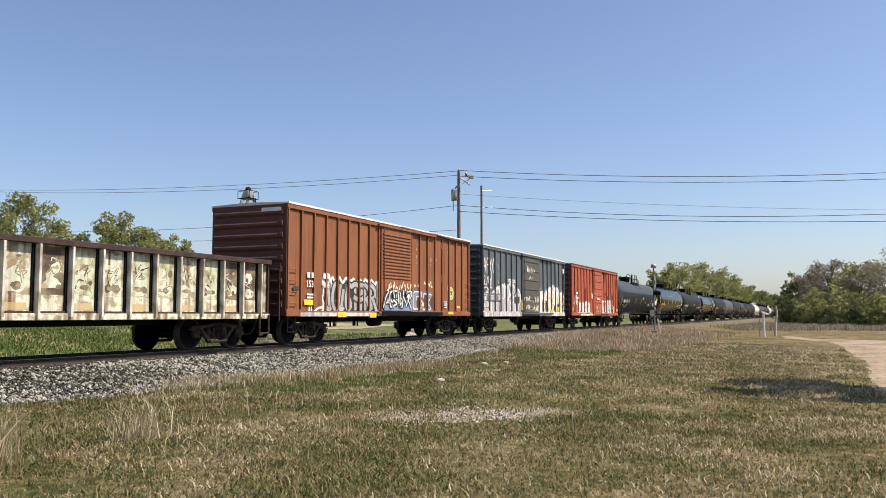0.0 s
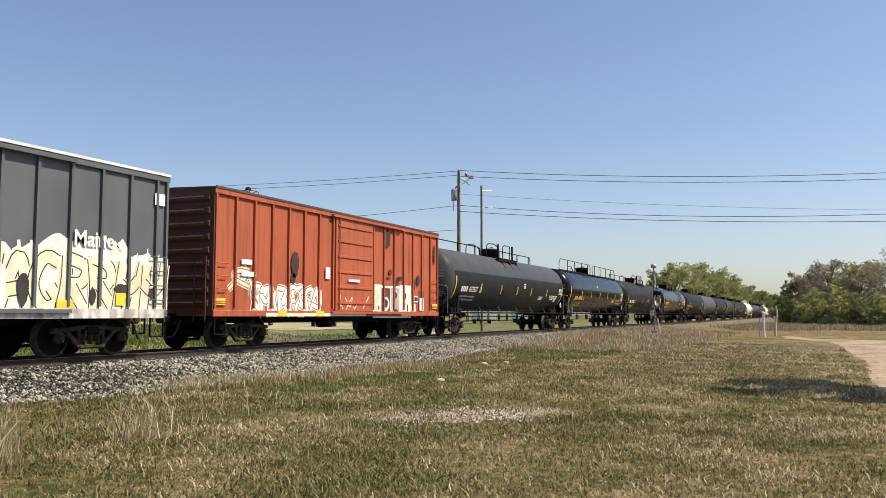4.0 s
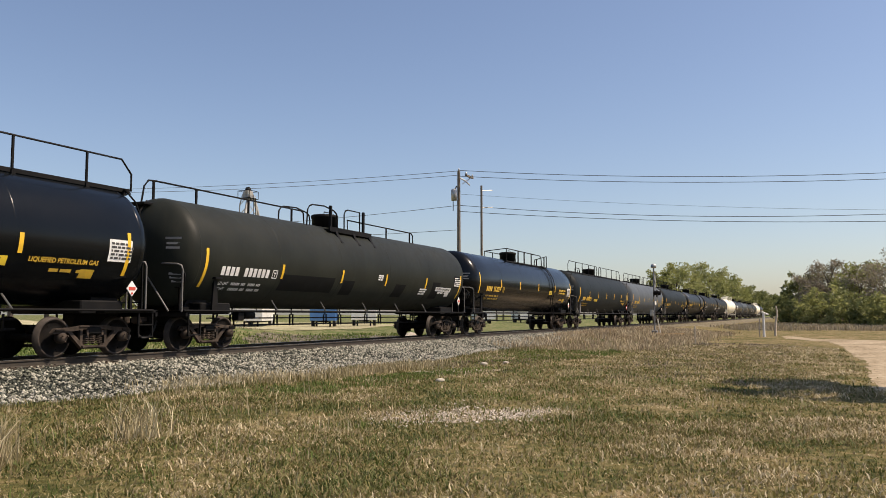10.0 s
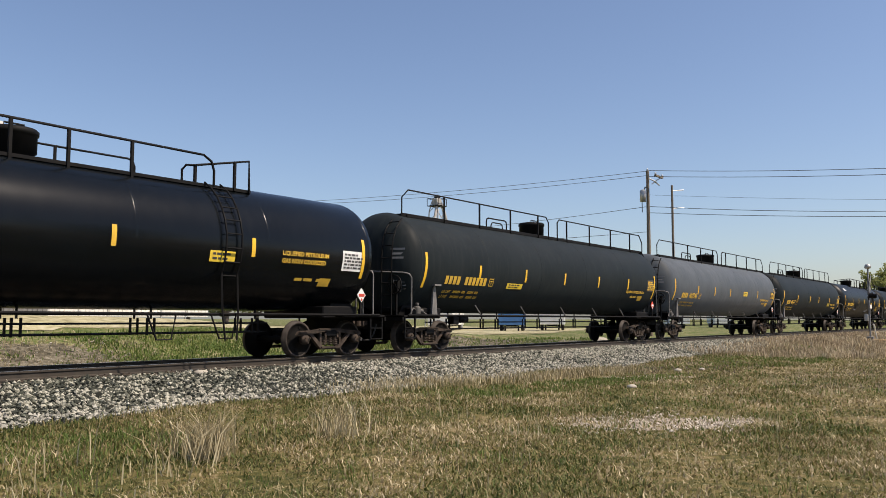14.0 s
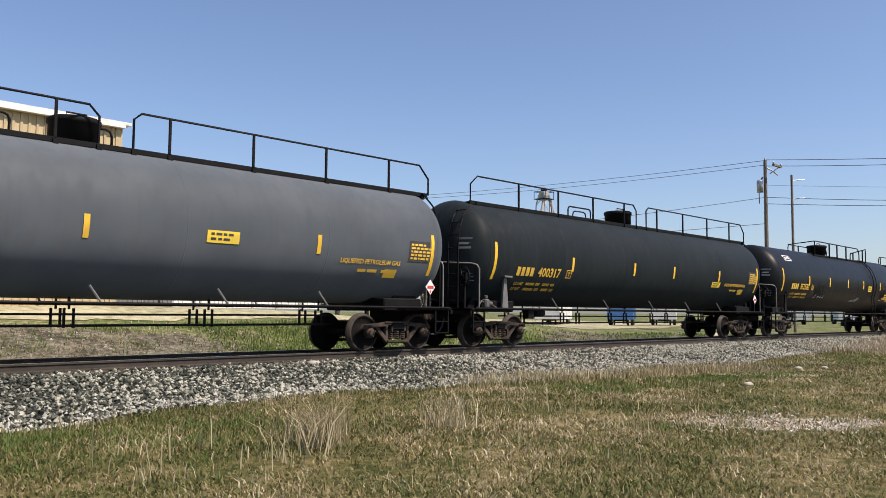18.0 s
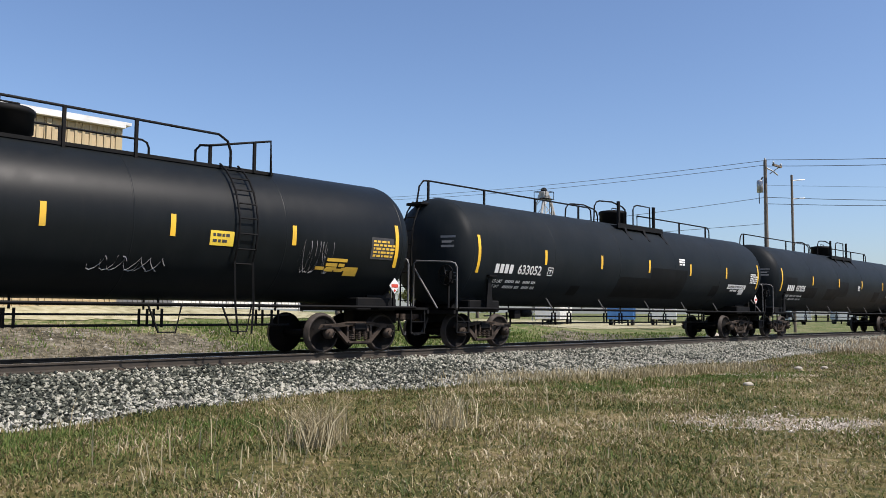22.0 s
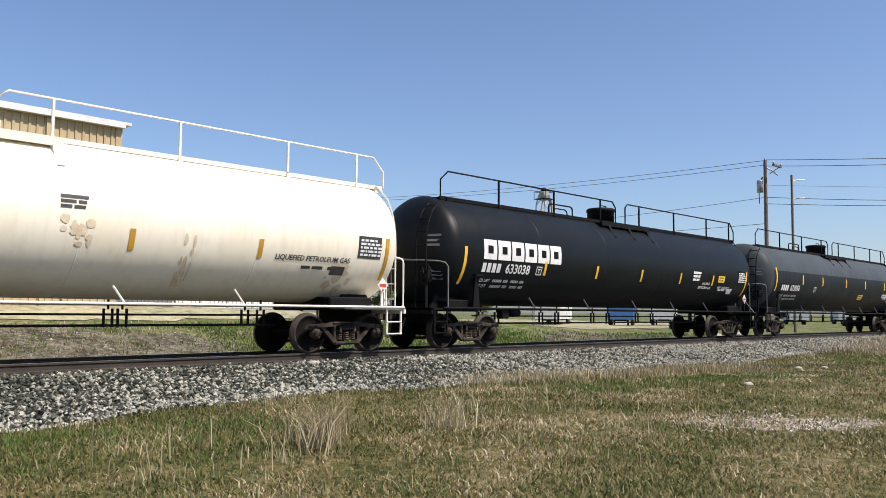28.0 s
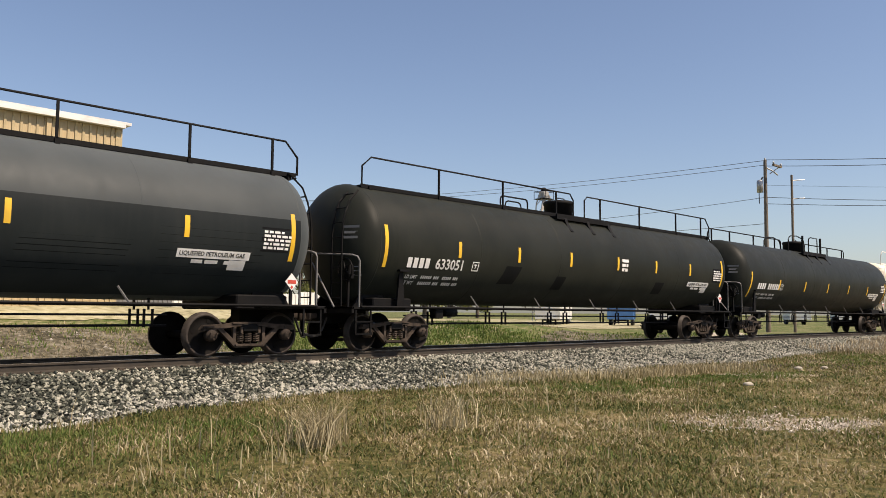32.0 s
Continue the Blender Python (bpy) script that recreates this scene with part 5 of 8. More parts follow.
def side_words(text, size, x, y, z):
    v, f = words(text, size)
    return Geo().add([(x + a, y, z + b) for a, b in v], f)


def box_car(x0, x1, door, side, end, roof, label, ribs, slatted, end_x=0.0):
    """A fifty-foot boxcar: ribbed steel sides, sliding door, corrugated ends, roof, sills, ladders and trucks."""
    u = (x0 + x1) / 2
    L = (x1 - x0) / 2
    W, Z0, Z1 = 1.46, 1.05, 4.51
    car = thing("box_car", (u, TRACK_Y, 0), label, "railway car", "freight train")
    g = Geo().box(-L + 0.03, L - 0.03, -W + 0.03, W - 0.03, Z0, Z1)
    part("body", g, side, car)
    d0, d1 = door[0] - u, door[1] - u
    # side sheets between ribs, slightly dished
    for s in (-1, 1):
        sheets = Geo()
        xs = even(-L + 0.08, d0 - 0.12, ribs[0]) + even(d1 + 0.12, L - 0.08 - ribs[2], ribs[1]) + ([L - 0.08] if ribs[2] else [])
        for x in xs:
            o = s * (W - 0.03)
            y0, y1 = min(o, o + s * 0.07), max(o, o + s * 0.07)
            rib = Geo().prism([(x - 0.035, Z0 + 0.12), (x + 0.035, Z0 + 0.12), (x + 0.035, Z1 - 0.12), (x - 0.035, Z1 - 0.12)], y0, y1)
            part("side_rib", rib, side, car)
        o = s * (W - 0.02)
        part("side_sill", Geo().box(-L, L, min(o, o + s * 0.06), max(o, o + s * 0.06), Z0 - 0.12, Z0 + 0.06, 0.01), side, car)
        part("top_chord", Geo().box(-L, L, min(o, o + s * 0.06), max(o, o + s * 0.06), Z1 - 0.14, Z1 + 0.02, 0.01), side, car)
        dg = Geo().box(d0, d1, min(o, o + s * 0.08), max(o, o + s * 0.08), Z0 + 0.06, Z1 - 0.1, 0.01)
        door_ob = part("sliding_door", dg, M["door_grey"] if side == M["dark_box"] else side, car)
        bars_n = 22 if slatted else 6
        for k in range(bars_n):
            z = Z0 + 0.35 + (Z1 - Z0 - 0.75) * k / (bars_n - 1)
            if slatted and z < Z0 + 1.3:
                continue
            h = 0.03 if slatted else 0.045
            q = s * (W + 0.06)
            part("door_corrugation", Geo().box(d0 + 0.12, d1 - 0.12, min(q - s * 0.01, q + s * 0.035), max(q - s * 0.01, q + s * 0.035), z - h, z + h, 0.008), M["door_grey"] if side == M["dark_box"] else side, door_ob)
        q = s * (W + 0.1)
        part("door_bar", Geo().tube([(d0 + 0.2, q, Z0 + 0.1), (d0 + 0.2, q, Z1 - 0.15)], 0.022, 6), side, door_ob)
        for z in (Z0 + 0.02, Z1 - 0.08):
            q0 = s * (W + 0.03)
            part("door_track", Geo().box(d0 - 0.3, d1 + (d1 - d0) * 0.9, min(q0, q0 + s * 0.1), max(q0, q0 + s * 0.1), z - 0.05, z + 0.03), side, car)
    for s in (-1, 1):
        for k in range(9):
            z = Z0 + 0.25 + (Z1 - Z0 - 0.5) * k / 8
            a, b = s * (L - 0.01), s * (L + 0.085)
            o = Geo()
            o.prism([(a, z - 0.15), (b, z - 0.05), (b, z + 0.05), (a, z + 0.15)], -W + 0.12, W - 0.12)
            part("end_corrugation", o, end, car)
            # worn strip that also paints the top-lit line along the ridge
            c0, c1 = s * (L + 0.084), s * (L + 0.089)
            part("worn_ridge", Geo().box(min(c0, c1), max(c0, c1), -W + 0.3, W - 0.14, z + 0.012, z + 0.046), M["lit_worn_grey"] if end == M["box_end_shaded_grey"] else M["lit_worn_edge"], car)
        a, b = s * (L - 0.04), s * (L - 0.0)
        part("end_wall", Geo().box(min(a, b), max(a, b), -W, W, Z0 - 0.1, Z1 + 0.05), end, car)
        for y in (-W + 0.16, -W + 0.55):
            part("ladder_rail", Geo().tube([(s * (L + 0.12), y, Z0 - 0.25), (s * (L + 0.12), y, 2.6)], 0.02, 5), end, car)
        for k in range(5):
            z = Z0 - 0.1 + 0.36 * k
            part("rung", Geo().tube([(s * (L + 0.12), -W + 0.16, z), (s * (L + 0.12), -W + 0.55, z)], 0.018, 5), end, car)
        for y in (-W, W):
            g = Geo()
            for x in (s * (L - 0.1), s * (L - 0.55)):
                g.box(x - 0.02, x + 0.02, y - 0.02, y + 0.02, 0.42, Z0)
            g.box(min(s * (L - 0.1), s * (L - 0.55)), max(s * (L - 0.1), s * (L - 0.55)), y - 0.025, y + 0.025, 0.42, 0.46)
            part("sill_step", g, M["iron"], car)
            for k in range(4):
                z = Z0 + 0.3 + 0.36 * k
                yy = y + (-0.06 if y < 0 else 0.06)
                part("grab_iron", Geo().tube([(s * (L - 0.6), y, z), (s * (L - 0.6), yy, z), (s * (L - 0.12), yy, z), (s * (L - 0.12), y, z)], 0.014, 5), side, car)
        coupler(car, s * (L + 0.1), s, M["iron"])
    # roof with shallow pitch and raised panel joints
    g = Geo()
    pr = [(-W - 0.03, Z1 + 0.0), (-W - 0.03, Z1 + 0.05), (0, Z1 + 0.10), (W + 0.03, Z1 + 0.05), (W + 0.03, Z1)]
    n = len(pr)
    g.add([(x, y, z) for x in (-L - 0.02, L + 0.02) for y, z in pr], [(i, (i + 1) % n, n + (i + 1) % n, n + i) for i in range(n)] + [tuple(range(n - 1, -1, -1)), tuple(range(n, 2 * n))])
    rf = part("roof", g, roof, car)
    for s in (-1, 1):
        q = s * (W + 0.03)
        # white strip on metal roofs paints the sunlit edge of the overhang
        part("roof_edge", Geo().box(-L, L, min(q, q + s * 0.03), max(q, q + s * 0.03), Z1 + 0.01, Z1 + 0.075), M["trim_white"] if roof == M["roof_metal"] else roof, rf)
    for k in range(13):
        x = -L + 0.3 + (2 * L - 0.6) * k / 12
        g = Geo().add([(x - 0.04, -W, Z1 + 0.06), (x + 0.04, -W, Z1 + 0.06), (x + 0.04, 0, Z1 + 0.12), (x - 0.04, 0, Z1 + 0.12), (x + 0.04, W, Z1 + 0.06), (x - 0.04, W, Z1 + 0.06)], [(0, 1, 2, 3), (3, 2, 4, 5)])
        part("roof_seam", g, roof, rf)
    part("underframe", Geo().box(-L + 0.2, L - 0.2, -0.3, 0.3, 0.72, 1.04).box(-L + 2.6, L - 2.6, -1.1, 1.1, 0.86, 1.02), M["iron"], car)
    part("brake_cylinder", Geo().lathe([(-0.9, 0), (-0.9, 0.18), (-0.2, 0.18), (-0.2, 0)], "x", 12, (0, -0.7, 0.72)), M["iron"], car)
    for x in (-L + 2.0, L - 2.0):
        truck(car, x)
    return car, u, W


def build_gondola():
    x0, x1 = 4.3, 21.05
    u, L = (x0 + x1) / 2, (x1 - x0) / 2
    W, Z0, Z1 = 1.5, 0.98, 2.5
    car = thing("gondola_car", (u, TRACK_Y, 0), "rusty gondola car with pale peeling sides and open top", "railway car", "freight train")
    g = Geo()
    for s in (-1, 1):
        o = s * (W - 0.18)
        g.box(-L, L, min(o, o + s * 0.03), max(o, o + s * 0.03), Z0, Z1)
    part("side_sheet", g, M["gon"], car)
    part("floor", Geo().box(-L, L, -W + 0.1, W - 0.1, Z0, Z0 + 0.08), M["gon_top"], car)
    for s in (-1, 1):
        a, b = s * (L - 0.05), s * L
        part("end_sheet", Geo().box(min(a, b), max(a, b), -W + 0.08, W - 0.08, Z0 - 0.1, Z1 + 0.12), M["gon_top"], car)
        for k in range(4):
            z = Z0 + 0.25 + 0.38 * k
            a, b = s * L, s * (L + 0.09)
            part("end_corrugation", Geo().box(min(a, b), max(a, b), -W + 0.15, W - 0.15, z - 0.08, z + 0.08, 0.03), M["gon_top"], car)
        o = s * (W - 0.1)
        part("top_chord", Geo().box(-L, L, min(o - s * 0.04, o + s * 0.12), max(o - s * 0.04, o + s * 0.12), Z1, Z1 + 0.14, 0.015), M["gon_top"], car)
        part("side_sill", Geo().box(-L, L, min(o, o + s * 0.07), max(o, o + s * 0.07), Z0 - 0.12, Z0 + 0.03, 0.01), M["gon"], car)
        n = 19
        for k in range(n):
            x = -L + 0.5 + (2 * L - 1.0) * k / (n - 1)
            o2 = s * (W - 0.155)
            part("side_stake", Geo().prism([(x - 0.03, Z0 - 0.05), (x + 0.03, Z0 - 0.05), (x + 0.028, Z1), (x - 0.028, Z1)], min(o2, o2 + s * 0.19), max(o2, o2 + s * 0.19)), M["gon_rib"], car)
            # black strip left of each stake paints the shade it casts there
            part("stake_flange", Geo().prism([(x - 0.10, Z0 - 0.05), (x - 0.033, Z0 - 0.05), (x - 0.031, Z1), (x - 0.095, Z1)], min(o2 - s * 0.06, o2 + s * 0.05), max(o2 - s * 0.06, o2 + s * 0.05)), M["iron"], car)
        coupler(car, s * (L + 0.05), s, M["iron"])
        g = Geo()
        for x in (s * (L - 0.1), s * (L - 0.55)):
            g.box(x - 0.02, x + 0.02, -W - 0.02, -W + 0.02, 0.42, Z0)
        g.box(min(s * (L - 0.1), s * (L - 0.55)), max(s * (L - 0.1), s * (L - 0.55)), -W - 0.025, -W + 0.025, 0.42, 0.46)
        part("sill_step", g, M["gon_top"], car)
    r = random.Random(9)
    heap = Geo()
    for k in range(90):
        x, y = r.uniform(-L + 0.5, L - 0.5), r.uniform(-1.1, 1.1)
        a = r.uniform(0, 3)
        heap.tube([(x - 0.3 * math.cos(a), y - 0.3 * math.sin(a), Z1 - 0.25 + r.uniform(0, 0.25)), (x + 0.3 * math.cos(a), y + 0.3 * math.sin(a), Z1 - 0.25 + r.uniform(0, 0.28))], r.uniform(0.05, 0.14), 5)
    tagged(part("scrap_load", heap, M["gon_top"], car, "rusty scrap load"), kind="stuff")
    for k in range(18):
        rk = random.Random(40 + k)
        x = L - 0.5 - (2 * L - 1.0) * (k + 0.5) / 18
        part("side_panel", Geo().box(x - 0.36, x + 0.34, -W + 0.146, -W + 0.149, Z0 + 0.44, Z1 - 0.03), M["gon_rust"] if k in (0, 1, 8) else M["gon_green"] if k % 3 else M["gon"], car)
        # weathered blotches, then thin scrawls over them
        for j, (mat, n, big) in enumerate(((M["gon_pale"], 4, 0.36), (M["gon_rust"], 3, 0.2), (M["scrawl_brown"], 4, 0.14))):
            g = Geo()
            for i in range(n):
                bx, bz = x + rk.uniform(-0.22, 0.22), rk.choice((Z0 + 0.62, rk.uniform(Z0 + 0.6, Z1 - 0.25)))
                o = [(max(x - 0.345, min(x + 0.325, p)), max(Z0 + 0.46, min(Z1 - 0.05, q))) for p, q in blob(bx, bz, big * rk.uniform(0.6, 1.5), big * rk.uniform(0.3, 1.1), rk)]
                g.add([(p, -W + 0.1448 - 0.0006 * j - 0.00015 * i, q) for p, q in o], [tuple(range(len(o)))])
            part("weathered_blotch", g, mat, car, "peeling blotches of old paint")
        for j, mat in enumerate((M["scrawl_olive"], rk.choice((M["gon_rust"], M["gon_top"], M["scrawl_brown"])), rk.choice((M["gon_pale"], M["paint_cream"])))):
            g = Geo()
            for i in range(2):
                x2, z2 = x + rk.uniform(-0.15, 0.15), rk.uniform(Z0 + 0.75, Z1 - 0.35)
                pts = [(max(x - 0.31, min(x + 0.3, x2 + rk.uniform(-0.25, 0.25))), max(Z0 + 0.5, min(Z1 - 0.08, z2 + rk.uniform(-0.3, 0.3)))) for t in range(3)]
                ribbon(g, soften(pts), -W + 0.1424 - 0.0006 * j - 0.00012 * i, rk.uniform(0.005, 0.018), 1)
            part("sprayed_scrawl", g, mat, car, "faded spray-paint scrawl")
    for k in range(18):
        rk = random.Random(90 + k)
        x = L - 0.5 - (2 * L - 1.0) * (k + 0.5) / 18
        part("panel_foot", Geo().box(x - 0.37, x + 0.37, -W + 0.139, -W + 0.148, Z0 + 0.06, Z0 + 0.42), M["gon"], car, "pale lower strip of a side panel")
        if k % 2:
            part("reflector", Geo().box(x - 0.3, x + 0.25, -W + 0.136, -W + 0.139, Z0 + 0.1, Z0 + 0.26), M["faded_yellow"], car)
    part("underframe", Geo().box(-L + 0.2, L - 0.2, -0.3, 0.3, 0.7, 0.98), M["iron"], car)
    for x in (-L + 1.9, L - 1.9):
        truck(car, x)
    CARS.append((car, u))


M["sill_dirty"] = surface("dirty_white_sill", (0.66, 0.65, 0.60), (0.42, 0.40, 0.36), 0.7, 0, 4.0, 30, 0.05, 0.5, (0.16, 0.13, 0.11), 0.5, spread=(0.4, 0.6))
M["scrawl_brown"] = surface("faded_brown_spray", (0.40, 0.34, 0.19), (0.30, 0.23, 0.12), 0.7, 0, 2.5, 30, 0.03)
M["door_grey"] = surface("grey_door", (0.085, 0.085, 0.07), (0.06, 0.06, 0.05), 0.65, 0, 0.8, 50, 0.08, 0.3, (0.15, 0.09, 0.05), 0.3)
build_gondola()

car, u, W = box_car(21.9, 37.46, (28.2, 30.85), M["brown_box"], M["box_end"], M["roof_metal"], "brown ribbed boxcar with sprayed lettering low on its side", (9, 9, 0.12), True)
CARS.append((car, u))
SIDE = -W + 0.026          # face of the side sheets between the ribs
spray(car, SIDE, -5.4, -1.75, 1.05, 2.15, 8, M["paint_grey"], M["paint_black"], 3, M["paint_black"], M["paint_black"], 0.085, 0.92, 0.35, M["paint_white"])
g = Geo()
ribbon(g, soften([(-6.15, 0.98), (-5.55, 1.05), (-5.45, 1.35), (-5.6, 1.5), (-5.5, 1.75), (-5.62, 2.15), (-5.5, 2.38), (-5.25, 2.4), (-5.08, 2.2), (-5.0, 2.05)]), SIDE - 0.004, 0.045, 1)
ribbon(g, soften([(-6.2, 1.0), (-5.9, 1.2), (-5.5, 1.25)]), SIDE - 0.0035, 0.04, 1)
for x in (-6.42, -6.28):
    ribbon(g, soften([(x, 0.95), (x + 0.05, 1.25), (x + 0.08, 1.5)]), SIDE - 0.003, 0.045, 1)
part("sprayed_flourish", g, M["paint_white"], car)
g = Geo()
o = [(-5.3 + 0.17 * math.cos(a), 2.0 + 0.26 * math.sin(a)) for a in [math.pi * k / 8 for k in range(16)]]
g.add([(a, SIDE - 0.0045, b) for a, b in o], [tuple(range(16))])
part("sprayed_fill", g, M["paint_grey"], car)
part("sill_paint", Geo().box(-7.0, -1.0, -W - 0.046, -W - 0.041, 0.93, 1.06), M["sill_dirty"], car)
spray(car, -W - 0.105, -1.25, 1.05, 1.2, 2.0, 6, M["paint_white"], M["paint_black"], 4, M["paint_steel_blue"], M["paint_black"], 0.035, 0.45, 0.8)
tags(car, -W - 0.13, -1.2, 1.05, 1.9, 2.3, 9, M["paint_cream"], 71, 0.03)
# outlined blue letters on a dark ground, with red-oxide repaint over them
def piece(px, pz):
    return 1.5 + (px - 30) * 0.00449, 2.0 - (pz - 85) * 0.00372


o = [piece(*q) for q in ((14, 78), (160, 72), (215, 92), (300, 88), (440, 84), (462, 150), (450, 240), (470, 322), (200, 322), (16, 320))]
part("sprayed_ground", Geo().add([(x, SIDE - 0.001, z) for x, z in o], [tuple(range(len(o)))]), M["siding_grey"], car, "dark sprayed ground behind the letters")
letters = (((45, 100), (208, 100), (208, 154), (96, 154), (96, 250), (203, 250), (203, 294), (36, 294)), ((256, 118), (434, 122), (424, 166), (352, 214), (420, 276), (414, 302), (326, 300), (372, 222), (300, 150), (258, 164)), ((246, 250), (294, 250), (292, 300), (246, 298)), ((2, 110), (22, 104), (16, 280), (-4, 284)))
for k, q in enumerate(letters):
    o = [piece(*c) for c in q]
    cx, cz = sum(c[0] for c in o) / len(o), sum(c[1] for c in o) / len(o)
    part("sprayed_letter", Geo().add([(x, SIDE - 0.003, z) for x, z in o], [tuple(range(len(o)))]), M["paint_steel_blue"] if k < 2 else M["siding_grey"], car, "blue sprayed letter")
    g = Geo()
    for j, (c, d) in enumerate(zip(o, o[1:] + o[:1])):
        ribbon(g, [c, d], SIDE - 0.005 - 0.0002 * j, 0.024, 1)
    part("sprayed_edge", g, M["paint_white"], car, "white outline of the letter")
o = [piece(*q) for q in ((188, 178), (282, 238), (214, 258), (222, 226))]
part("sprayed_flash", Geo().add([(x, SIDE - 0.0068, z) for x, z in o], [tuple(range(4))]), M["paint_cream"], car, "cream sprayed wedge")
g = Geo()
rr = random.Random(15)
for q, w, h in (((152, 228), 0.46, 0.55), ((312, 206), 0.5, 0.72), ((462, 208), 0.52, 0.55), ((150, 300), 0.12, 0.26), ((312, 290), 0.14, 0.3)):
    o = blob(*piece(*q), w, h, rr, 18)
    g.add([(x, SIDE - 0.009 - 0.0003 * len(g.f), z) for x, z in o], [tuple(range(len(o)))])
part("repaint_patch", g, M["box_end"], car, "red-oxide repaint over the sprayed blocks")
tags(car, SIDE, 2.5, 3.5, 2.1, 2.45, 4, M["paint_cream"], 72, 0.03)
tags(car, SIDE, 1.6, 2.1, 2.1, 2.3, 2, M["paint_cream"], 73, 0.03)
spray(car, SIDE, 5.3, 5.75, 1.7, 2.2, 1, M["paint_green"], M["paint_green"], 25, None, M["paint_cream"], 0.02, 0.7, 0.4)
g = Geo().box(4.6, 4.95, SIDE - 0.046, SIDE - 0.042, 1.3, 1.58)
part("stencil_frame", g, M["letter_white"], car)
part("stencil_field", Geo().box(4.64, 4.91, SIDE - 0.05, SIDE - 0.047, 1.34, 1.54), M["paint_black"], car)
part("stencil_mark", Geo().box(4.67, 4.76, SIDE - 0.053, SIDE - 0.051, 1.37, 1.51).box(4.79, 4.88, SIDE - 0.053, SIDE - 0.051, 1.37, 1.51), M["letter_white"], car)
part("notice_panel", Geo().box(6.1, 6.5, SIDE - 0.046, SIDE - 0.042, 1.28, 1.4), M["yellow_panel"], car)
part("notice_panel", Geo().box(6.1, 6.5, SIDE - 0.046, SIDE - 0.042, 1.1, 1.24), M["red"], car)
part("lower_track", Geo().box(-1.55, 4.2, -W - 0.15, -W - 0.132, 0.95, 1.1, 0.006), M["iron"], car, "black lower track of the sliding door")
part("warped_roof_edge", Geo().tube([(0.2, -W - 0.07, 4.5), (2.4, -W - 0.075, 4.47), (3.6, -W - 0.07, 4.5), (5.5, -W - 0.08, 4.44), (7.6, -W - 0.07, 4.47)], 0.05, 6), M["box_end"], car, "bent rusty edge of the roof")
g = Geo()
rr = random.Random(33)
for x in (3.2, 3.75, 4.35, 5.0, 1.75, 6.9):
    for k in range(5):
        o = blob(x + rr.uniform(-0.04, 0.04), rr.uniform(2.0, 4.2), 0.022, rr.uniform(0.05, 0.3), rr, 8)
        g.add([(a, SIDE - 0.045, b) for a, b in o], [tuple(range(len(o)))])
part("bare_scrapes", g, M["tan_stain"], car, "pale scraped paint along the ribs")
part("end_stencil", Geo().box(-7.875, -7.872, -1.3, -0.55, 4.28, 4.4), M["letter_white"], car)
part("owner_mark", Geo().box(-6.6, -6.42, SIDE - 0.046, SIDE - 0.042, 2.2, 2.38).box(-6.34, -6.16, SIDE - 0.046, SIDE - 0.042, 2.2, 2.38).box(-5.6, -5.42, SIDE - 0.046, SIDE - 0.042, 2.2, 2.38).box(-5.36, -5.18, SIDE - 0.046, SIDE - 0.042, 2.2, 2.38), M["letter_white"], car)
part("car_number", side_words("153", 0.3, -6.65, SIDE - 0.046, 1.9), M["letter_white"], car)
part("car_number", side_words("486", 0.3, -5.65, SIDE - 0.046, 1.9), M["letter_white"], car)
part("notice_panel", Geo().box(-6.75, -6.15, SIDE - 0.046, SIDE - 0.042, 1.3, 1.48), M["yellow_panel"], car)
part("data_stencil", Geo().box(-6.6, -6.1, SIDE - 0.046, SIDE - 0.042, 1.62, 1.68).box(-6.6, -6.2, SIDE - 0.046, SIDE - 0.042, 1.52, 1.58), M["letter_white"], car)
part("routing_panel", Geo().box(-7.4, -7.1, SIDE - 0.046, SIDE - 0.042, 1.75, 1.9), M["paint_black"], car)
part("sill_marking", Geo().box(-4.7, -4.1, -W - 0.066, -W - 0.06, 0.9, 1.08).box(-2.4, -1.9, -W - 0.066, -W - 0.06, 0.88, 1.04).box(5.0, 5.6, -W - 0.066, -W - 0.06, 1.0, 1.12), M["yellow_panel"], car)

car, u, W = box_car(39.22, 54.65, (45.62, 48.75), M["dark_box"], M["box_end_shaded_grey"], M["roof_metal"], "dark grey boxcar covered low down in white sprayed lettering", (8, 7, 0.35), False)
CARS.append((car, u))
g = Geo()
curve = [(-7.6, 2.0), (-6.9, 2.3), (-6.3, 2.1), (-5.6, 2.4), (-4.9, 2.6), (-4.3, 2.62), (-3.8, 2.6), (-3.4, 2.2), (-2.9, 2.15), (-2.6, 2.0), (-2.0, 2.4), (-1.6, 2.0), (-1.55, 1.2)]
for (a, za), (b, zb) in zip(curve, curve[1:]):
    g.add([(a, SIDE, 0.96), (b, SIDE, 0.96), (b, SIDE, zb), (a, SIDE, za)], [(0, 1, 2, 3)])
part("sprayed_backing", g, M["spray_pink"], car, "pinkish grey sprayed wash")
g = Geo()
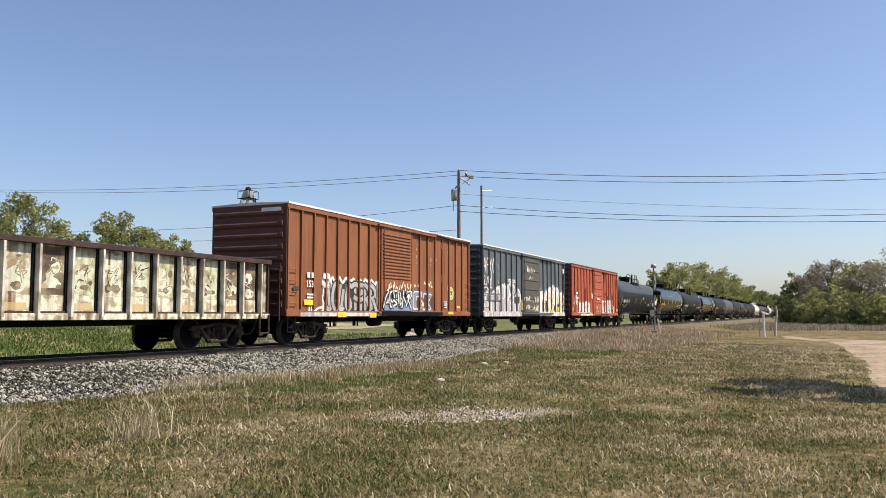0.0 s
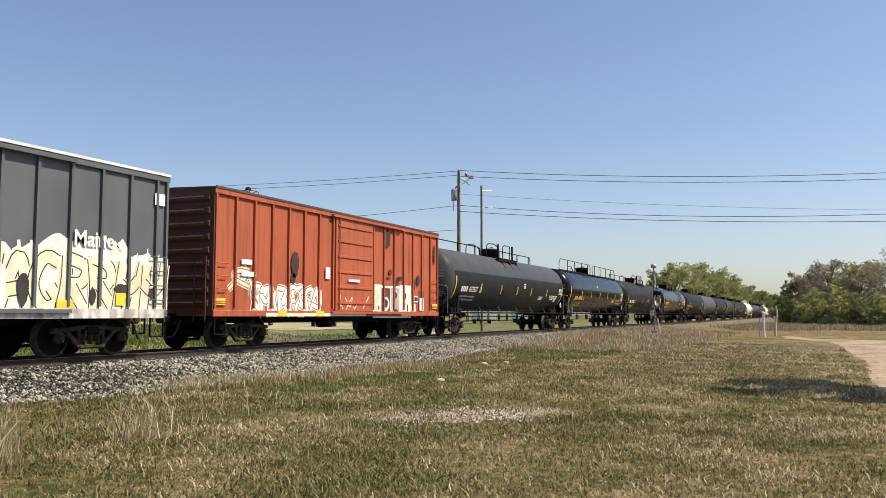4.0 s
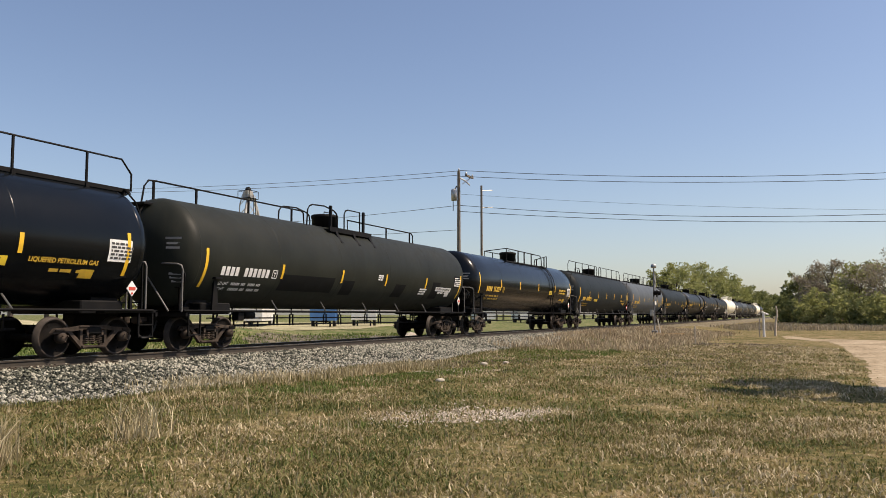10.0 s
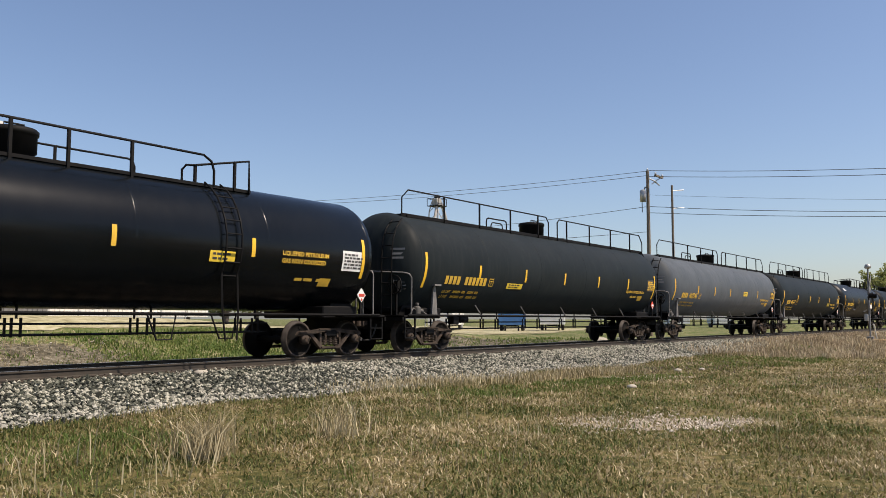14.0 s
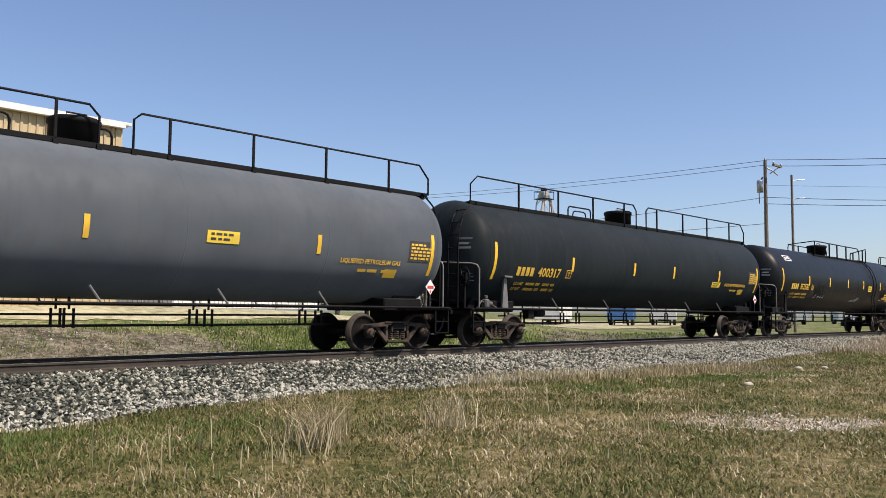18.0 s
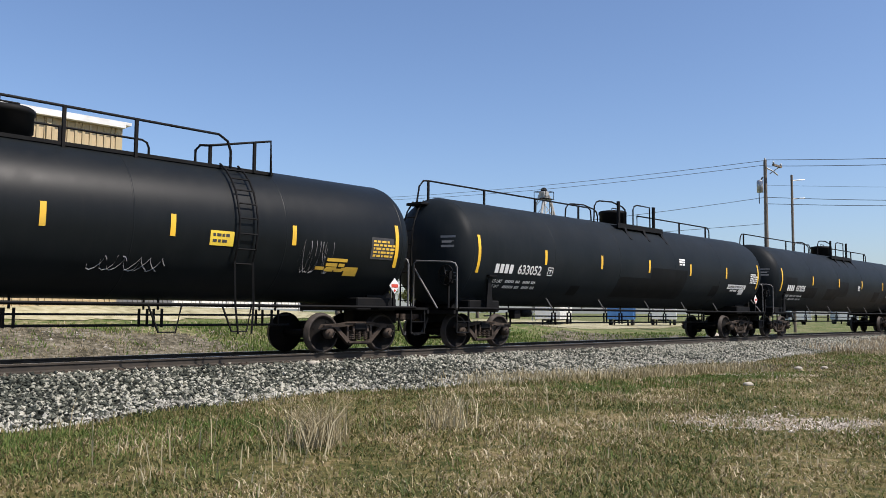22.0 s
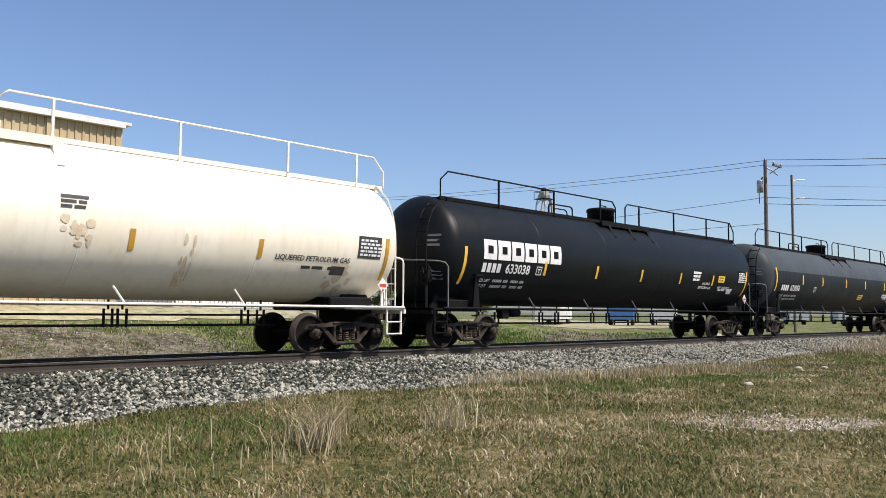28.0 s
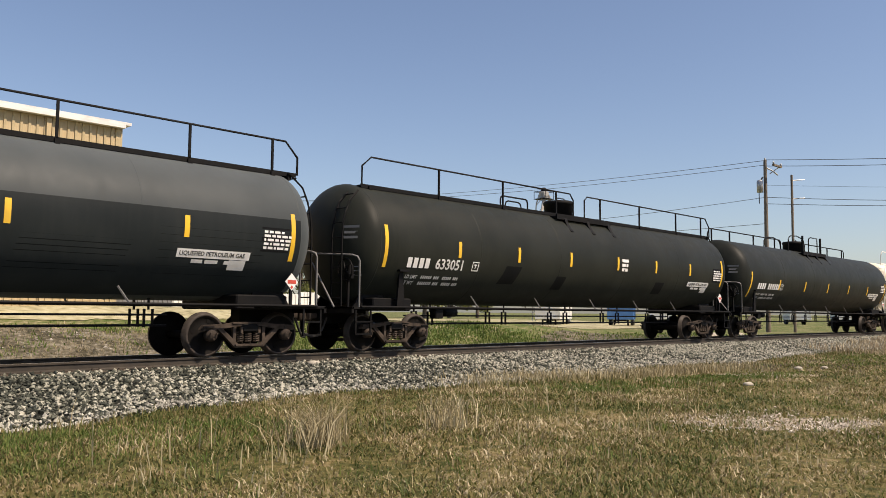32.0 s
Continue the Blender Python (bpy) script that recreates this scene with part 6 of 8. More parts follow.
for k, (pts, w) in enumerate((
        ([(-6.4, 0.95), (-6.35, 1.7), (-6.3, 2.1), (-5.9, 2.25), (-5.3, 2.5), (-5.05, 2.2), (-5.0, 1.1)], 0.06),
        ([(-4.95, 1.0), (-4.9, 2.4), (-4.7, 2.65), (-4.4, 2.5), (-4.3, 2.05), (-4.55, 1.8), (-4.75, 1.95)], 0.05),
        ([(-4.35, 2.7), (-4.2, 2.4), (-3.8, 2.65), (-3.35, 2.2), (-3.85, 1.75), (-4.1, 1.3), (-3.75, 1.1), (-4.0, 0.9)], 0.055),
        ([(-3.85, 1.75), (-3.4, 2.1), (-2.9, 2.15), (-2.75, 1.8), (-3.6, 1.6), (-3.2, 1.2), (-3.0, 0.95)], 0.05),
        ([(-3.3, 1.55), (-2.7, 1.75), (-2.6, 1.3), (-2.45, 1.0)], 0.05),
        ([(-2.6, 1.85), (-2.2, 2.35), (-1.95, 2.45), (-1.6, 2.1), (-1.55, 1.8), (-1.9, 1.6), (-1.9, 1.0), (-2.1, 0.92)], 0.06),
        ([(-5.6, 2.3), (-5.5, 1.9), (-5.7, 1.5), (-5.5, 1.0)], 0.03), ([(-7.5, 1.1), (-7.3, 1.9), (-6.9, 2.2), (-6.7, 1.6), (-7.0, 1.4), (-6.6, 1.0)], 0.06),
        ([(-3.0, 2.25), (-3.05, 2.55), (-2.85, 2.7), (-2.6, 2.55), (-2.65, 2.25), (-2.85, 2.15), (-3.0, 2.25)], 0.035), ([(-2.9, 2.3), (-2.85, 2.6), (-2.7, 2.5), (-2.85, 2.42), (-2.7, 2.33), (-2.9, 2.3)], 0.025))):
    ribbon(g, soften(pts), SIDE - 0.003 - 0.0008 * k, w, 1)
part("sprayed_line", g, M["paint_white"], car, "bold white sprayed outlines")
g = Geo()
for k, pts in enumerate(([(-5.15, 1.1), (-5.2, 1.7), (-5.4, 2.3)], [(-3.6, 1.85), (-3.1, 1.95), (-2.95, 1.75)], [(-4.6, 1.2), (-4.65, 2.1)], [(-2.4, 1.7), (-1.8, 1.85)], [(-6.9, 1.2), (-6.6, 1.9)])):
    ribbon(g, soften(pts), SIDE - 0.012 - 0.0006 * k, 0.022, 1)
part("sprayed_line", g, M["paint_red"], car, "thin dull red sprayed lines")
spray(car, SIDE, 2.1, 7.6, 0.98, 2.35, 7, M["paint_cream"], M["paint_black"], 6, M["paint_white"], M["paint_cream"], 0.13, 0.88, 0.3, M["paint_white"])
g = Geo()
for k, (x, z, w, h) in enumerate(((2.7, 1.5, 0.25, 0.9), (3.45, 1.55, 0.3, 0.7), (5.3, 1.4, 0.2, 0.4), (6.2, 1.6, 0.5, 0.25), (7.2, 1.5, 0.3, 0.3))):
    o = blob(x, z, w, h, random.Random(60 + k))
    g.add([(a, SIDE - 0.03, b) for a, b in o], [tuple(range(len(o)))])
part("sprayed_shadow", g, M["paint_black"], car, "black sprayed gaps in the lettering")
part("sprayed_mark", Geo().box(4.3, 4.75, SIDE - 0.046, SIDE - 0.042, 1.05, 1.3).box(6.0, 6.3, SIDE - 0.046, SIDE - 0.042, 1.2, 1.5), M["yellow_panel"], car)
# what shows of the painted road name above the spray
part("owner_mark", side_words("Maine", 0.5, 4.7, SIDE - 0.046, 2.55), M["letter_white"], car)
part("data_stencil", Geo().box(7.2, 7.55, SIDE - 0.046, SIDE - 0.042, 3.75, 4.05), M["letter_white"], car)
part("safety_stripe", Geo().box(-4.1, -3.97, SIDE - 0.05, SIDE - 0.046, 1.2, 1.85), M["yellow_panel"], car)
DOOR = -W - 0.0965
tags(car, DOOR, -1.25, -0.1, 1.75, 2.12, 5, M["paint_white"], 7, 0.026)
tags(car, DOOR, 0.75, 1.5, 1.7, 2.12, 4, M["paint_white"], 8, 0.03)
tags(car, DOOR, -0.9, -0.2, 1.25, 1.55, 3, M["paint_cream"], 17, 0.026)
tags(car, DOOR, 0.45, 1.5, 1.15, 1.6, 6, M["paint_cream"], 18, 0.045)
tags(car, DOOR, -0.75, 0.75, 3.4, 3.85, 7, M["paint_white"], 27, 0.026)
tags(car, DOOR, -0.35, 0.35, 3.05, 3.25, 3, M["paint_white"], 28, 0.018)
rr = random.Random(61)
for x, z, w, h in ((-0.1, 1.9, 0.7, 0.36), (0.5, 1.8, 0.5, 0.3), (-0.9, 1.4, 0.9, 0.4), (0.2, 1.35, 0.8, 0.4), (1.1, 1.4, 0.5, 0.5)):
    o = blob(x, z, w, h, rr)
    part("rust_stain", Geo().add([(c, -W - 0.0635, d) for c, d in o], [tuple(range(len(o)))]), M["gon_rust"], car, "brown stain low on the door")
# loose white capitals high on the first panels, smears under them
g = Geo()
for k, pts in enumerate((
        [(-7.5, 3.15), (-7.38, 3.85), (-7.28, 3.9), (-7.2, 3.2)], [(-7.47, 3.45), (-7.2, 3.5)],
        [(-7.02, 3.15), (-7.05, 3.9), (-6.8, 3.88)], [(-7.03, 3.55), (-6.83, 3.57)],
        [(-6.6, 3.9), (-6.72, 3.6), (-6.65, 3.25), (-6.5, 3.25), (-6.45, 3.6), (-6.6, 3.9)],
        [(-6.35, 3.9), (-6.2, 3.5), (-6.05, 3.15)], [(-6.02, 3.95), (-6.2, 3.5), (-6.38, 3.1), (-6.42, 2.5)],
        [(-7.55, 2.55), (-7.5, 3.0), (-7.3, 2.95), (-7.35, 2.7), (-7.5, 2.6), (-7.25, 2.5)], [(-7.1, 2.5), (-6.95, 2.95), (-6.75, 2.9), (-6.9, 2.65), (-6.6, 2.55)],
        [(-6.7, 2.9), (-6.4, 2.75), (-6.6, 2.5), (-6.3, 2.35)], [(-7.5, 2.3), (-7.1, 2.45), (-6.8, 2.25), (-6.5, 2.4)])):
    ribbon(g, soften(pts), SIDE - 0.0008 * k - 0.001, 0.034, 1)
part("sprayed_line", g, M["paint_white"], car, "loose white sprayed capitals")
# white splashes above the cream letters
g = Geo()
rr = random.Random(62)
for k in range(15):
    x = 2.1 + 5.4 * (k + rr.uniform(-0.3, 0.3)) / 14
    o = blob(x, 2.28, rr.uniform(0.25, 0.5), rr.uniform(0.25, 0.4), rr, 10)
    g.add([(c, SIDE - 0.0013 - 0.0001 * k, d) for c, d in o], [tuple(range(len(o)))])
    ribbon(g, [(x, 2.25), (x + rr.uniform(-0.05, 0.05), rr.uniform(2.45, 2.65))], SIDE - 0.0031 - 0.0001 * k, rr.uniform(0.02, 0.06))
part("sprayed_splash", g, M["paint_white"], car, "white splashes above the lettering")
o = blob(2.55, 1.6, 1.05, 1.5, random.Random(63), 18)
part("sprayed_block", Geo().add([(c, SIDE - 0.016, max(0.97, d)) for c, d in o], [tuple(range(len(o)))]), M["paint_white"], car, "solid white sprayed block")
g = Geo()
for k in range(26):
    a = k / 25 * 4.4 - 0.6
    ribbon(g, [(-5.9 + 0.72 * math.cos(a), 3.1 + 0.75 * math.sin(a)), (-5.9 + 0.72 * math.cos(a + 0.09), 3.1 + 0.75 * math.sin(a + 0.09))], SIDE, 0.012, 1)
part("sprayed_dots", g, M["paint_white"], car, "ring of sprayed dots")
spray(car, SIDE, -3.5, -2.6, 2.35, 2.9, 1, M["paint_wash"], M["paint_white"], 29, None, M["paint_wash"], 0.03)
part("dark_patch", Geo().box(-2.7, -1.9, SIDE - 0.046, SIDE - 0.042, 1.65, 2.0), M["paint_black"], car)
spray(car, SIDE, 4.0, 6.2, 2.3, 2.75, 4, M["paint_white"], M["paint_white"], 33, None, M["paint_white"], 0.05)
part("number_panel", Geo().box(-6.95, -5.0, SIDE - 0.046, SIDE - 0.042, 1.72, 2.1), M["siding_grey"], car)
part("car_number", side_words("201", 0.34, -6.6, SIDE - 0.048, 1.78), M["letter_white"], car)
part("car_number", side_words("13", 0.34, -5.55, SIDE - 0.048, 1.78), M["letter_white"], car)
part("sill_paint", Geo().box(-7.6, -1.5, -W - 0.046, -W - 0.041, 0.9, 1.12).box(1.9, 7.6, -W - 0.046, -W - 0.041, 0.9, 1.12), M["sill_dirty"], car)
part("safety_stripe", Geo().box(-1.75, -1.6, -W - 0.09, -W - 0.08, 1.25, 1.8), M["yellow_panel"], car)

car, u, W = box_car(56.45, 71.72, (62.9, 65.6), M["red_box"], M["box_end"], M["roof_dark"], "bright red boxcar with rust patches and sprayed lettering", (8, 7, 0.75), False)
CARS.append((car, u))
spray(car, SIDE, -5.8, -2.15, 0.95, 1.95, 8, M["paint_white"], M["box_end"], 9, None, M["paint_white"], 0.07, 0.8, 0.6)
# white outlined figure-like block letters in cream, grey and white
g = Geo()
for x0_, x1_, z1_ in ((1.66, 2.36, 2.14), (2.26, 3.21, 2.1), (3.11, 4.01, 2.12), (3.91, 4.94, 2.18)):
    g.box(x0_, x1_, SIDE - 0.004 - 0.0002 * x0_, SIDE - 0.0005, 0.86, z1_)
part("sprayed_edge", g, M["paint_white"], car, "spray-paint edges")
part("sprayed_fill", Geo().box(2.34, 3.08, SIDE - 0.008, SIDE - 0.0055, 1.0, 2.02), M["box_end"], car)
part("sprayed_fill", Geo().box(3.16, 3.88, SIDE - 0.008, SIDE - 0.0055, 0.98, 2.04), M["paint_grey"], car)
part("sprayed_fill", Geo().box(4.0, 4.86, SIDE - 0.008, SIDE - 0.0055, 0.94, 2.1), M["paint_white"], car)
g = Geo()
g.box(1.72, 2.26, SIDE - 0.008, SIDE - 0.0055, 1.78, 2.06)
g.prism([(1.98, 1.78), (2.26, 1.78), (1.98, 1.1), (1.72, 1.1)], SIDE - 0.008, SIDE - 0.0055)
g.box(1.72, 2.26, SIDE - 0.008, SIDE - 0.0055, 0.95, 1.12)
part("sprayed_fill", g, M["paint_cream"], car)
g = Geo()
o = [(2.72 + 0.28 * math.cos(a), 1.4 + 0.28 * math.sin(a)) for a in [math.pi * k / 8 for k in range(16)]]
g.add([(a, SIDE - 0.011, b) for a, b in o], [tuple(range(16))])
part("sprayed_disc", g, M["paint_white"], car)
g = Geo()
for k, (x, z, w, h) in enumerate(((2.72, 1.4, 0.34, 0.36), (3.51, 1.75, 0.35, 0.25), (3.46, 2.05, 0.12, 0.25), (4.41, 1.75, 0.18, 0.3), (4.31, 1.4, 0.2, 0.35), (4.61, 1.25, 0.14, 0.3), (3.56, 1.12, 0.4, 0.2), (2.11, 1.25, 0.12, 0.2))):
    o = blob(x, z, w, h, random.Random(80 + k))
    g.add([(a, SIDE - 0.013 - 0.0004 * k, b) for a, b in o], [tuple(range(len(o)))])
part("sprayed_line", g, M["paint_black"], car, "black sprayed openings")
tags(car, SIDE, 5.0, 5.4, 0.95, 1.85, 4, M["paint_cream"], 74, 0.03)
part("stencil_frame", Geo().box(5.14, 5.56, SIDE - 0.046, SIDE - 0.042, 1.5, 1.76), M["letter_white"], car)
part("stencil_field", Geo().box(5.19, 5.51, SIDE - 0.05, SIDE - 0.047, 1.55, 1.71), M["paint_black"], car)
spray(car, SIDE, 5.7, 6.2, 1.4, 2.0, 1, M["paint_red"], M["paint_red"], 75, None, M["box_end"], 0.02, 0.7, 0.5)
tags(car, -W - 0.064, -1.2, 1.2, 1.15, 1.7, 4, M["paint_cream"], 11, 0.02)
spray(car, SIDE, -6.6, -5.9, 1.6, 2.5, 1, M["paint_cream"], M["paint_red"], 12, None, M["paint_cream"], 0.05)
part("sill_paint", Geo().box(-5.2, 1.0, -W - 0.046, -W - 0.041, 0.93, 1.04), M["paint_cream"], car)
part("sill_marking", Geo().box(-4.6, -4.1, -W - 0.05, -W - 0.047, 0.93, 1.1).box(-2.4, -1.9, -W - 0.05, -W - 0.047, 0.93, 1.1), M["yellow_panel"], car)
g = Geo()
rr = random.Random(5)
for x, z, w, h in ((-3.64, 2.55, 0.45, 0.95), (2.76, 3.95, 0.5, 0.75), (5.56, 2.43, 0.33, 0.45), (5.18, 2.25, 0.28, 0.5), (-3.74, 2.15, 0.3, 0.35), (3.01, 2.65, 0.28, 0.22), (2.86, 2.42, 0.4, 0.08), (3.66, 2.35, 0.3, 0.35), (3.91, 2.45, 0.4, 0.14), (1.46, 3.2, 0.14, 0.3), (1.56, 2.7, 0.3, 0.08), (7.21, 3.6, 0.2, 0.9), (3.46, 2.2, 0.2, 0.3)):
    o = blob(x, z, w, h, rr)
    g.add([(a, SIDE - 0.04, b) for a, b in o], [tuple(range(len(o)))])
part("rust_patches", g, M["gon_top"], car, "dark rust patches")
part("car_number", Geo().box(-6.4, -5.9, SIDE - 0.046, SIDE - 0.042, 2.45, 2.6).box(-6.4, -5.7, SIDE - 0.046, SIDE - 0.042, 2.1, 2.25).box(-1.8, -1.5, SIDE - 0.046, SIDE - 0.042, 2.2, 2.6), M["letter_white"], car)
part("notice_panel", Geo().box(7.0, 7.5, SIDE - 0.046, SIDE - 0.042, 1.25, 1.45).box(-7.6, -7.1, SIDE - 0.046, SIDE - 0.042, 1.25, 1.45), M["yellow_panel"], car)
part("data_stencil", Geo().box(5.7, 6.1, SIDE - 0.046, SIDE - 0.042, 1.15, 1.7).box(-0.4, 0.4, -W - 0.12, -W - 0.11, 2.15, 2.25), M["letter_white"], car)

PX = [("patch", 0.1, 2.7, 1.55, 2.6, 0.1), ("patch", -1.9, 0.1, 1.55, 2.22, 0.15), ("patch", 5.0, 5.6, 1.7, 2.1), ("patch", -4.4, -3.9, 1.55, 1.85), ("white", 2.15, 2.6, 2.78, 3.02)]
TANKS = [
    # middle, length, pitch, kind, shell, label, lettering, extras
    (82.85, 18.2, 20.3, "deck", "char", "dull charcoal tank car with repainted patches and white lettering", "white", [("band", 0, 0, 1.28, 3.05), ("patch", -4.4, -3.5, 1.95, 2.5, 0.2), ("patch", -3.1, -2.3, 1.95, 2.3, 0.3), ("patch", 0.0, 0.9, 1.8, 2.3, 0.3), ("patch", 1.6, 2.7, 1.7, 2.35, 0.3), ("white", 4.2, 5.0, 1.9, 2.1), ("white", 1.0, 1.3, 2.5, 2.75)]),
    (103.15, 17.3, 19.9, "full_walk", "gloss", "glossy black tank car with a railed walkway and yellow lettering", "yellow", [("panel", 4.4, 5.2, 2.0, 2.2), ("panel", -1.0, -0.7, 3.1, 3.2)]),
    (123.52, 18.2, 20.2, "deck", "olive", "faded olive-black tank car with dark repainted patches", "white", [("patch", -5.4, -2.2, 1.75, 2.25), ("patch", -1.6, -0.8, 1.7, 2.2), ("patch", 2.4, 3.3, 1.7, 2.2, 0.2), ("patch", 6.0, 6.8, 1.7, 2.4), ("white", 4.8, 5.5, 1.85, 2.1), ("white", 0.9, 1.3, 2.3, 2.5)]),
    (143.77, 17.25, 20.1, "short_walk", "gloss", "black tank car with a short top walkway and yellow lettering", "yellow", [("panel", 3.6, 4.3, 2.25, 2.5)]),
    (163.76, 17.2, 19.9, "full_walk", "dusty", "dull black tank car with a railed walkway and yellow lettering", "yellow", [("panel", -4.0, -3.0, 2.02, 2.2)]),
    (183.65, 17.3, 19.8, "full_walk", "grey", "slate grey tank car with a railed walkway and yellow lettering", "yellow", [("panel", 2.2, 2.95, 2.35, 2.6)]),
    (203.47, 17.3, 19.9, "full_walk", "dusty", "dusty black tank car with a railed walkway and yellow lettering", "yellow", [("panel", 4.6, 5.3, 2.05, 2.25)]),
    (223.45, 16.95, 20.2, "short_walk", "black", "black tank car with chalk scribbles and yellow lettering", "yellow", [("panel", 3.35, 3.9, 2.3, 2.6), ("chalk", -4.5, -2.9, 1.8, 2.55), ("chalk", 1.0, 2.6, 1.7, 2.0), ("chalk", 5.6, 6.6, 1.8, 2.6), ("white", 6.4, 7.0, 1.9, 2.2), ("frame", -7.7, -6.9, 3.5, 3.75)]),
    (244.05, 18.06, 20.6, "deck", "worn", "black tank car with a valve platform and white lettering", "white", PX),
    (264.78, 18.14, 20.8, "deck", "worn", "black tank car with square repainted patches and white lettering", "white", [("patch", -8.6, -7.3, 1.9, 2.7), ("patch", -6.4, -4.7, 1.8, 2.3, 0.2), ("patch", -1.9, -0.3, 1.95, 2.7), ("patch", -3.5, -1.7, 1.75, 2.3, 0.3), ("patch", 4.0, 5.0, 1.75, 2.3), ("patch", 6.0, 8.0, 1.7, 2.5), ("white", 1.2, 1.5, 2.3, 2.55)]),
    (285.88, 18.4, 20.8, "full_walk_deck", "white", "cream-white tank car with white railings and rust stains", "dark", [("white", 1.5, 2.0, 2.78, 3.02), ("stain", 1.55, 2.15, 2.15, 2.65), ("stain", -3.2, -2.7, 2.3, 2.6), ("stain", 7.6, 8.5, 1.45, 2.05), ("stain", 3.9, 4.2, 1.5, 2.4)]),
    (306.76, 17.5, 20.6, "full_walk_deck", "black", "clean black tank car with a large white emblem", "white", [("emblem", -8.0, -4.35, 2.45, 3.0), ("white", 4.1, 4.7, 2.25, 2.6), ("panel", 6.2, 6.75, 2.25, 2.5)]),
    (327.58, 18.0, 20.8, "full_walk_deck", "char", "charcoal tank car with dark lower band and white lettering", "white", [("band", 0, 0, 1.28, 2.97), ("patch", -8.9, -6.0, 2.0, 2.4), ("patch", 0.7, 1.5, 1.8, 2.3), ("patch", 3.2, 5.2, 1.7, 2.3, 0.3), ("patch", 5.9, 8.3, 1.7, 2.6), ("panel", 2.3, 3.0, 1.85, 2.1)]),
    (348.40, 18.06, 20.8, "full_walk_deck", "olive", "faded olive-black tank car with white lettering", "white", [("patch", -4.6, -3.9, 1.8, 2.3, 0.4), ("patch", -2.0, -1.5, 1.7, 2.1, 0.2), ("patch", 4.0, 4.6, 1.7, 2.1), ("white", 1.6, 2.0, 2.4, 2.8)]),
    (369.30, 18.1, 20.8, "deck", "olive", "faded olive-black tank car with a valve platform", "white", []),
    (390.10, 18.4, 20.8, "full_walk_deck", "white", "cream-white tank car with white railings", "dark", []),
    (410.90, 18.1, 20.8, "deck", "black", "black tank car with a valve platform", "white", []),
]
NUMBERS = {143.77: '952829', 183.65: '400346', 203.47: '400317', 223.45: '952582', 244.05: '633052', 264.78: '633035', 306.76: '633038', 327.58: '633056', 348.4: '633051', 103.15: '400498', 82.85: '633537'}
STRIPS = {82.85: (73.75, 77.05, 80.06, 82.76, 85.34, 88.53, 91.95),
          123.52: (114.48, 118.12, 121.78, 125.11, 128.8, 132.57),
          143.77: (135.15, 138.31, 141.52, 145.03, 148.59, 152.38),
          183.65: (175.0, 178.21, 180.81, 183.42, 188.68, 192.31),
          203.47: (194.84, 198.56, 202.2, 204.94, 208.57, 212.11),
          223.45: (214.99, 218.11, 220.86, 223.53, 225.98, 228.86, 231.94),
          264.78: (255.71, 259.43, 263.05, 266.58, 270.19, 273.85),
          285.88: (276.63, 280.03, 283.15, 285.88, 288.73, 291.58, 295.18),
          306.76: (298.02, 301.6, 304.37, 307.14, 309.91, 312.51, 315.49),
          327.58: (318.67, 321.73, 324.28, 327.66, 330.71, 334.03, 336.58),
          348.4: (339.35, 341.99, 344.51, 347.08, 349.77, 352.26, 354.77, 357.41),
          103.15: (94.28, 97.37, 100.23, 103.06, 105.8, 108.6, 111.6)}
for mid, length, pitch, kind, shell, label, ink, extras in TANKS:
    a, b = mid - length / 2, mid + length / 2
    zs = (2.27, 2.70) if kind == "full_walk" else (2.10, 2.55) if kind == "deck" and shell in ("char", "olive") else (2.42, 2.85)
    if kind == "full_walk_deck":
        zs = (2.1, 2.5) if mid in (285.88, 306.76) else (2.42, 2.85)
    c = tank_car(mid, length, pitch, kind, M[shell], label, ink, STRIPS.get(mid) or even(a, b, 7), M["white_iron"] if shell == "white" else None, zs, extras, NUMBERS.get(mid, ""))
    CARS.append((c, mid))

# ---------------------------------------------------------------- beyond the track
def build_warehouse():
    x0, x1, y0, y1, h, zb = -45.0, 15.6, 34.0, 62.0, 8.75, 0.0
    b = thing("metal_warehouse", (0, 0, 0), "tall tan ribbed-metal warehouse with white roof trim", "building")
    g = Geo().box(x0, x1, y0, y1, zb, h)
    part("wall", g, M["siding"], b)
    part("roof", Geo().box(x0 - 0.3, x1 + 0.3, y0 - 0.3, y1 + 0.3, h, h + 0.12), M["trim_white"], b)
    part("eave_trim", Geo().box(x0 - 0.3, x1 + 0.05, y0 - 0.32, y0 - 0.02, h - 0.14, h - 0.004), M["trim_white"], b)
    part("corner_trim", Geo().box(x1 - 0.25, x1 + 0.03, y0 - 0.05, y0 + 0.2, zb, h - 0.15), M["siding_dark"], b)
    rib = Geo().prism([(-0.05, zb), (0.05, zb), (0.05, h - 0.16), (-0.05, h - 0.16)], y0 - 0.045, y0 - 0.004).mesh("siding_rib", M["siding_dark"])
    x = x1 - 0.4
    k = 0
    while x > -6:
        part("siding_rib", rib, None, b, at=(x, 0, 0))
        x -= 0.3
        k += 1
    for x in (x1 - 3.0, x1 - 6.0, x1 - 9.0):
        part("downpipe", Geo().box(x - 0.09, x + 0.09, y0 - 0.13, y0 - 0.045, zb, h - 0.2), M["siding"], b)
    part("wainscot_trim", Geo().box(x0, x1, y0 - 0.09, y0 - 0.05, 4.55, 4.75), M["siding"], b)


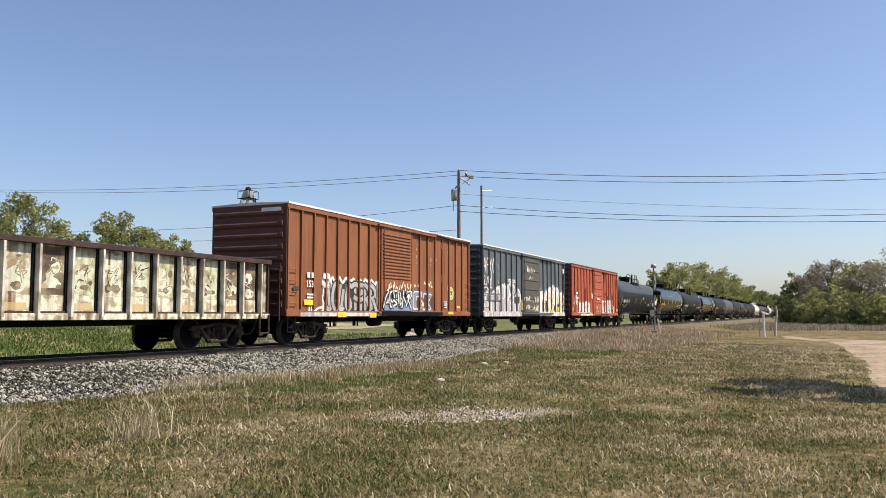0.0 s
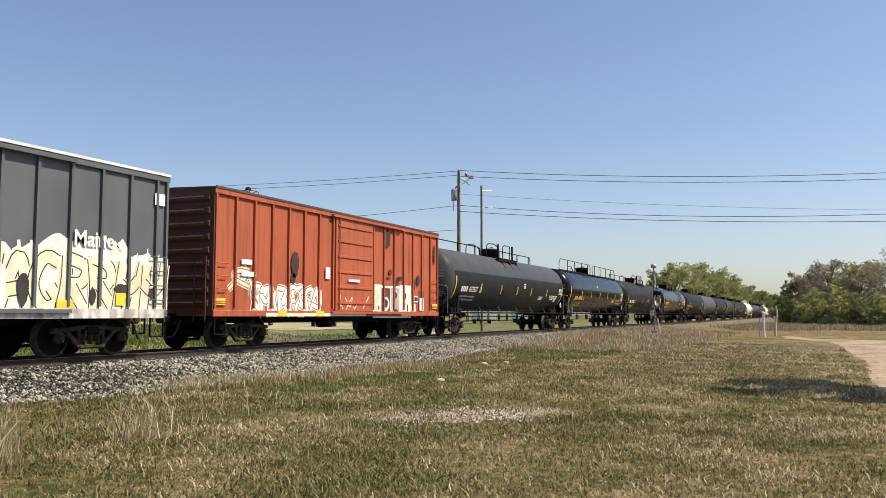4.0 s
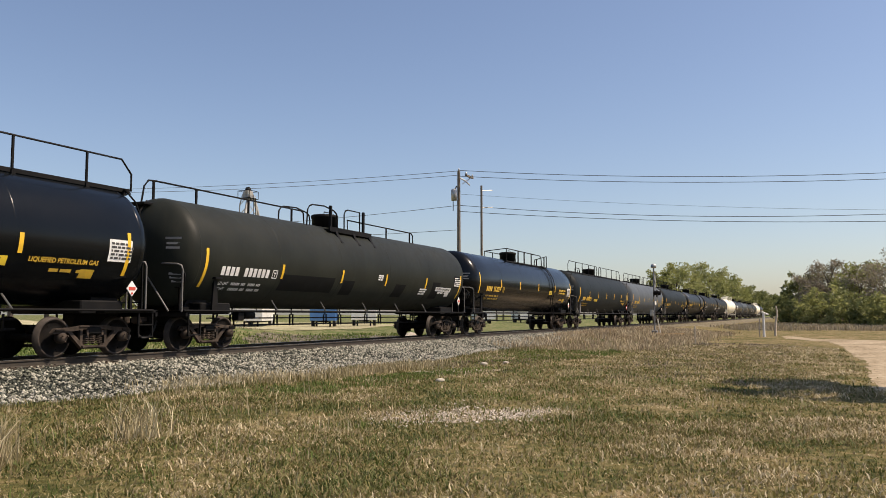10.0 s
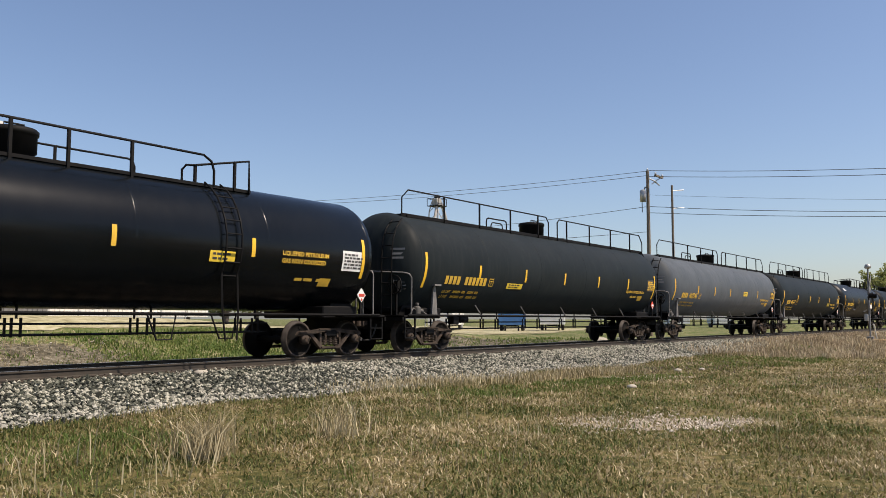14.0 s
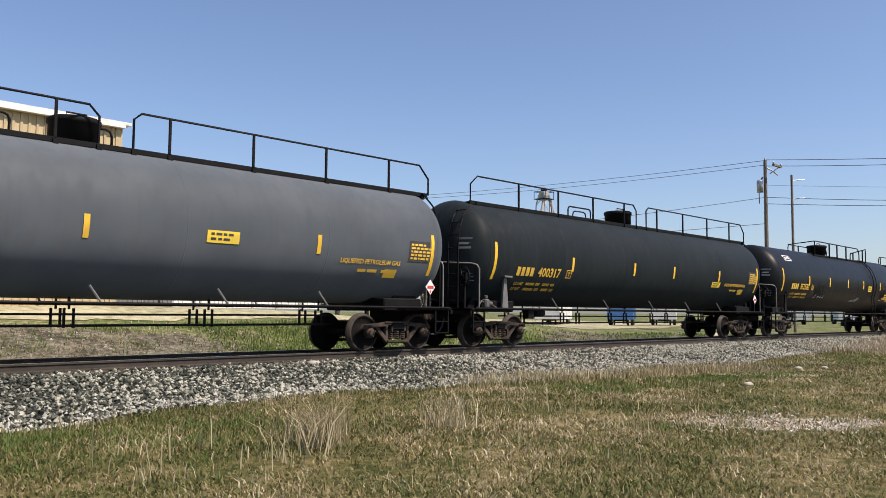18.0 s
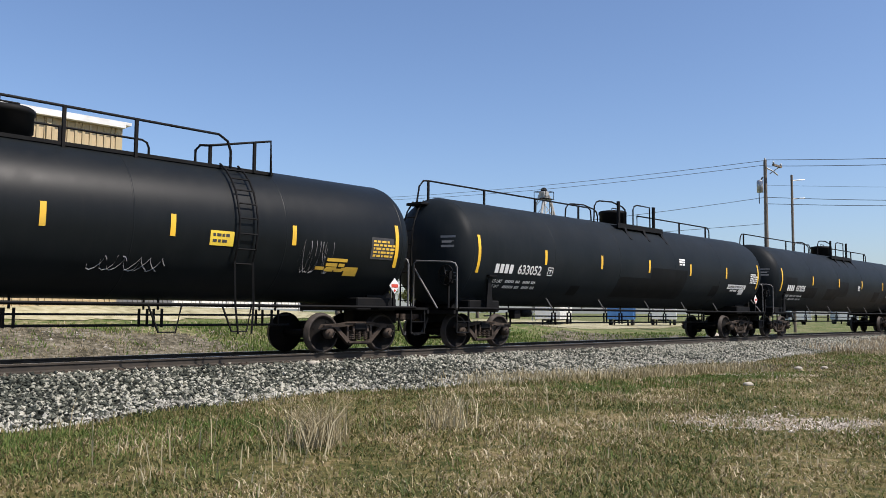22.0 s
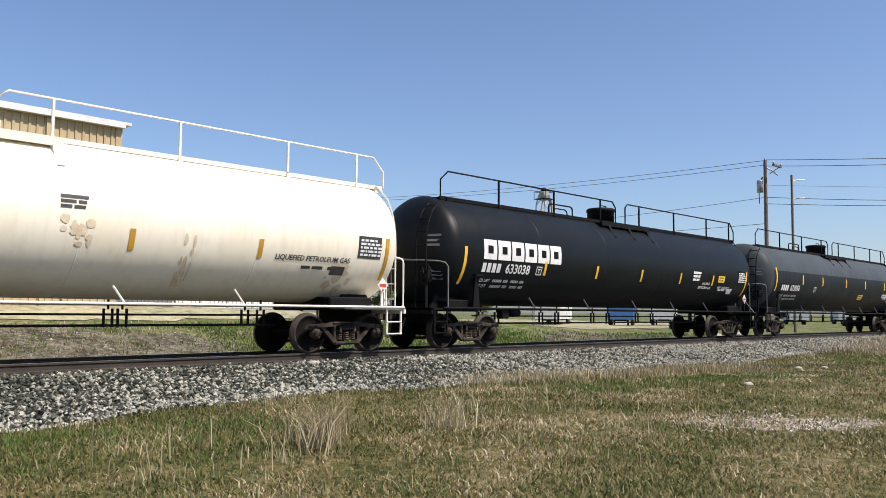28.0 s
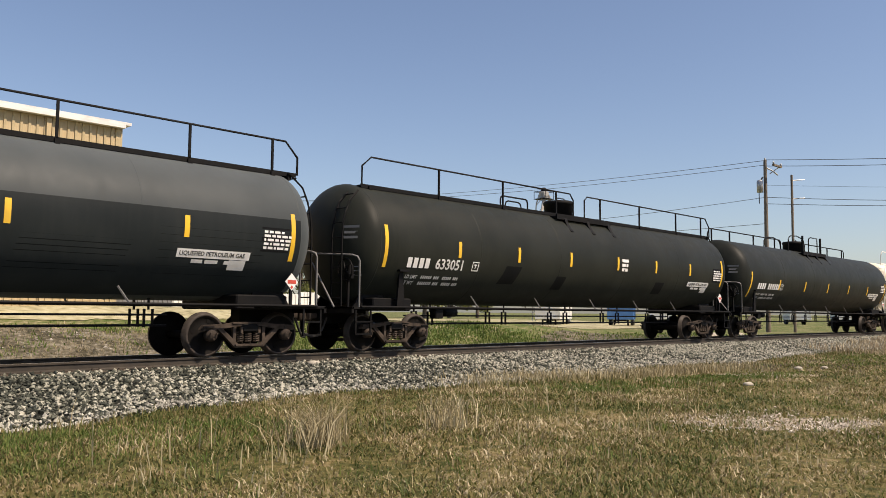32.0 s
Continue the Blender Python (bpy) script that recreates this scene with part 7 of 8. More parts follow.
def power_pole(x, y, h, gear, label):
    p = thing("utility_pole", (x, y, float(ground_z(x, y))), label, "pole", "power poles")
    h = h - float(ground_z(x, y))
    part("post", Geo().tube([(0, 0, -0.3), (0, 0, h * 0.5), (0, 0, h)], 0.17 if gear else 0.10, 10, True, 0.11 if gear else 0.08), M["pole_wood"], p)
    if gear:
        part("crossarm", Geo().box(-0.6, 0.75, -0.9, -0.75, h - 0.55, h - 0.42), M["pole_wood"], p)
        part("crossarm_brace", Geo().tube([(0, -0.3, h - 1.0), (0.4, -0.85, h - 0.5)], 0.03, 5), M["galv"], p)
        for dx, dz in ((-0.55, -0.42), (0.0, 0.0), (0.7, -0.42)):
            part("insulator", Geo().lathe([(0, 0.03), (0.04, 0.09), (0.08, 0.05), (0.12, 0.08), (0.17, 0.03), (0.2, 0.0)], "z", 8, (dx, -0.82 if dx else 0, h + dz)), M["galv"], p)
        part("transformer", Geo().lathe([(h - 2.3, 0), (h - 2.3, 0.22), (h - 1.5, 0.22), (h - 1.42, 0.12), (h - 1.40, 0)], "z", 14, (-0.45, 0.2, 0)), M["galv"], p)
        part("fuse_cutout", Geo().tube([(-0.2, 0.1, h - 1.2), (-0.42, 0.15, h - 1.5)], 0.05, 6), M["iron"], p)
        part("street_light_arm", Geo().tube([(0, 0, h - 0.5), (0.5, -0.3, h - 0.7), (0.85, -0.55, h - 1.0)], 0.05, 6), M["galv"], p)
        part("conduit", Geo().tube([(-0.62, 0.2, h - 2.3), (-0.6, 0.2, h - 3.1)], 0.03, 5), M["iron"], p)
    else:
        for z in (0.3, 1.6):
            part("bracket_arm", Geo().tube([(0, 0, h - z - 0.1), (0.75, -0.6, h - z)], 0.035, 5), M["galv"], p)
    return p


def cable(a, b, sag, r=0.022, label="black overhead power line"):
    a, b = Vector(a), Vector(b)
    pts = []
    for i in range(25):
        t = i / 24
        q = a.lerp(b, t)
        q.z -= sag * 4 * t * (1 - t)
        pts.append(q)
    return tagged(new("overhead_wire", Geo().tube(pts, r, 5).mesh("overhead_wire", M["wire"])), label, "wire", "overhead wires")


build_warehouse()
PX1, PY1 = 57.3, 23.8
power_pole(PX1, PY1, 11.8, True, "wooden utility pole with crossarm and transformer")
power_pole(58.4, 22.4, 10.75, False, "bare wooden utility pole with two small brackets")
LX, LY, RX, RY = 62.0, 112.0, 62.5, -24.0
for z, zl, sg in ((11.79, 17.42, 1.28), (11.47, 17.66, 1.51), (9.18, 13.15, 2.02), (7.33, 11.86, 1.37)):
    cable((PX1, PY1, z), (LX, LY, zl), sg, 0.018)
for z, zr, sg in ((11.84, 10.62, 0.98), (11.4, 10.14, 0.92), (9.19, 8.26, 1.21), (8.73, 7.22, 0.85)):
    cable((PX1, PY1, z), (RX, RY, zr), sg, 0.02)
cable((PX1, PY1, 10.04), (RX, RY, 7.21), 0.63, 0.009)


def elevator_head():
    x, y = 0.799 * 120, 0.601 * 120
    t = thing("grain_elevator", (x, y, -1.0), "pale lattice grain elevator tower with railed head platform", "tower")
    h = 19.9
    for dx in (-1, 1):
        for dy in (-1, 1):
            part("leg", Geo().tube([(dx * 1.2, dy * 1.2, 0), (dx * 0.8, dy * 0.8, h - 2.4), (dx * 0.5, dy * 0.5, h - 0.9)], 0.09, 5), M["tower_paint"], t)
    for k in range(13):
        z = 0.6 + k * 1.4
        w0, w1 = 1.2 - 0.023 * z, 1.2 - 0.023 * (z + 1.4)
        part("brace", Geo().tube([(-w0, -w0, z), (w1, -w1, z + 1.4)], 0.05, 4).tube([(w0, -w0, z), (-w1, -w1, z + 1.4)], 0.05, 4).tube([(-w0, w0, z), (-w1, -w1, z + 1.4)], 0.05, 4), M["tower_paint"], t)
    part("head_house", Geo().box(-0.55, 0.55, -0.5, 0.5, h - 1.5, h - 0.45, 0.08), M["tower_paint"], t)
    part("cap", Geo().lathe([(h - 0.45, 0.45), (h - 0.1, 0.42), (h + 0.1, 0.25), (h + 0.15, 0.0)], "z", 12), M["iron"], t)
    part("platform", Geo().box(-1.05, 1.05, -1.05, 1.05, h - 1.6, h - 1.52), M["iron"], t)
    for dx, dy in ((-1.0, -1.0), (1.0, -1.0), (1.0, 1.0), (-1.0, 1.0)):
        part("railing_post", Geo().tube([(dx, dy, h - 1.5), (dx, dy, h - 0.5)], 0.05, 5), M["iron"], t)
    part("railing", Geo().tube([(-1.0, -1.0, h - 0.5), (1.0, -1.0, h - 0.5), (1.0, 1.0, h - 0.5), (-1.0, 1.0, h - 0.5), (-1.0, -1.0, h - 0.5)], 0.05, 4), M["iron"], t)
    for dx in (-0.75, 0.95):
        part("spout", Geo().tube([(dx * 0.4, -0.3, h - 1.0), (dx, -0.5, h - 1.9), (dx * 1.9, -0.6, h - 4.2)], 0.22, 8), M["tower_paint"], t)
    part("ladder", Geo().tube([(0.25, -1.45, 0.3), (0.25, -1.1, h - 1.5)], 0.05, 4).tube([(-0.2, -1.45, 0.3), (-0.2, -1.1, h - 1.5)], 0.05, 4), M["iron"], t)


elevator_head()


def tree(x, y, h, w, leaf, seed, label, leaves=2600, size=0.34, bare=0.3, group="trees"):
    """A broadleaf tree: a forked tapered trunk and limbs, and a crown of small leaf sprays in uneven clumps with gaps."""
    r = random.Random(seed)
    q = np.random.default_rng(seed)
    z0 = float(ground_z(x, y))
    t = thing("tree", (x, y, z0), label, "tree", group)
    g = Geo()
    g.tube([(0, 0, -0.2), (r.uniform(-0.2, 0.2), r.uniform(-0.2, 0.2), h * 0.25), (r.uniform(-0.4, 0.4), r.uniform(-0.3, 0.3), h * 0.5)], 0.025 * h, 7, False, 0.014 * h)
    tips, rads = [], []
    nl = 16
    for k in range(nl):
        a = k * 2.4 + r.uniform(-0.4, 0.4)
        u = (k + r.random()) / nl
        zz = h * (bare + 0.05 + (0.93 - bare) * u)
        rr = w * 0.5 * math.sqrt(max(0.06, 1 - ((u - 0.42) / 0.62) ** 2)) * r.uniform(0.6, 1.0)
        b = max(h * 0.12, zz - h * r.uniform(0.2, 0.35))
        e = Vector((rr * math.cos(a), rr * math.sin(a), zz))
        m = Vector((e.x * 0.45, e.y * 0.45, b + (e.z - b) * 0.6))
        g.tube([(0, 0, b * 0.9), m, e], 0.009 * h, 5, False, 0.003 * h)
        tips += [e, m.lerp(e, 0.6)]
        rads += [w * r.uniform(0.10, 0.19), w * r.uniform(0.08, 0.15)]
        for j in range(3):
            e2 = e + Vector((r.uniform(-1, 1), r.uniform(-1, 1), r.uniform(-0.5, 0.9))) * w * 0.14
            g.tube([m.lerp(e, 0.6), e2], 0.004 * h, 4, False, 0.0015 * h)
            tips.append(e2)
            rads.append(w * r.uniform(0.05, 0.11))
    part("trunk", g, M["bark"], t)
    tips, rads = np.array([tuple(p) for p in tips]), np.array(rads)
    c = q.choice(len(tips), leaves, p=rads ** 2 / (rads ** 2).sum())
    d = q.normal(size=(leaves, 3))
    d /= np.linalg.norm(d, axis=1)[:, None]
    p = tips[c] + d * (rads[c] * q.random(leaves) ** 0.45)[:, None] * np.array([1, 1, 0.8])
    p = p[p[:, 2] > 0.15]
    n = len(p)
    a1 = q.normal(size=(n, 3)) + np.array([0, 0, 0.3])
    a1 /= np.linalg.norm(a1, axis=1)[:, None]
    a2 = np.cross(a1, q.normal(size=(n, 3)))
    a2 /= np.linalg.norm(a2, axis=1)[:, None]
    s = size * q.uniform(0.5, 1.3, n)[:, None]
    wide = 0.28 if leaf == M["leaf_c"] else 0.55
    v = np.stack([p - a1 * s, p + a2 * s * wide, p + a1 * s, p - a2 * s * wide], 1).reshape(-1, 3)
    part("crown", big_mesh("crown", v, np.arange(4 * n).reshape(-1, 4), leaf), None, t)
    return t


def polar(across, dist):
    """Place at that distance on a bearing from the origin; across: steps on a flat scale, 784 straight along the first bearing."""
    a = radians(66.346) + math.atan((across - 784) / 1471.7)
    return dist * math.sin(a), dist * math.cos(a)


def woods():
    r = random.Random(21)
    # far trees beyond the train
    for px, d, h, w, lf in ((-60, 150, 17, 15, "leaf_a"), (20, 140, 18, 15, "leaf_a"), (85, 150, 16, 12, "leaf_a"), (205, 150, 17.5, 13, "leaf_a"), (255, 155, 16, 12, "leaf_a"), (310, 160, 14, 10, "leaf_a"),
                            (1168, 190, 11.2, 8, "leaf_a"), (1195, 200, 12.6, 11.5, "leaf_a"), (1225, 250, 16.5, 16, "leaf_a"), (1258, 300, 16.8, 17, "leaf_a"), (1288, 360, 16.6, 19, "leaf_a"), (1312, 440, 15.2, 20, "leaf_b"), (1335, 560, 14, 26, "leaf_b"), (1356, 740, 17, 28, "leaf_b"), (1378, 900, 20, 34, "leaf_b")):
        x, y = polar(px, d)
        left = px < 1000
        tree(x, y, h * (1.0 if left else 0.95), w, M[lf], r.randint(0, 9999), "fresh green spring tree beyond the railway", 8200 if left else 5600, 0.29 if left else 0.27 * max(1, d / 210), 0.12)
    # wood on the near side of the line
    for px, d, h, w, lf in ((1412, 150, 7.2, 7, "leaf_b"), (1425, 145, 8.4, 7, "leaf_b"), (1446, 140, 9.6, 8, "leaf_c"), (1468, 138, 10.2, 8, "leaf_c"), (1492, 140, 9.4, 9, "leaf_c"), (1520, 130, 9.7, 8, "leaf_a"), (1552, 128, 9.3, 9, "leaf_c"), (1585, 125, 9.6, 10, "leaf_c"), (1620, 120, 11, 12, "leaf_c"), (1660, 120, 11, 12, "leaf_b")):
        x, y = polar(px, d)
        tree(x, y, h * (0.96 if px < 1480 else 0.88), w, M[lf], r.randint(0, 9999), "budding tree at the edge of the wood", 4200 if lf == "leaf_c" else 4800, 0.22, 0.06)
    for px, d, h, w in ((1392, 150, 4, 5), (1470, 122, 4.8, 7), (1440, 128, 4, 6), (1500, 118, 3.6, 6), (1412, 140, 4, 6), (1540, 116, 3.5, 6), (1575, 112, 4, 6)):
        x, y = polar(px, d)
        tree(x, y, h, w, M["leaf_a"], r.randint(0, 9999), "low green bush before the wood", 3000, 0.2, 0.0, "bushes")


woods()


# ---------------------------------------------------------------- grass
def blades(name, n, box, hmin, hmax, material, label, seed, width=0.006, lean=0.5, mask=None, power=1.0):
    q = np.random.default_rng(seed)
    x = box[0] + (box[1] - box[0]) * q.random(n) ** power
    y = box[2] + (box[3] - box[2]) * q.random(n)
    if mask is not None:
        k = mask(x, y, q)
        x, y = x[k], y[k]
    n = len(x)
    z = ground_z(x, y) - 0.01
    h = q.uniform(hmin, hmax, n) * (0.6 + 0.8 * q.random(n) ** 2)
    a = q.uniform(0, 6.28, n)
    l = h * q.uniform(0.1, lean, n)
    b = a + q.uniform(-0.8, 0.8, n)
    dx, dy = np.cos(a), np.sin(a)
    wd = width * (0.7 + 0.6 * q.random(n)) * (1 + np.hypot(x, y) / 18)
    p0 = np.stack([x - dy * wd, y + dx * wd, z], 1)
    p1 = np.stack([x + dy * wd, y - dx * wd, z], 1)
    m = np.stack([x + dx * l * 0.35, y + dy * l * 0.35, z + h * 0.6], 1)
    o = np.stack([-dy * wd * 0.75, dx * wd * 0.75, np.zeros(n)], 1)
    t = np.stack([x + np.cos(b) * l, y + np.sin(b) * l, z + h], 1)
    v = np.stack([p0, p1, m - o, m + o, t], 1).reshape(-1, 3)
    i = 5 * np.arange(n)[:, None]
    f = np.concatenate([i + [[0, 1, 2]], i + [[0, 2, 3]], i + [[3, 2, 4]]], 1).reshape(-1, 3)
    return tagged(new(name, big_mesh(name, v, f, material)), label, "grass", kind="stuff")


def open_ground(x, y, q):
    """Keeps grass off the ballast, the dirt road and the bare patch."""
    toe = TRACK_Y - 4.35 - 0.25 * np.sin(x * 0.5) - 0.15 * np.sin(x * 1.7)
    ok = y < toe + 0.1 - q.exponential(0.1, len(x))
    ok &= ~((x > 20) & (y < -1.3 + q.normal(0, 0.15, len(x))))
    e = ((x - 13.1) / 1.5) ** 2 + ((y - 4.8) / 0.85) ** 2
    ok &= ~((e < 1) & (q.random(len(x)) < 0.85))
    return ok


def patchy(x, y):
    """Uneven cover of the field, from bare (0) to thick (1)."""
    a = np.sin(x * 1.1 + 1.7 * np.sin(y * 0.7)) + np.sin(y * 1.6 + 1.3 * np.sin(x * 0.8 + 2)) + 0.8 * np.sin(2.9 * x + 2.1 * y) + 0.7 * np.sin(3.7 * x - 2.7 * y + 1)
    return np.clip(0.5 + 0.22 * a, 0, 1)


def wedge(x, y, q):
    a = np.degrees(np.arctan2(x, y))
    return open_ground(x, y, q) & (a > 12) & (a < 99) & (q.random(len(x)) < 0.12 + 0.95 * patchy(x, y))


def thin_wedge(x, y, q):
    """Straw lies thickest between the camera and the track, thin towards the road."""
    a = np.degrees(np.arctan2(x, y))
    return open_ground(x, y, q) & (a > 12) & (a < 99) & (q.random(len(x)) < (0.04 + 0.96 * np.exp(-((y - 4.6) / 2.3) ** 2)) * (1.25 - 0.95 * patchy(x, y)))


blades("grass", 260000, (1.5, 14, -2.5, 12.5), 0.02, 0.075, M["blades"], "short patchy green and yellowed grass", 1, 0.0065, 1.4, wedge)
blades("grass", 170000, (12, 45, -4, 12.5), 0.025, 0.085, M["blades"], "short patchy green and yellowed grass", 2, 0.0075, 1.4, wedge, 1.3)
blades("dry_grass", 8000, (1.5, 40, -3, 12.5), 0.04, 0.11, M["straw"], "scattered dry straw-coloured grass stems", 3, 0.003, 1.6, thin_wedge, 1.2)
blades("straw_litter", 165000, (1.5, 34, -3, 12.3), 0.012, 0.03, M["straw"], "flattened straw and dead stems lying in the grass", 33, 0.004, 6.0, thin_wedge, 1.2)


# ---------------------------------------------------------------- yard and crossing things
def on(x, y):
    return float(ground_z(x, y))


def trailer(px, d, length, h, body, name, label, turn=20):
    """A box trailer or container on wheels in the yard."""
    x, y = polar(px, d)
    t = thing(name, (x, y, on(x, y) + 0.03), label, "trailer", "parked trailers")
    t.rotation_euler.z = radians(turn)
    part("box", Geo().box(-length / 2, length / 2, -1.2, 1.2, 0.55, h, 0.03), body, t)
    for k in range(int(length / 0.6)):
        xx = -length / 2 + 0.3 + k * 0.6
        part("side_post", Geo().box(xx - 0.03, xx + 0.03, -1.235, -1.2, 0.6, h - 0.05), body, t)
    part("chassis", Geo().box(-length / 2 + 0.2, length / 2 - 0.2, -0.5, 0.5, 0.4, 0.55), M["iron"], t)
    for xx in (length / 2 - 1.0, length / 2 - 2.0):
        for yy in (-1.0, 1.0):
            w = part("wheel", Geo().lathe([(yy - 0.14, 0.1), (yy - 0.14, 0.38), (yy - 0.1, 0.42), (yy + 0.1, 0.42), (yy + 0.14, 0.38), (yy + 0.14, 0.1)], "y", 14, (xx, 0, 0.42)), M["rubber"], t)
            part("hub", Geo().lathe([(yy - 0.15, 0.0), (yy - 0.15, 0.18), (yy - 0.12, 0.2)], "y", 10, (xx, 0, 0.42)), M["galv"], w)
    part("landing_leg", Geo().box(-length / 2 + 1.0, -length / 2 + 1.15, -0.7, -0.55, 0, 0.5).box(-length / 2 + 1.0, -length / 2 + 1.15, 0.55, 0.7, 0, 0.5), M["iron"], t)


def ribbed_fence():
    """A row of low pale ribbed panels at the back of the yard, one of them dark."""
    f = thing("yard_fence", (15.9, 38.5, on(18, 38.5)), "row of low pale ribbed metal panels at the yard's edge", "fence")
    for k in range(9):
        x = 1.55 * k
        m = M["siding_grey"] if k in (1, 2) else M["trim_white"]
        z = 0.75 + 0.12 * (k % 3)
        p = part("panel", Geo().box(x + 0.03, x + 1.5, -0.03, 0.03, 0.05, z), m, f)
        for j in range(6):
            part("rib", Geo().prism([(x + 0.1 + 0.24 * j, 0.06), (x + 0.2 + 0.24 * j, 0.06), (x + 0.2 + 0.24 * j, z - 0.02), (x + 0.1 + 0.24 * j, z - 0.02)], -0.07, -0.032), m, p)
        part("post", Geo().box(x - 0.03, x + 0.028, -0.06, 0.06, -0.1, z + 0.05), M["galv"], f)


ribbed_fence()
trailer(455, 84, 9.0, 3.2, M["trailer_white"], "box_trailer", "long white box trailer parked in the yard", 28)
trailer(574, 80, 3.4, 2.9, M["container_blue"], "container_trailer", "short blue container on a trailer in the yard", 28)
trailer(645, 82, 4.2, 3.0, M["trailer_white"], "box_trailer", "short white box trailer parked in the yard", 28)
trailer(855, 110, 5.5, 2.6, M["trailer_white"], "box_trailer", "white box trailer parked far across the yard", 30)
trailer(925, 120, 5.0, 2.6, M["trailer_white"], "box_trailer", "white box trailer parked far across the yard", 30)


def crossing_signal(x, y):
    z = on(x, y)
    s = thing("crossing_signal", (x, y, z), "railway crossing signal mast with lamps and crossbuck", "signal")
    part("base", Geo().box(-0.2, 0.2, -0.2, 0.2, 0, 0.3, 0.03), M["siding_grey"], s)
    part("mast", Geo().tube([(0, 0, 0.3), (0, 0, 4.7)], 0.055, 10), M["sill_grey"], s)
    part("bell", Geo().lathe([(4.66, 0.05), (4.7, 0.19), (4.86, 0.2), (4.96, 0.12), (4.98, 0)], "z", 12), M["galv"], s)
    for a in (-1, 1):
        part("crossbuck_blade", Geo().prism([(-0.3, 3.75 - a * 0.45 - 0.1), (0.3, 3.75 + a * 0.45 - 0.1), (0.3, 3.75 + a * 0.45 + 0.1), (-0.3, 3.75 - a * 0.45 + 0.1)], -0.1 - 0.02 * a, -0.08 - 0.02 * a), M["galv"], s)
    part("lamp_bar", Geo().tube([(-0.75, -0.05, 2.9), (0.75, -0.05, 2.9)], 0.04, 6), M["galv"], s)
    for dx in (-0.62, 0.62):
        h = part("lamp_backplate", Geo().lathe([(-0.12, 0.0), (-0.12, 0.28), (-0.1, 0.3), (-0.08, 0.28), (-0.08, 0)], "y", 16, (dx, 0, 2.9)), M["iron"], s)
        part("lens", Geo().lathe([(-0.14, 0.0), (-0.14, 0.12), (-0.12, 0.14)], "y", 12, (dx, 0, 2.9)), M["lamp_red"], h)
        part("hood", Geo().lathe([(-0.35, 0.15), (-0.12, 0.16)], "y", 12, (dx, 0, 2.92)), M["iron"], h)
    part("sign", Geo().box(-0.3, 0.3, -0.1, -0.08, 2.1, 2.35), M["trim_white"], s)
    part("control_box", Geo().box(-0.12, 0.12, 0.08, 0.3, 1.3, 1.75, 0.02), M["galv"], s)
    part("gate_arm_stub", Geo().tube([(0.1, -0.2, 1.1), (0.55, -0.3, 0.1)], 0.05, 6), M["trim_white"], s)


crossing_signal(59.6, 9.9)
tb = thing("timber_baulk", (59.9, 9.2, on(59.9, 9.2)), "long orange-brown timber lying at the crossing", "timber")
tb.rotation_euler.z = radians(-62)
part("baulk", Geo().box(-1.3, 1.3, -0.12, 0.12, 0, 0.2, 0.015), M["crossing_timber"], tb)


def marker_posts():
    x, y = 62.9, 2.9
    p = thing("pipe_post", (x, y, on(x, y)), "white pipe post with a short slanted arm", "post")
    part("pipe", Geo().tube([(0, 0, -0.2), (0, 0, 1.66)], 0.09, 10), M["trim_white"], p)
    part("arm", Geo().tube([(-0.05, 0.12, 1.76), (0.1, -0.32, 1.56)], 0.065, 8), M["trim_white"], p)
    part("brace", Geo().tube([(0, 0.28, -0.1), (0, 0.28, 1.3)], 0.04, 6), M["fence_wood"], p)
    x, y = 66.5, 2.2
    p = thing("wooden_post", (x, y, on(x, y)), "crooked weathered wooden post", "post")
    part("stake", Geo().tube([(0, 0.1, -0.2), (0.02, 0.05, 0.9), (0.0, -0.08, 1.7), (0, -0.02, 2.25)], 0.09, 8, True, 0.06), M["fence_wood"], p)
    x, y = 46.5, 5.6
    p = thing("survey_stake", (x, y, on(x, y)), "thin upright wooden stake in the grass", "post")
    part("stake", Geo().box(-0.03, 0.03, -0.03, 0.03, -0.1, 1.0), M["fence_wood"], p)
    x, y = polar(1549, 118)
    p = thing("utility_pole", (x, y, on(x, y)), "pale slender pole before the wood", "pole", "power poles")
    part("post", Geo().tube([(0, 0, -0.3), (0, 0, 5.0)], 0.11, 8), M["galv"], p)
    part("lamp_arm", Geo().tube([(0, 0, 4.8), (-0.5, 0.6, 5.0)], 0.05, 6), M["galv"], p)


marker_posts()
for sx, sy, sr in ((12.1, 21.5, 0.2), (14.6, 21.7, 0.24), (17.1, 21.5, 0.2), (15.6, 22.4, 0.16), (9.6, 21.6, 0.18), (44.5, 21.7, 0.4), (46.0, 22.3, 0.45), (47.4, 21.5, 0.35), (18.55, 8.2, 0.11), (25.2, 9.6, 0.12), (25.9, 9.1, 0.1), (11.35, 14.85, 0.13)):
    r = random.Random(int(sx * 10))
    g = Geo().lathe([(-0.3 * sr, 0.0), (-0.2 * sr, 0.9 * sr), (0.1 * sr, 1.05 * sr), (0.45 * sr, 0.75 * sr), (0.6 * sr, 0.0)], "z", 9)
    g.v = [(a * 1.4 * r.uniform(0.85, 1.1), b * r.uniform(0.85, 1.1), c) for a, b, c in g.v]
    ob = new("stone", g.mesh("stone", M["pale_stone"]))
    ob.location = (sx, sy, on(sx, sy) + 0.02)
    tagged(ob, "pale broken stone lying on the bank" if sy > 20 else "pale loose stone lying in the grass", "stone", "loose stones")

tree(21.4, -5.6, 8.4, 5.0, M["leaf_a"], 77, "young tree at the roadside", 3200, 0.22, 0.35)


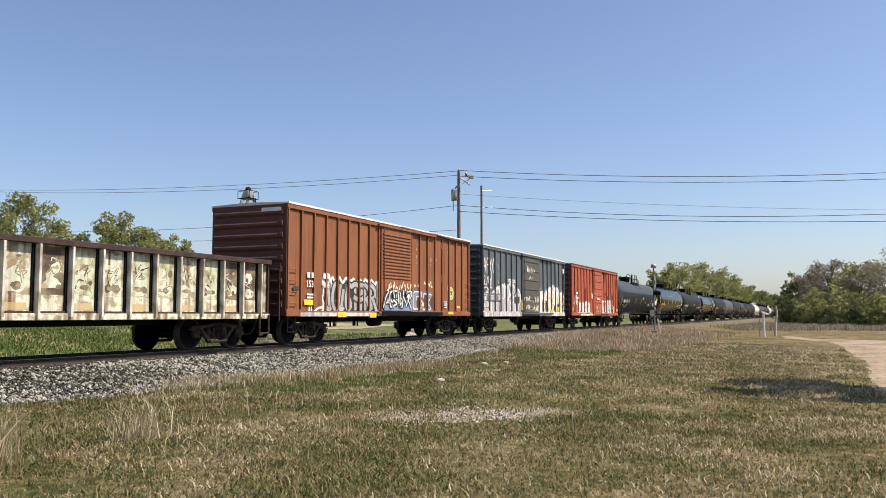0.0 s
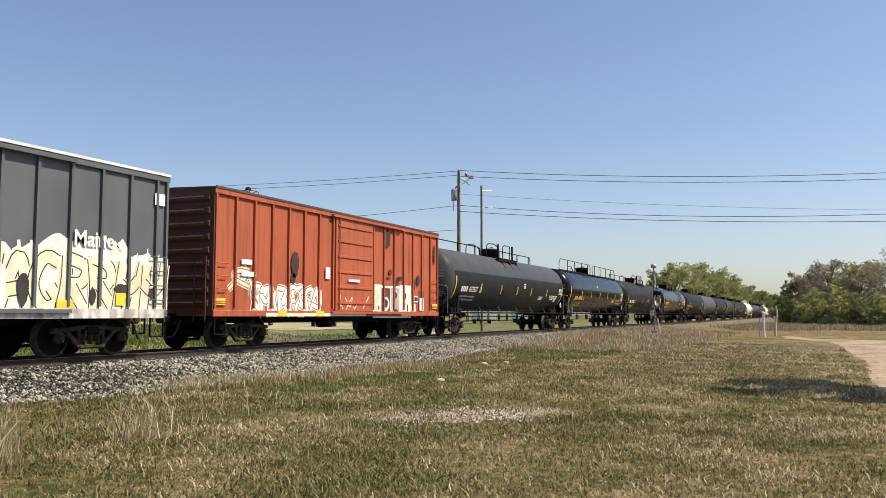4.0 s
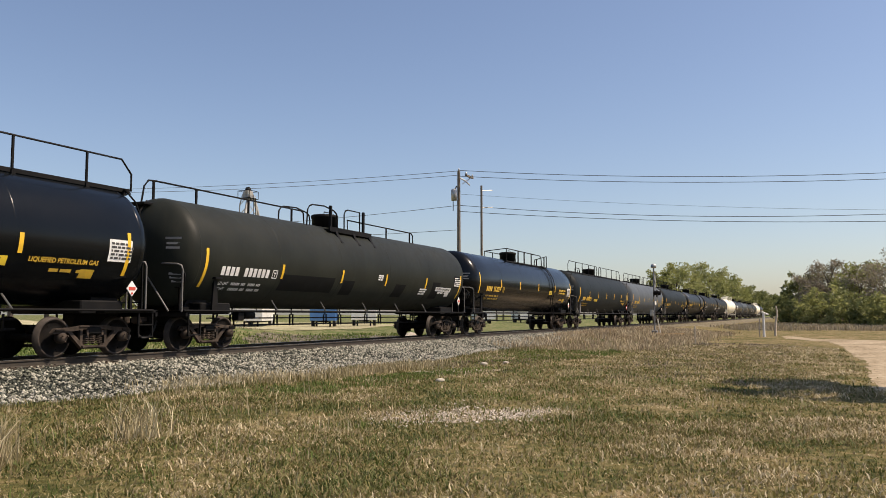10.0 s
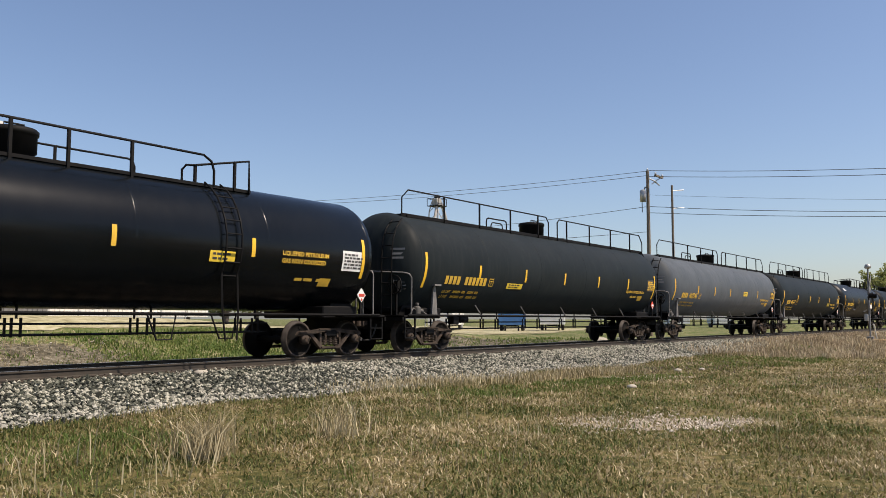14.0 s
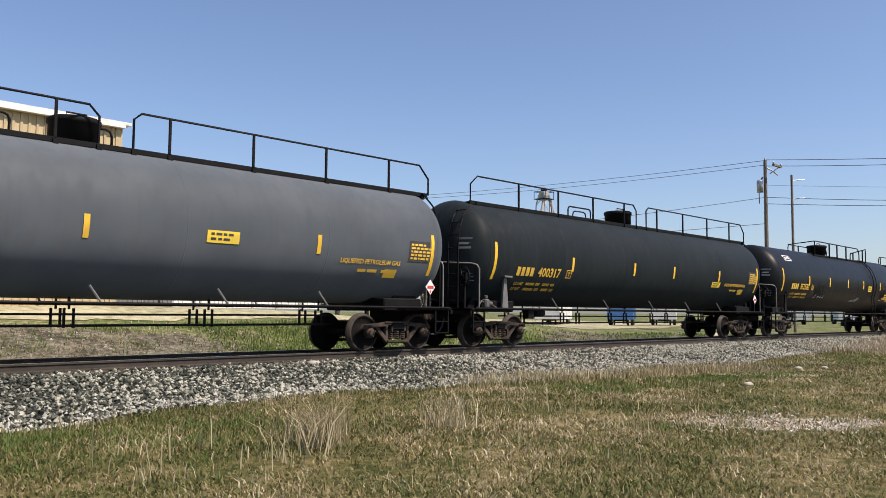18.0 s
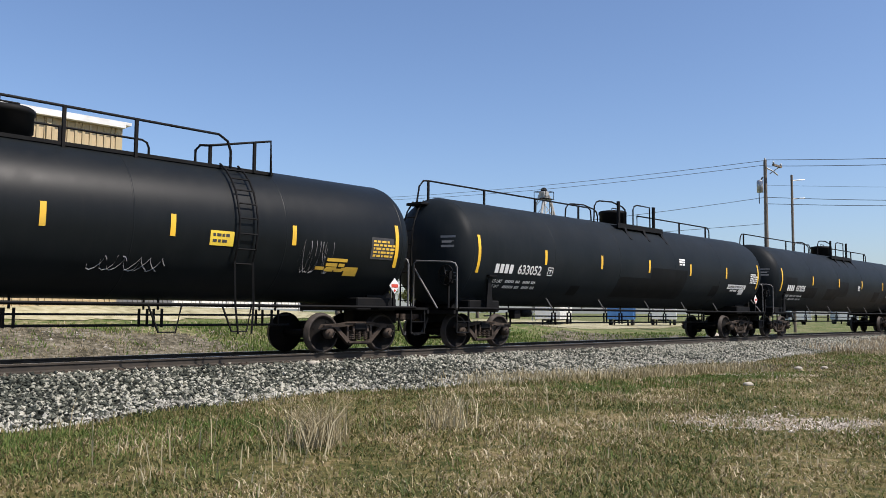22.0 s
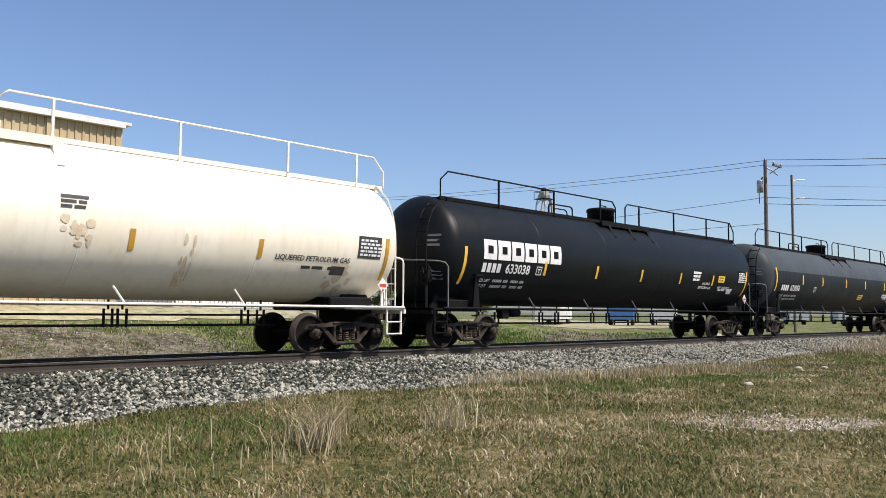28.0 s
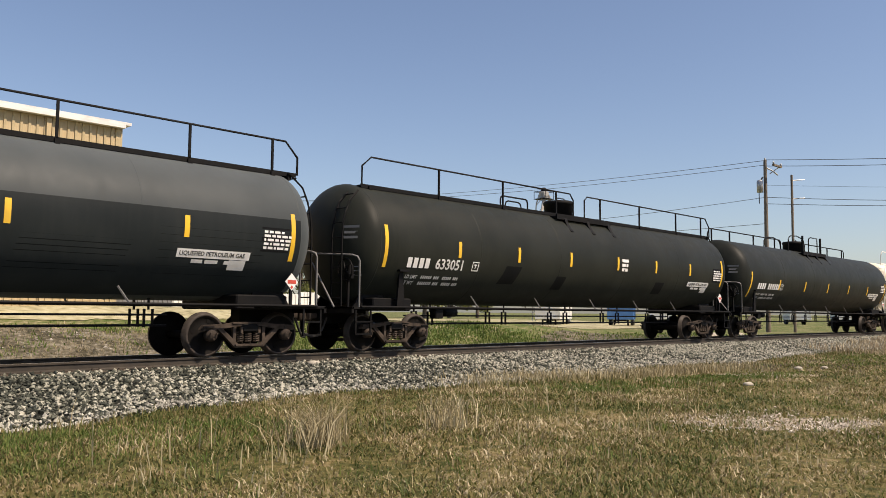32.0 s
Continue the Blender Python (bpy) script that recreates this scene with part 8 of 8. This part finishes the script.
def tufts(name, spots, n, h, material, label, seed, spread=0.2, width=0.004, lean=0.6):
    """Tall grass clumps: fans of blades round the given places."""
    q = np.random.default_rng(seed)
    k = len(spots)
    c = np.repeat(np.array(spots), n, 0)
    m = len(c)
    x, y = c[:, 0] + q.normal(0, spread, m), c[:, 1] + q.normal(0, spread, m)
    z = ground_z(x, y) - 0.01
    hh = h * q.uniform(0.35, 1.15, m)
    a = q.uniform(0, 6.28, m)
    l = hh * q.uniform(0.05, lean, m)
    w = width * q.uniform(0.7, 1.5, m) * (1 + np.hypot(x, y) / 18)
    dx, dy = np.cos(a), np.sin(a)
    b = q.uniform(0, 6.28, m)
    ox, oy = np.cos(b) * w, np.sin(b) * w
    mid = np.stack([x + dx * l * 0.3, y + dy * l * 0.3, z + hh * 0.6], 1)
    o = np.stack([ox, oy, np.zeros(m)], 1)
    base = np.stack([x, y, z], 1)
    tip = np.stack([x + dx * l, y + dy * l, z + hh], 1)
    v = np.stack([base - o, base + o, mid + o * 0.8, mid - o * 0.8, tip], 1).reshape(-1, 3)
    i = 5 * np.arange(m)[:, None]
    f = np.concatenate([i + [[0, 1, 2]], i + [[0, 2, 3]], i + [[3, 2, 4]]], 1).reshape(-1, 3)
    return tagged(new(name, big_mesh(name, v, f, material)), label, "grass", kind="stuff")


def build_tufts():
    q = np.random.default_rng(8)
    clump = [(6.25, 8.05), (6.45, 8.3), (6.1, 7.85), (8.4, 7.95)]
    tufts("tall_dry_grass", clump, 100, 0.58, M["straw"], "tall wispy clump of dry straw-coloured grass", 4, 0.16, 0.0036, 0.9)
    tufts("tall_dry_grass", [(6.3, 8.5), (7.0, 9.4), (8.6, 8.3), (9.4, 8.9), (10.2, 9.6), (12.7, 11.3), (5.3, 7.6)], 30, 0.36, M["straw"], "wispy clumps of dry straw-coloured grass", 45, 0.25, 0.0034, 1.2)
    tufts("tall_dry_stems", [(4.2, 8.0), (4.35, 9.2), (5.25, 8.9), (4.5, 10.9), (3.6, 8.4), (4.9, 7.4), (7.3, 8.4), (10.6, 8.1), (13.3, 8.6)], 5, 0.55, M["straw"], "single tall bleached grass stems", 46, 0.22, 0.004, 0.5)
    tufts("fallen_stems", [(3 + 13 * a, 4.5 + 6.5 * b) for a, b in q.random((160, 2))], 3, 0.14, M["straw"], "long dry stems fallen over in the grass", 41, 0.25, 0.003, 4.0)
    tufts("tall_dry_grass", [(3 + 20 * a, 3 + 8.5 * b) for a, b in q.random((130, 2))], 7, 0.2, M["straw"], "scattered tufts of dry grass", 5, 0.2, 0.003)
    green = [(2.8 + 4.5 * a, 8.8 + 2.6 * b) for a, b in q.random((130, 2))] + [(14 + 11 * a, 9.4 - 1.2 * a + 1.6 * b) for a, b in q.random((130, 2))] + [(26 + 20 * a, 7.5 + 4 * b) for a, b in q.random((260, 2))] + [(2 + 20 * a, 1 + 10 * b) for a, b in q.random((110, 2))]
    tufts("tall_green_grass", green, 26, 0.10, M["green"], "scattered low tufts of fresh green grass", 6, 0.2, 0.004)
    edge = [(x, TRACK_Y - 4.55 - 0.25 * math.sin(x * 0.5) - abs(q.normal(0, 0.3))) for x in np.linspace(2, 40, 260)]
    tufts("verge_grass", edge, 20, 0.15, M["blades"], "uneven grass along the edge of the ballast", 7, 0.2, 0.004)
    toe = [(13 + 12 * a, 11.7 - 1.0 * a + 1.1 * b) for a, b in q.random((230, 2))]
    tufts("dead_stems", toe, 16, 0.24, M["straw"], "bleached dead stems along the foot of the ballast", 12, 0.25, 0.004)
    grey = [(24 + 7 * a, 8.0 + 3.2 * b) for a, b in q.random((70, 2))] + [(20 + 30 * a, 0.5 + 5.5 * b) for a, b in q.random((260, 2))]
    tufts("dead_weeds", grey, 14, 0.09, M["dead_twig"], "low grey twiggy dead weeds in the grass", 13, 0.3, 0.004)
    weeds = [(36 + 40 * a, 6 + 7.5 * b) for a, b in q.random((1150, 2))]
    tufts("dry_weeds", weeds, 14, 0.3, M["weeds"], "low dry weeds before the crossing", 9, 0.4, 0.005)
    far = [(92 + 45 * a, -16 + 24 * b) for a, b in q.random((800, 2))]
    tufts("scrub", far, 22, 0.55, M["scrub"], "brown scrub along the edge of the wood", 10, 0.9, 0.006)
    bank = [(16 + 17 * a, 20.6 + 8.6 * b) for a, b in q.random((900, 2))] + [(-6 + 24 * a, 21.0 + 8 * b) for a, b in q.random((170, 2))] + [(32 + 16 * a, 20.6 + 6 * b) for a, b in q.random((140, 2))]
    tufts("bank_grass", bank, 22, 0.16, M["green"], "uneven green grass on the bank beyond the track", 11, 0.35, 0.007)
    low = [(9.0 + 2.6 * a, 20.9 + 1.0 * b) for a, b in q.random((60, 2))] + [(16.5 + 3 * a, 20.9 + 1.4 * b) for a, b in q.random((30, 2))]
    tufts("bank_weeds", low, 30, 0.3, M["green"], "lush low green weeds at the foot of the bank", 15, 0.25, 0.007)
    dull = [(4 + 14 * a, 21 + 7 * b) for a, b in q.random((330, 2))]
    tufts("bank_scrub", dull, 14, 0.14, M["scrub"], "dull dry weeds scattered over the bare bank", 16, 0.3, 0.006, 1.2)
    tufts("bank_straw", [(-6 + 46 * a, 20.6 + 8.6 * b) for a, b in q.random((260, 2))], 10, 0.16, M["straw"], "dry stems on the bank beyond the track", 14, 0.35, 0.005)


build_tufts()


def motions():
    """The train's way along the track, and the turning of its wheels."""
    way = [(0, -0.11), (0.5, 4.83), (1, 9.8), (1.5, 14.22), (2, 19.17), (2.5, 23.76), (3, 28.77), (3.5, 33.33), (5.5, 52.29), (6, 56.94), (6.5, 62.01), (7, 66.66), (7.5, 71.3), (8, 76.31), (8.5, 80.96), (9, 86.06), (9.5, 90.9), (10, 96.3), (10.5, 101.05), (11, 106.1), (11.5, 110.81), (12, 115.94), (12.5, 121.09), (13, 126.22), (13.5, 130.98), (14, 135.74), (14.5, 140.98), (17, 166.47), (17.5, 171.73), (18, 177.12), (18.5, 181.97), (19, 187.25), (19.5, 192.08), (20, 197.45), (20.5, 202.38), (21, 207.7), (21.5, 213.07), (22, 218.0), (22.5, 222.93), (23, 228.39), (23.5, 233.36), (24, 238.83), (24.5, 243.8), (25, 249.26), (25.5, 254.5), (27.5, 276.4), (28, 281.55), (28.5, 287.55), (29, 293.21), (29.5, 297.87), (30, 304.0), (30.5, 309.16), (31, 314.82), (31.5, 320.57), (32, 325.75)]
    for car, u in CARS:
        walk(car, [(t, pose(u - s, TRACK_Y, 0)) for t, s in way])
    ts, ss = np.array([a for a, b in way]), np.array([b for a, b in way])
    times = [k / 30 for k in range(0, 961)]
    turn = [(t, -math.degrees(float(np.interp(t, ts, ss)) / WR)) for t in times]
    turned = {}
    for ws, x in WHEELS:
        if x not in turned:
            walk(ws, [(t, pose(x, 0, WR, 0, a, 0)) for t, a in turn])
            turned[x] = ws.animation_data
        else:
            # all axles at this place in a truck turn alike and share one action
            ws.rotation_mode = "QUATERNION"
            keys = ws.animation_data_create()
            keys.action, keys.action_slot = turned[x].action, turned[x].action_slot


motions()
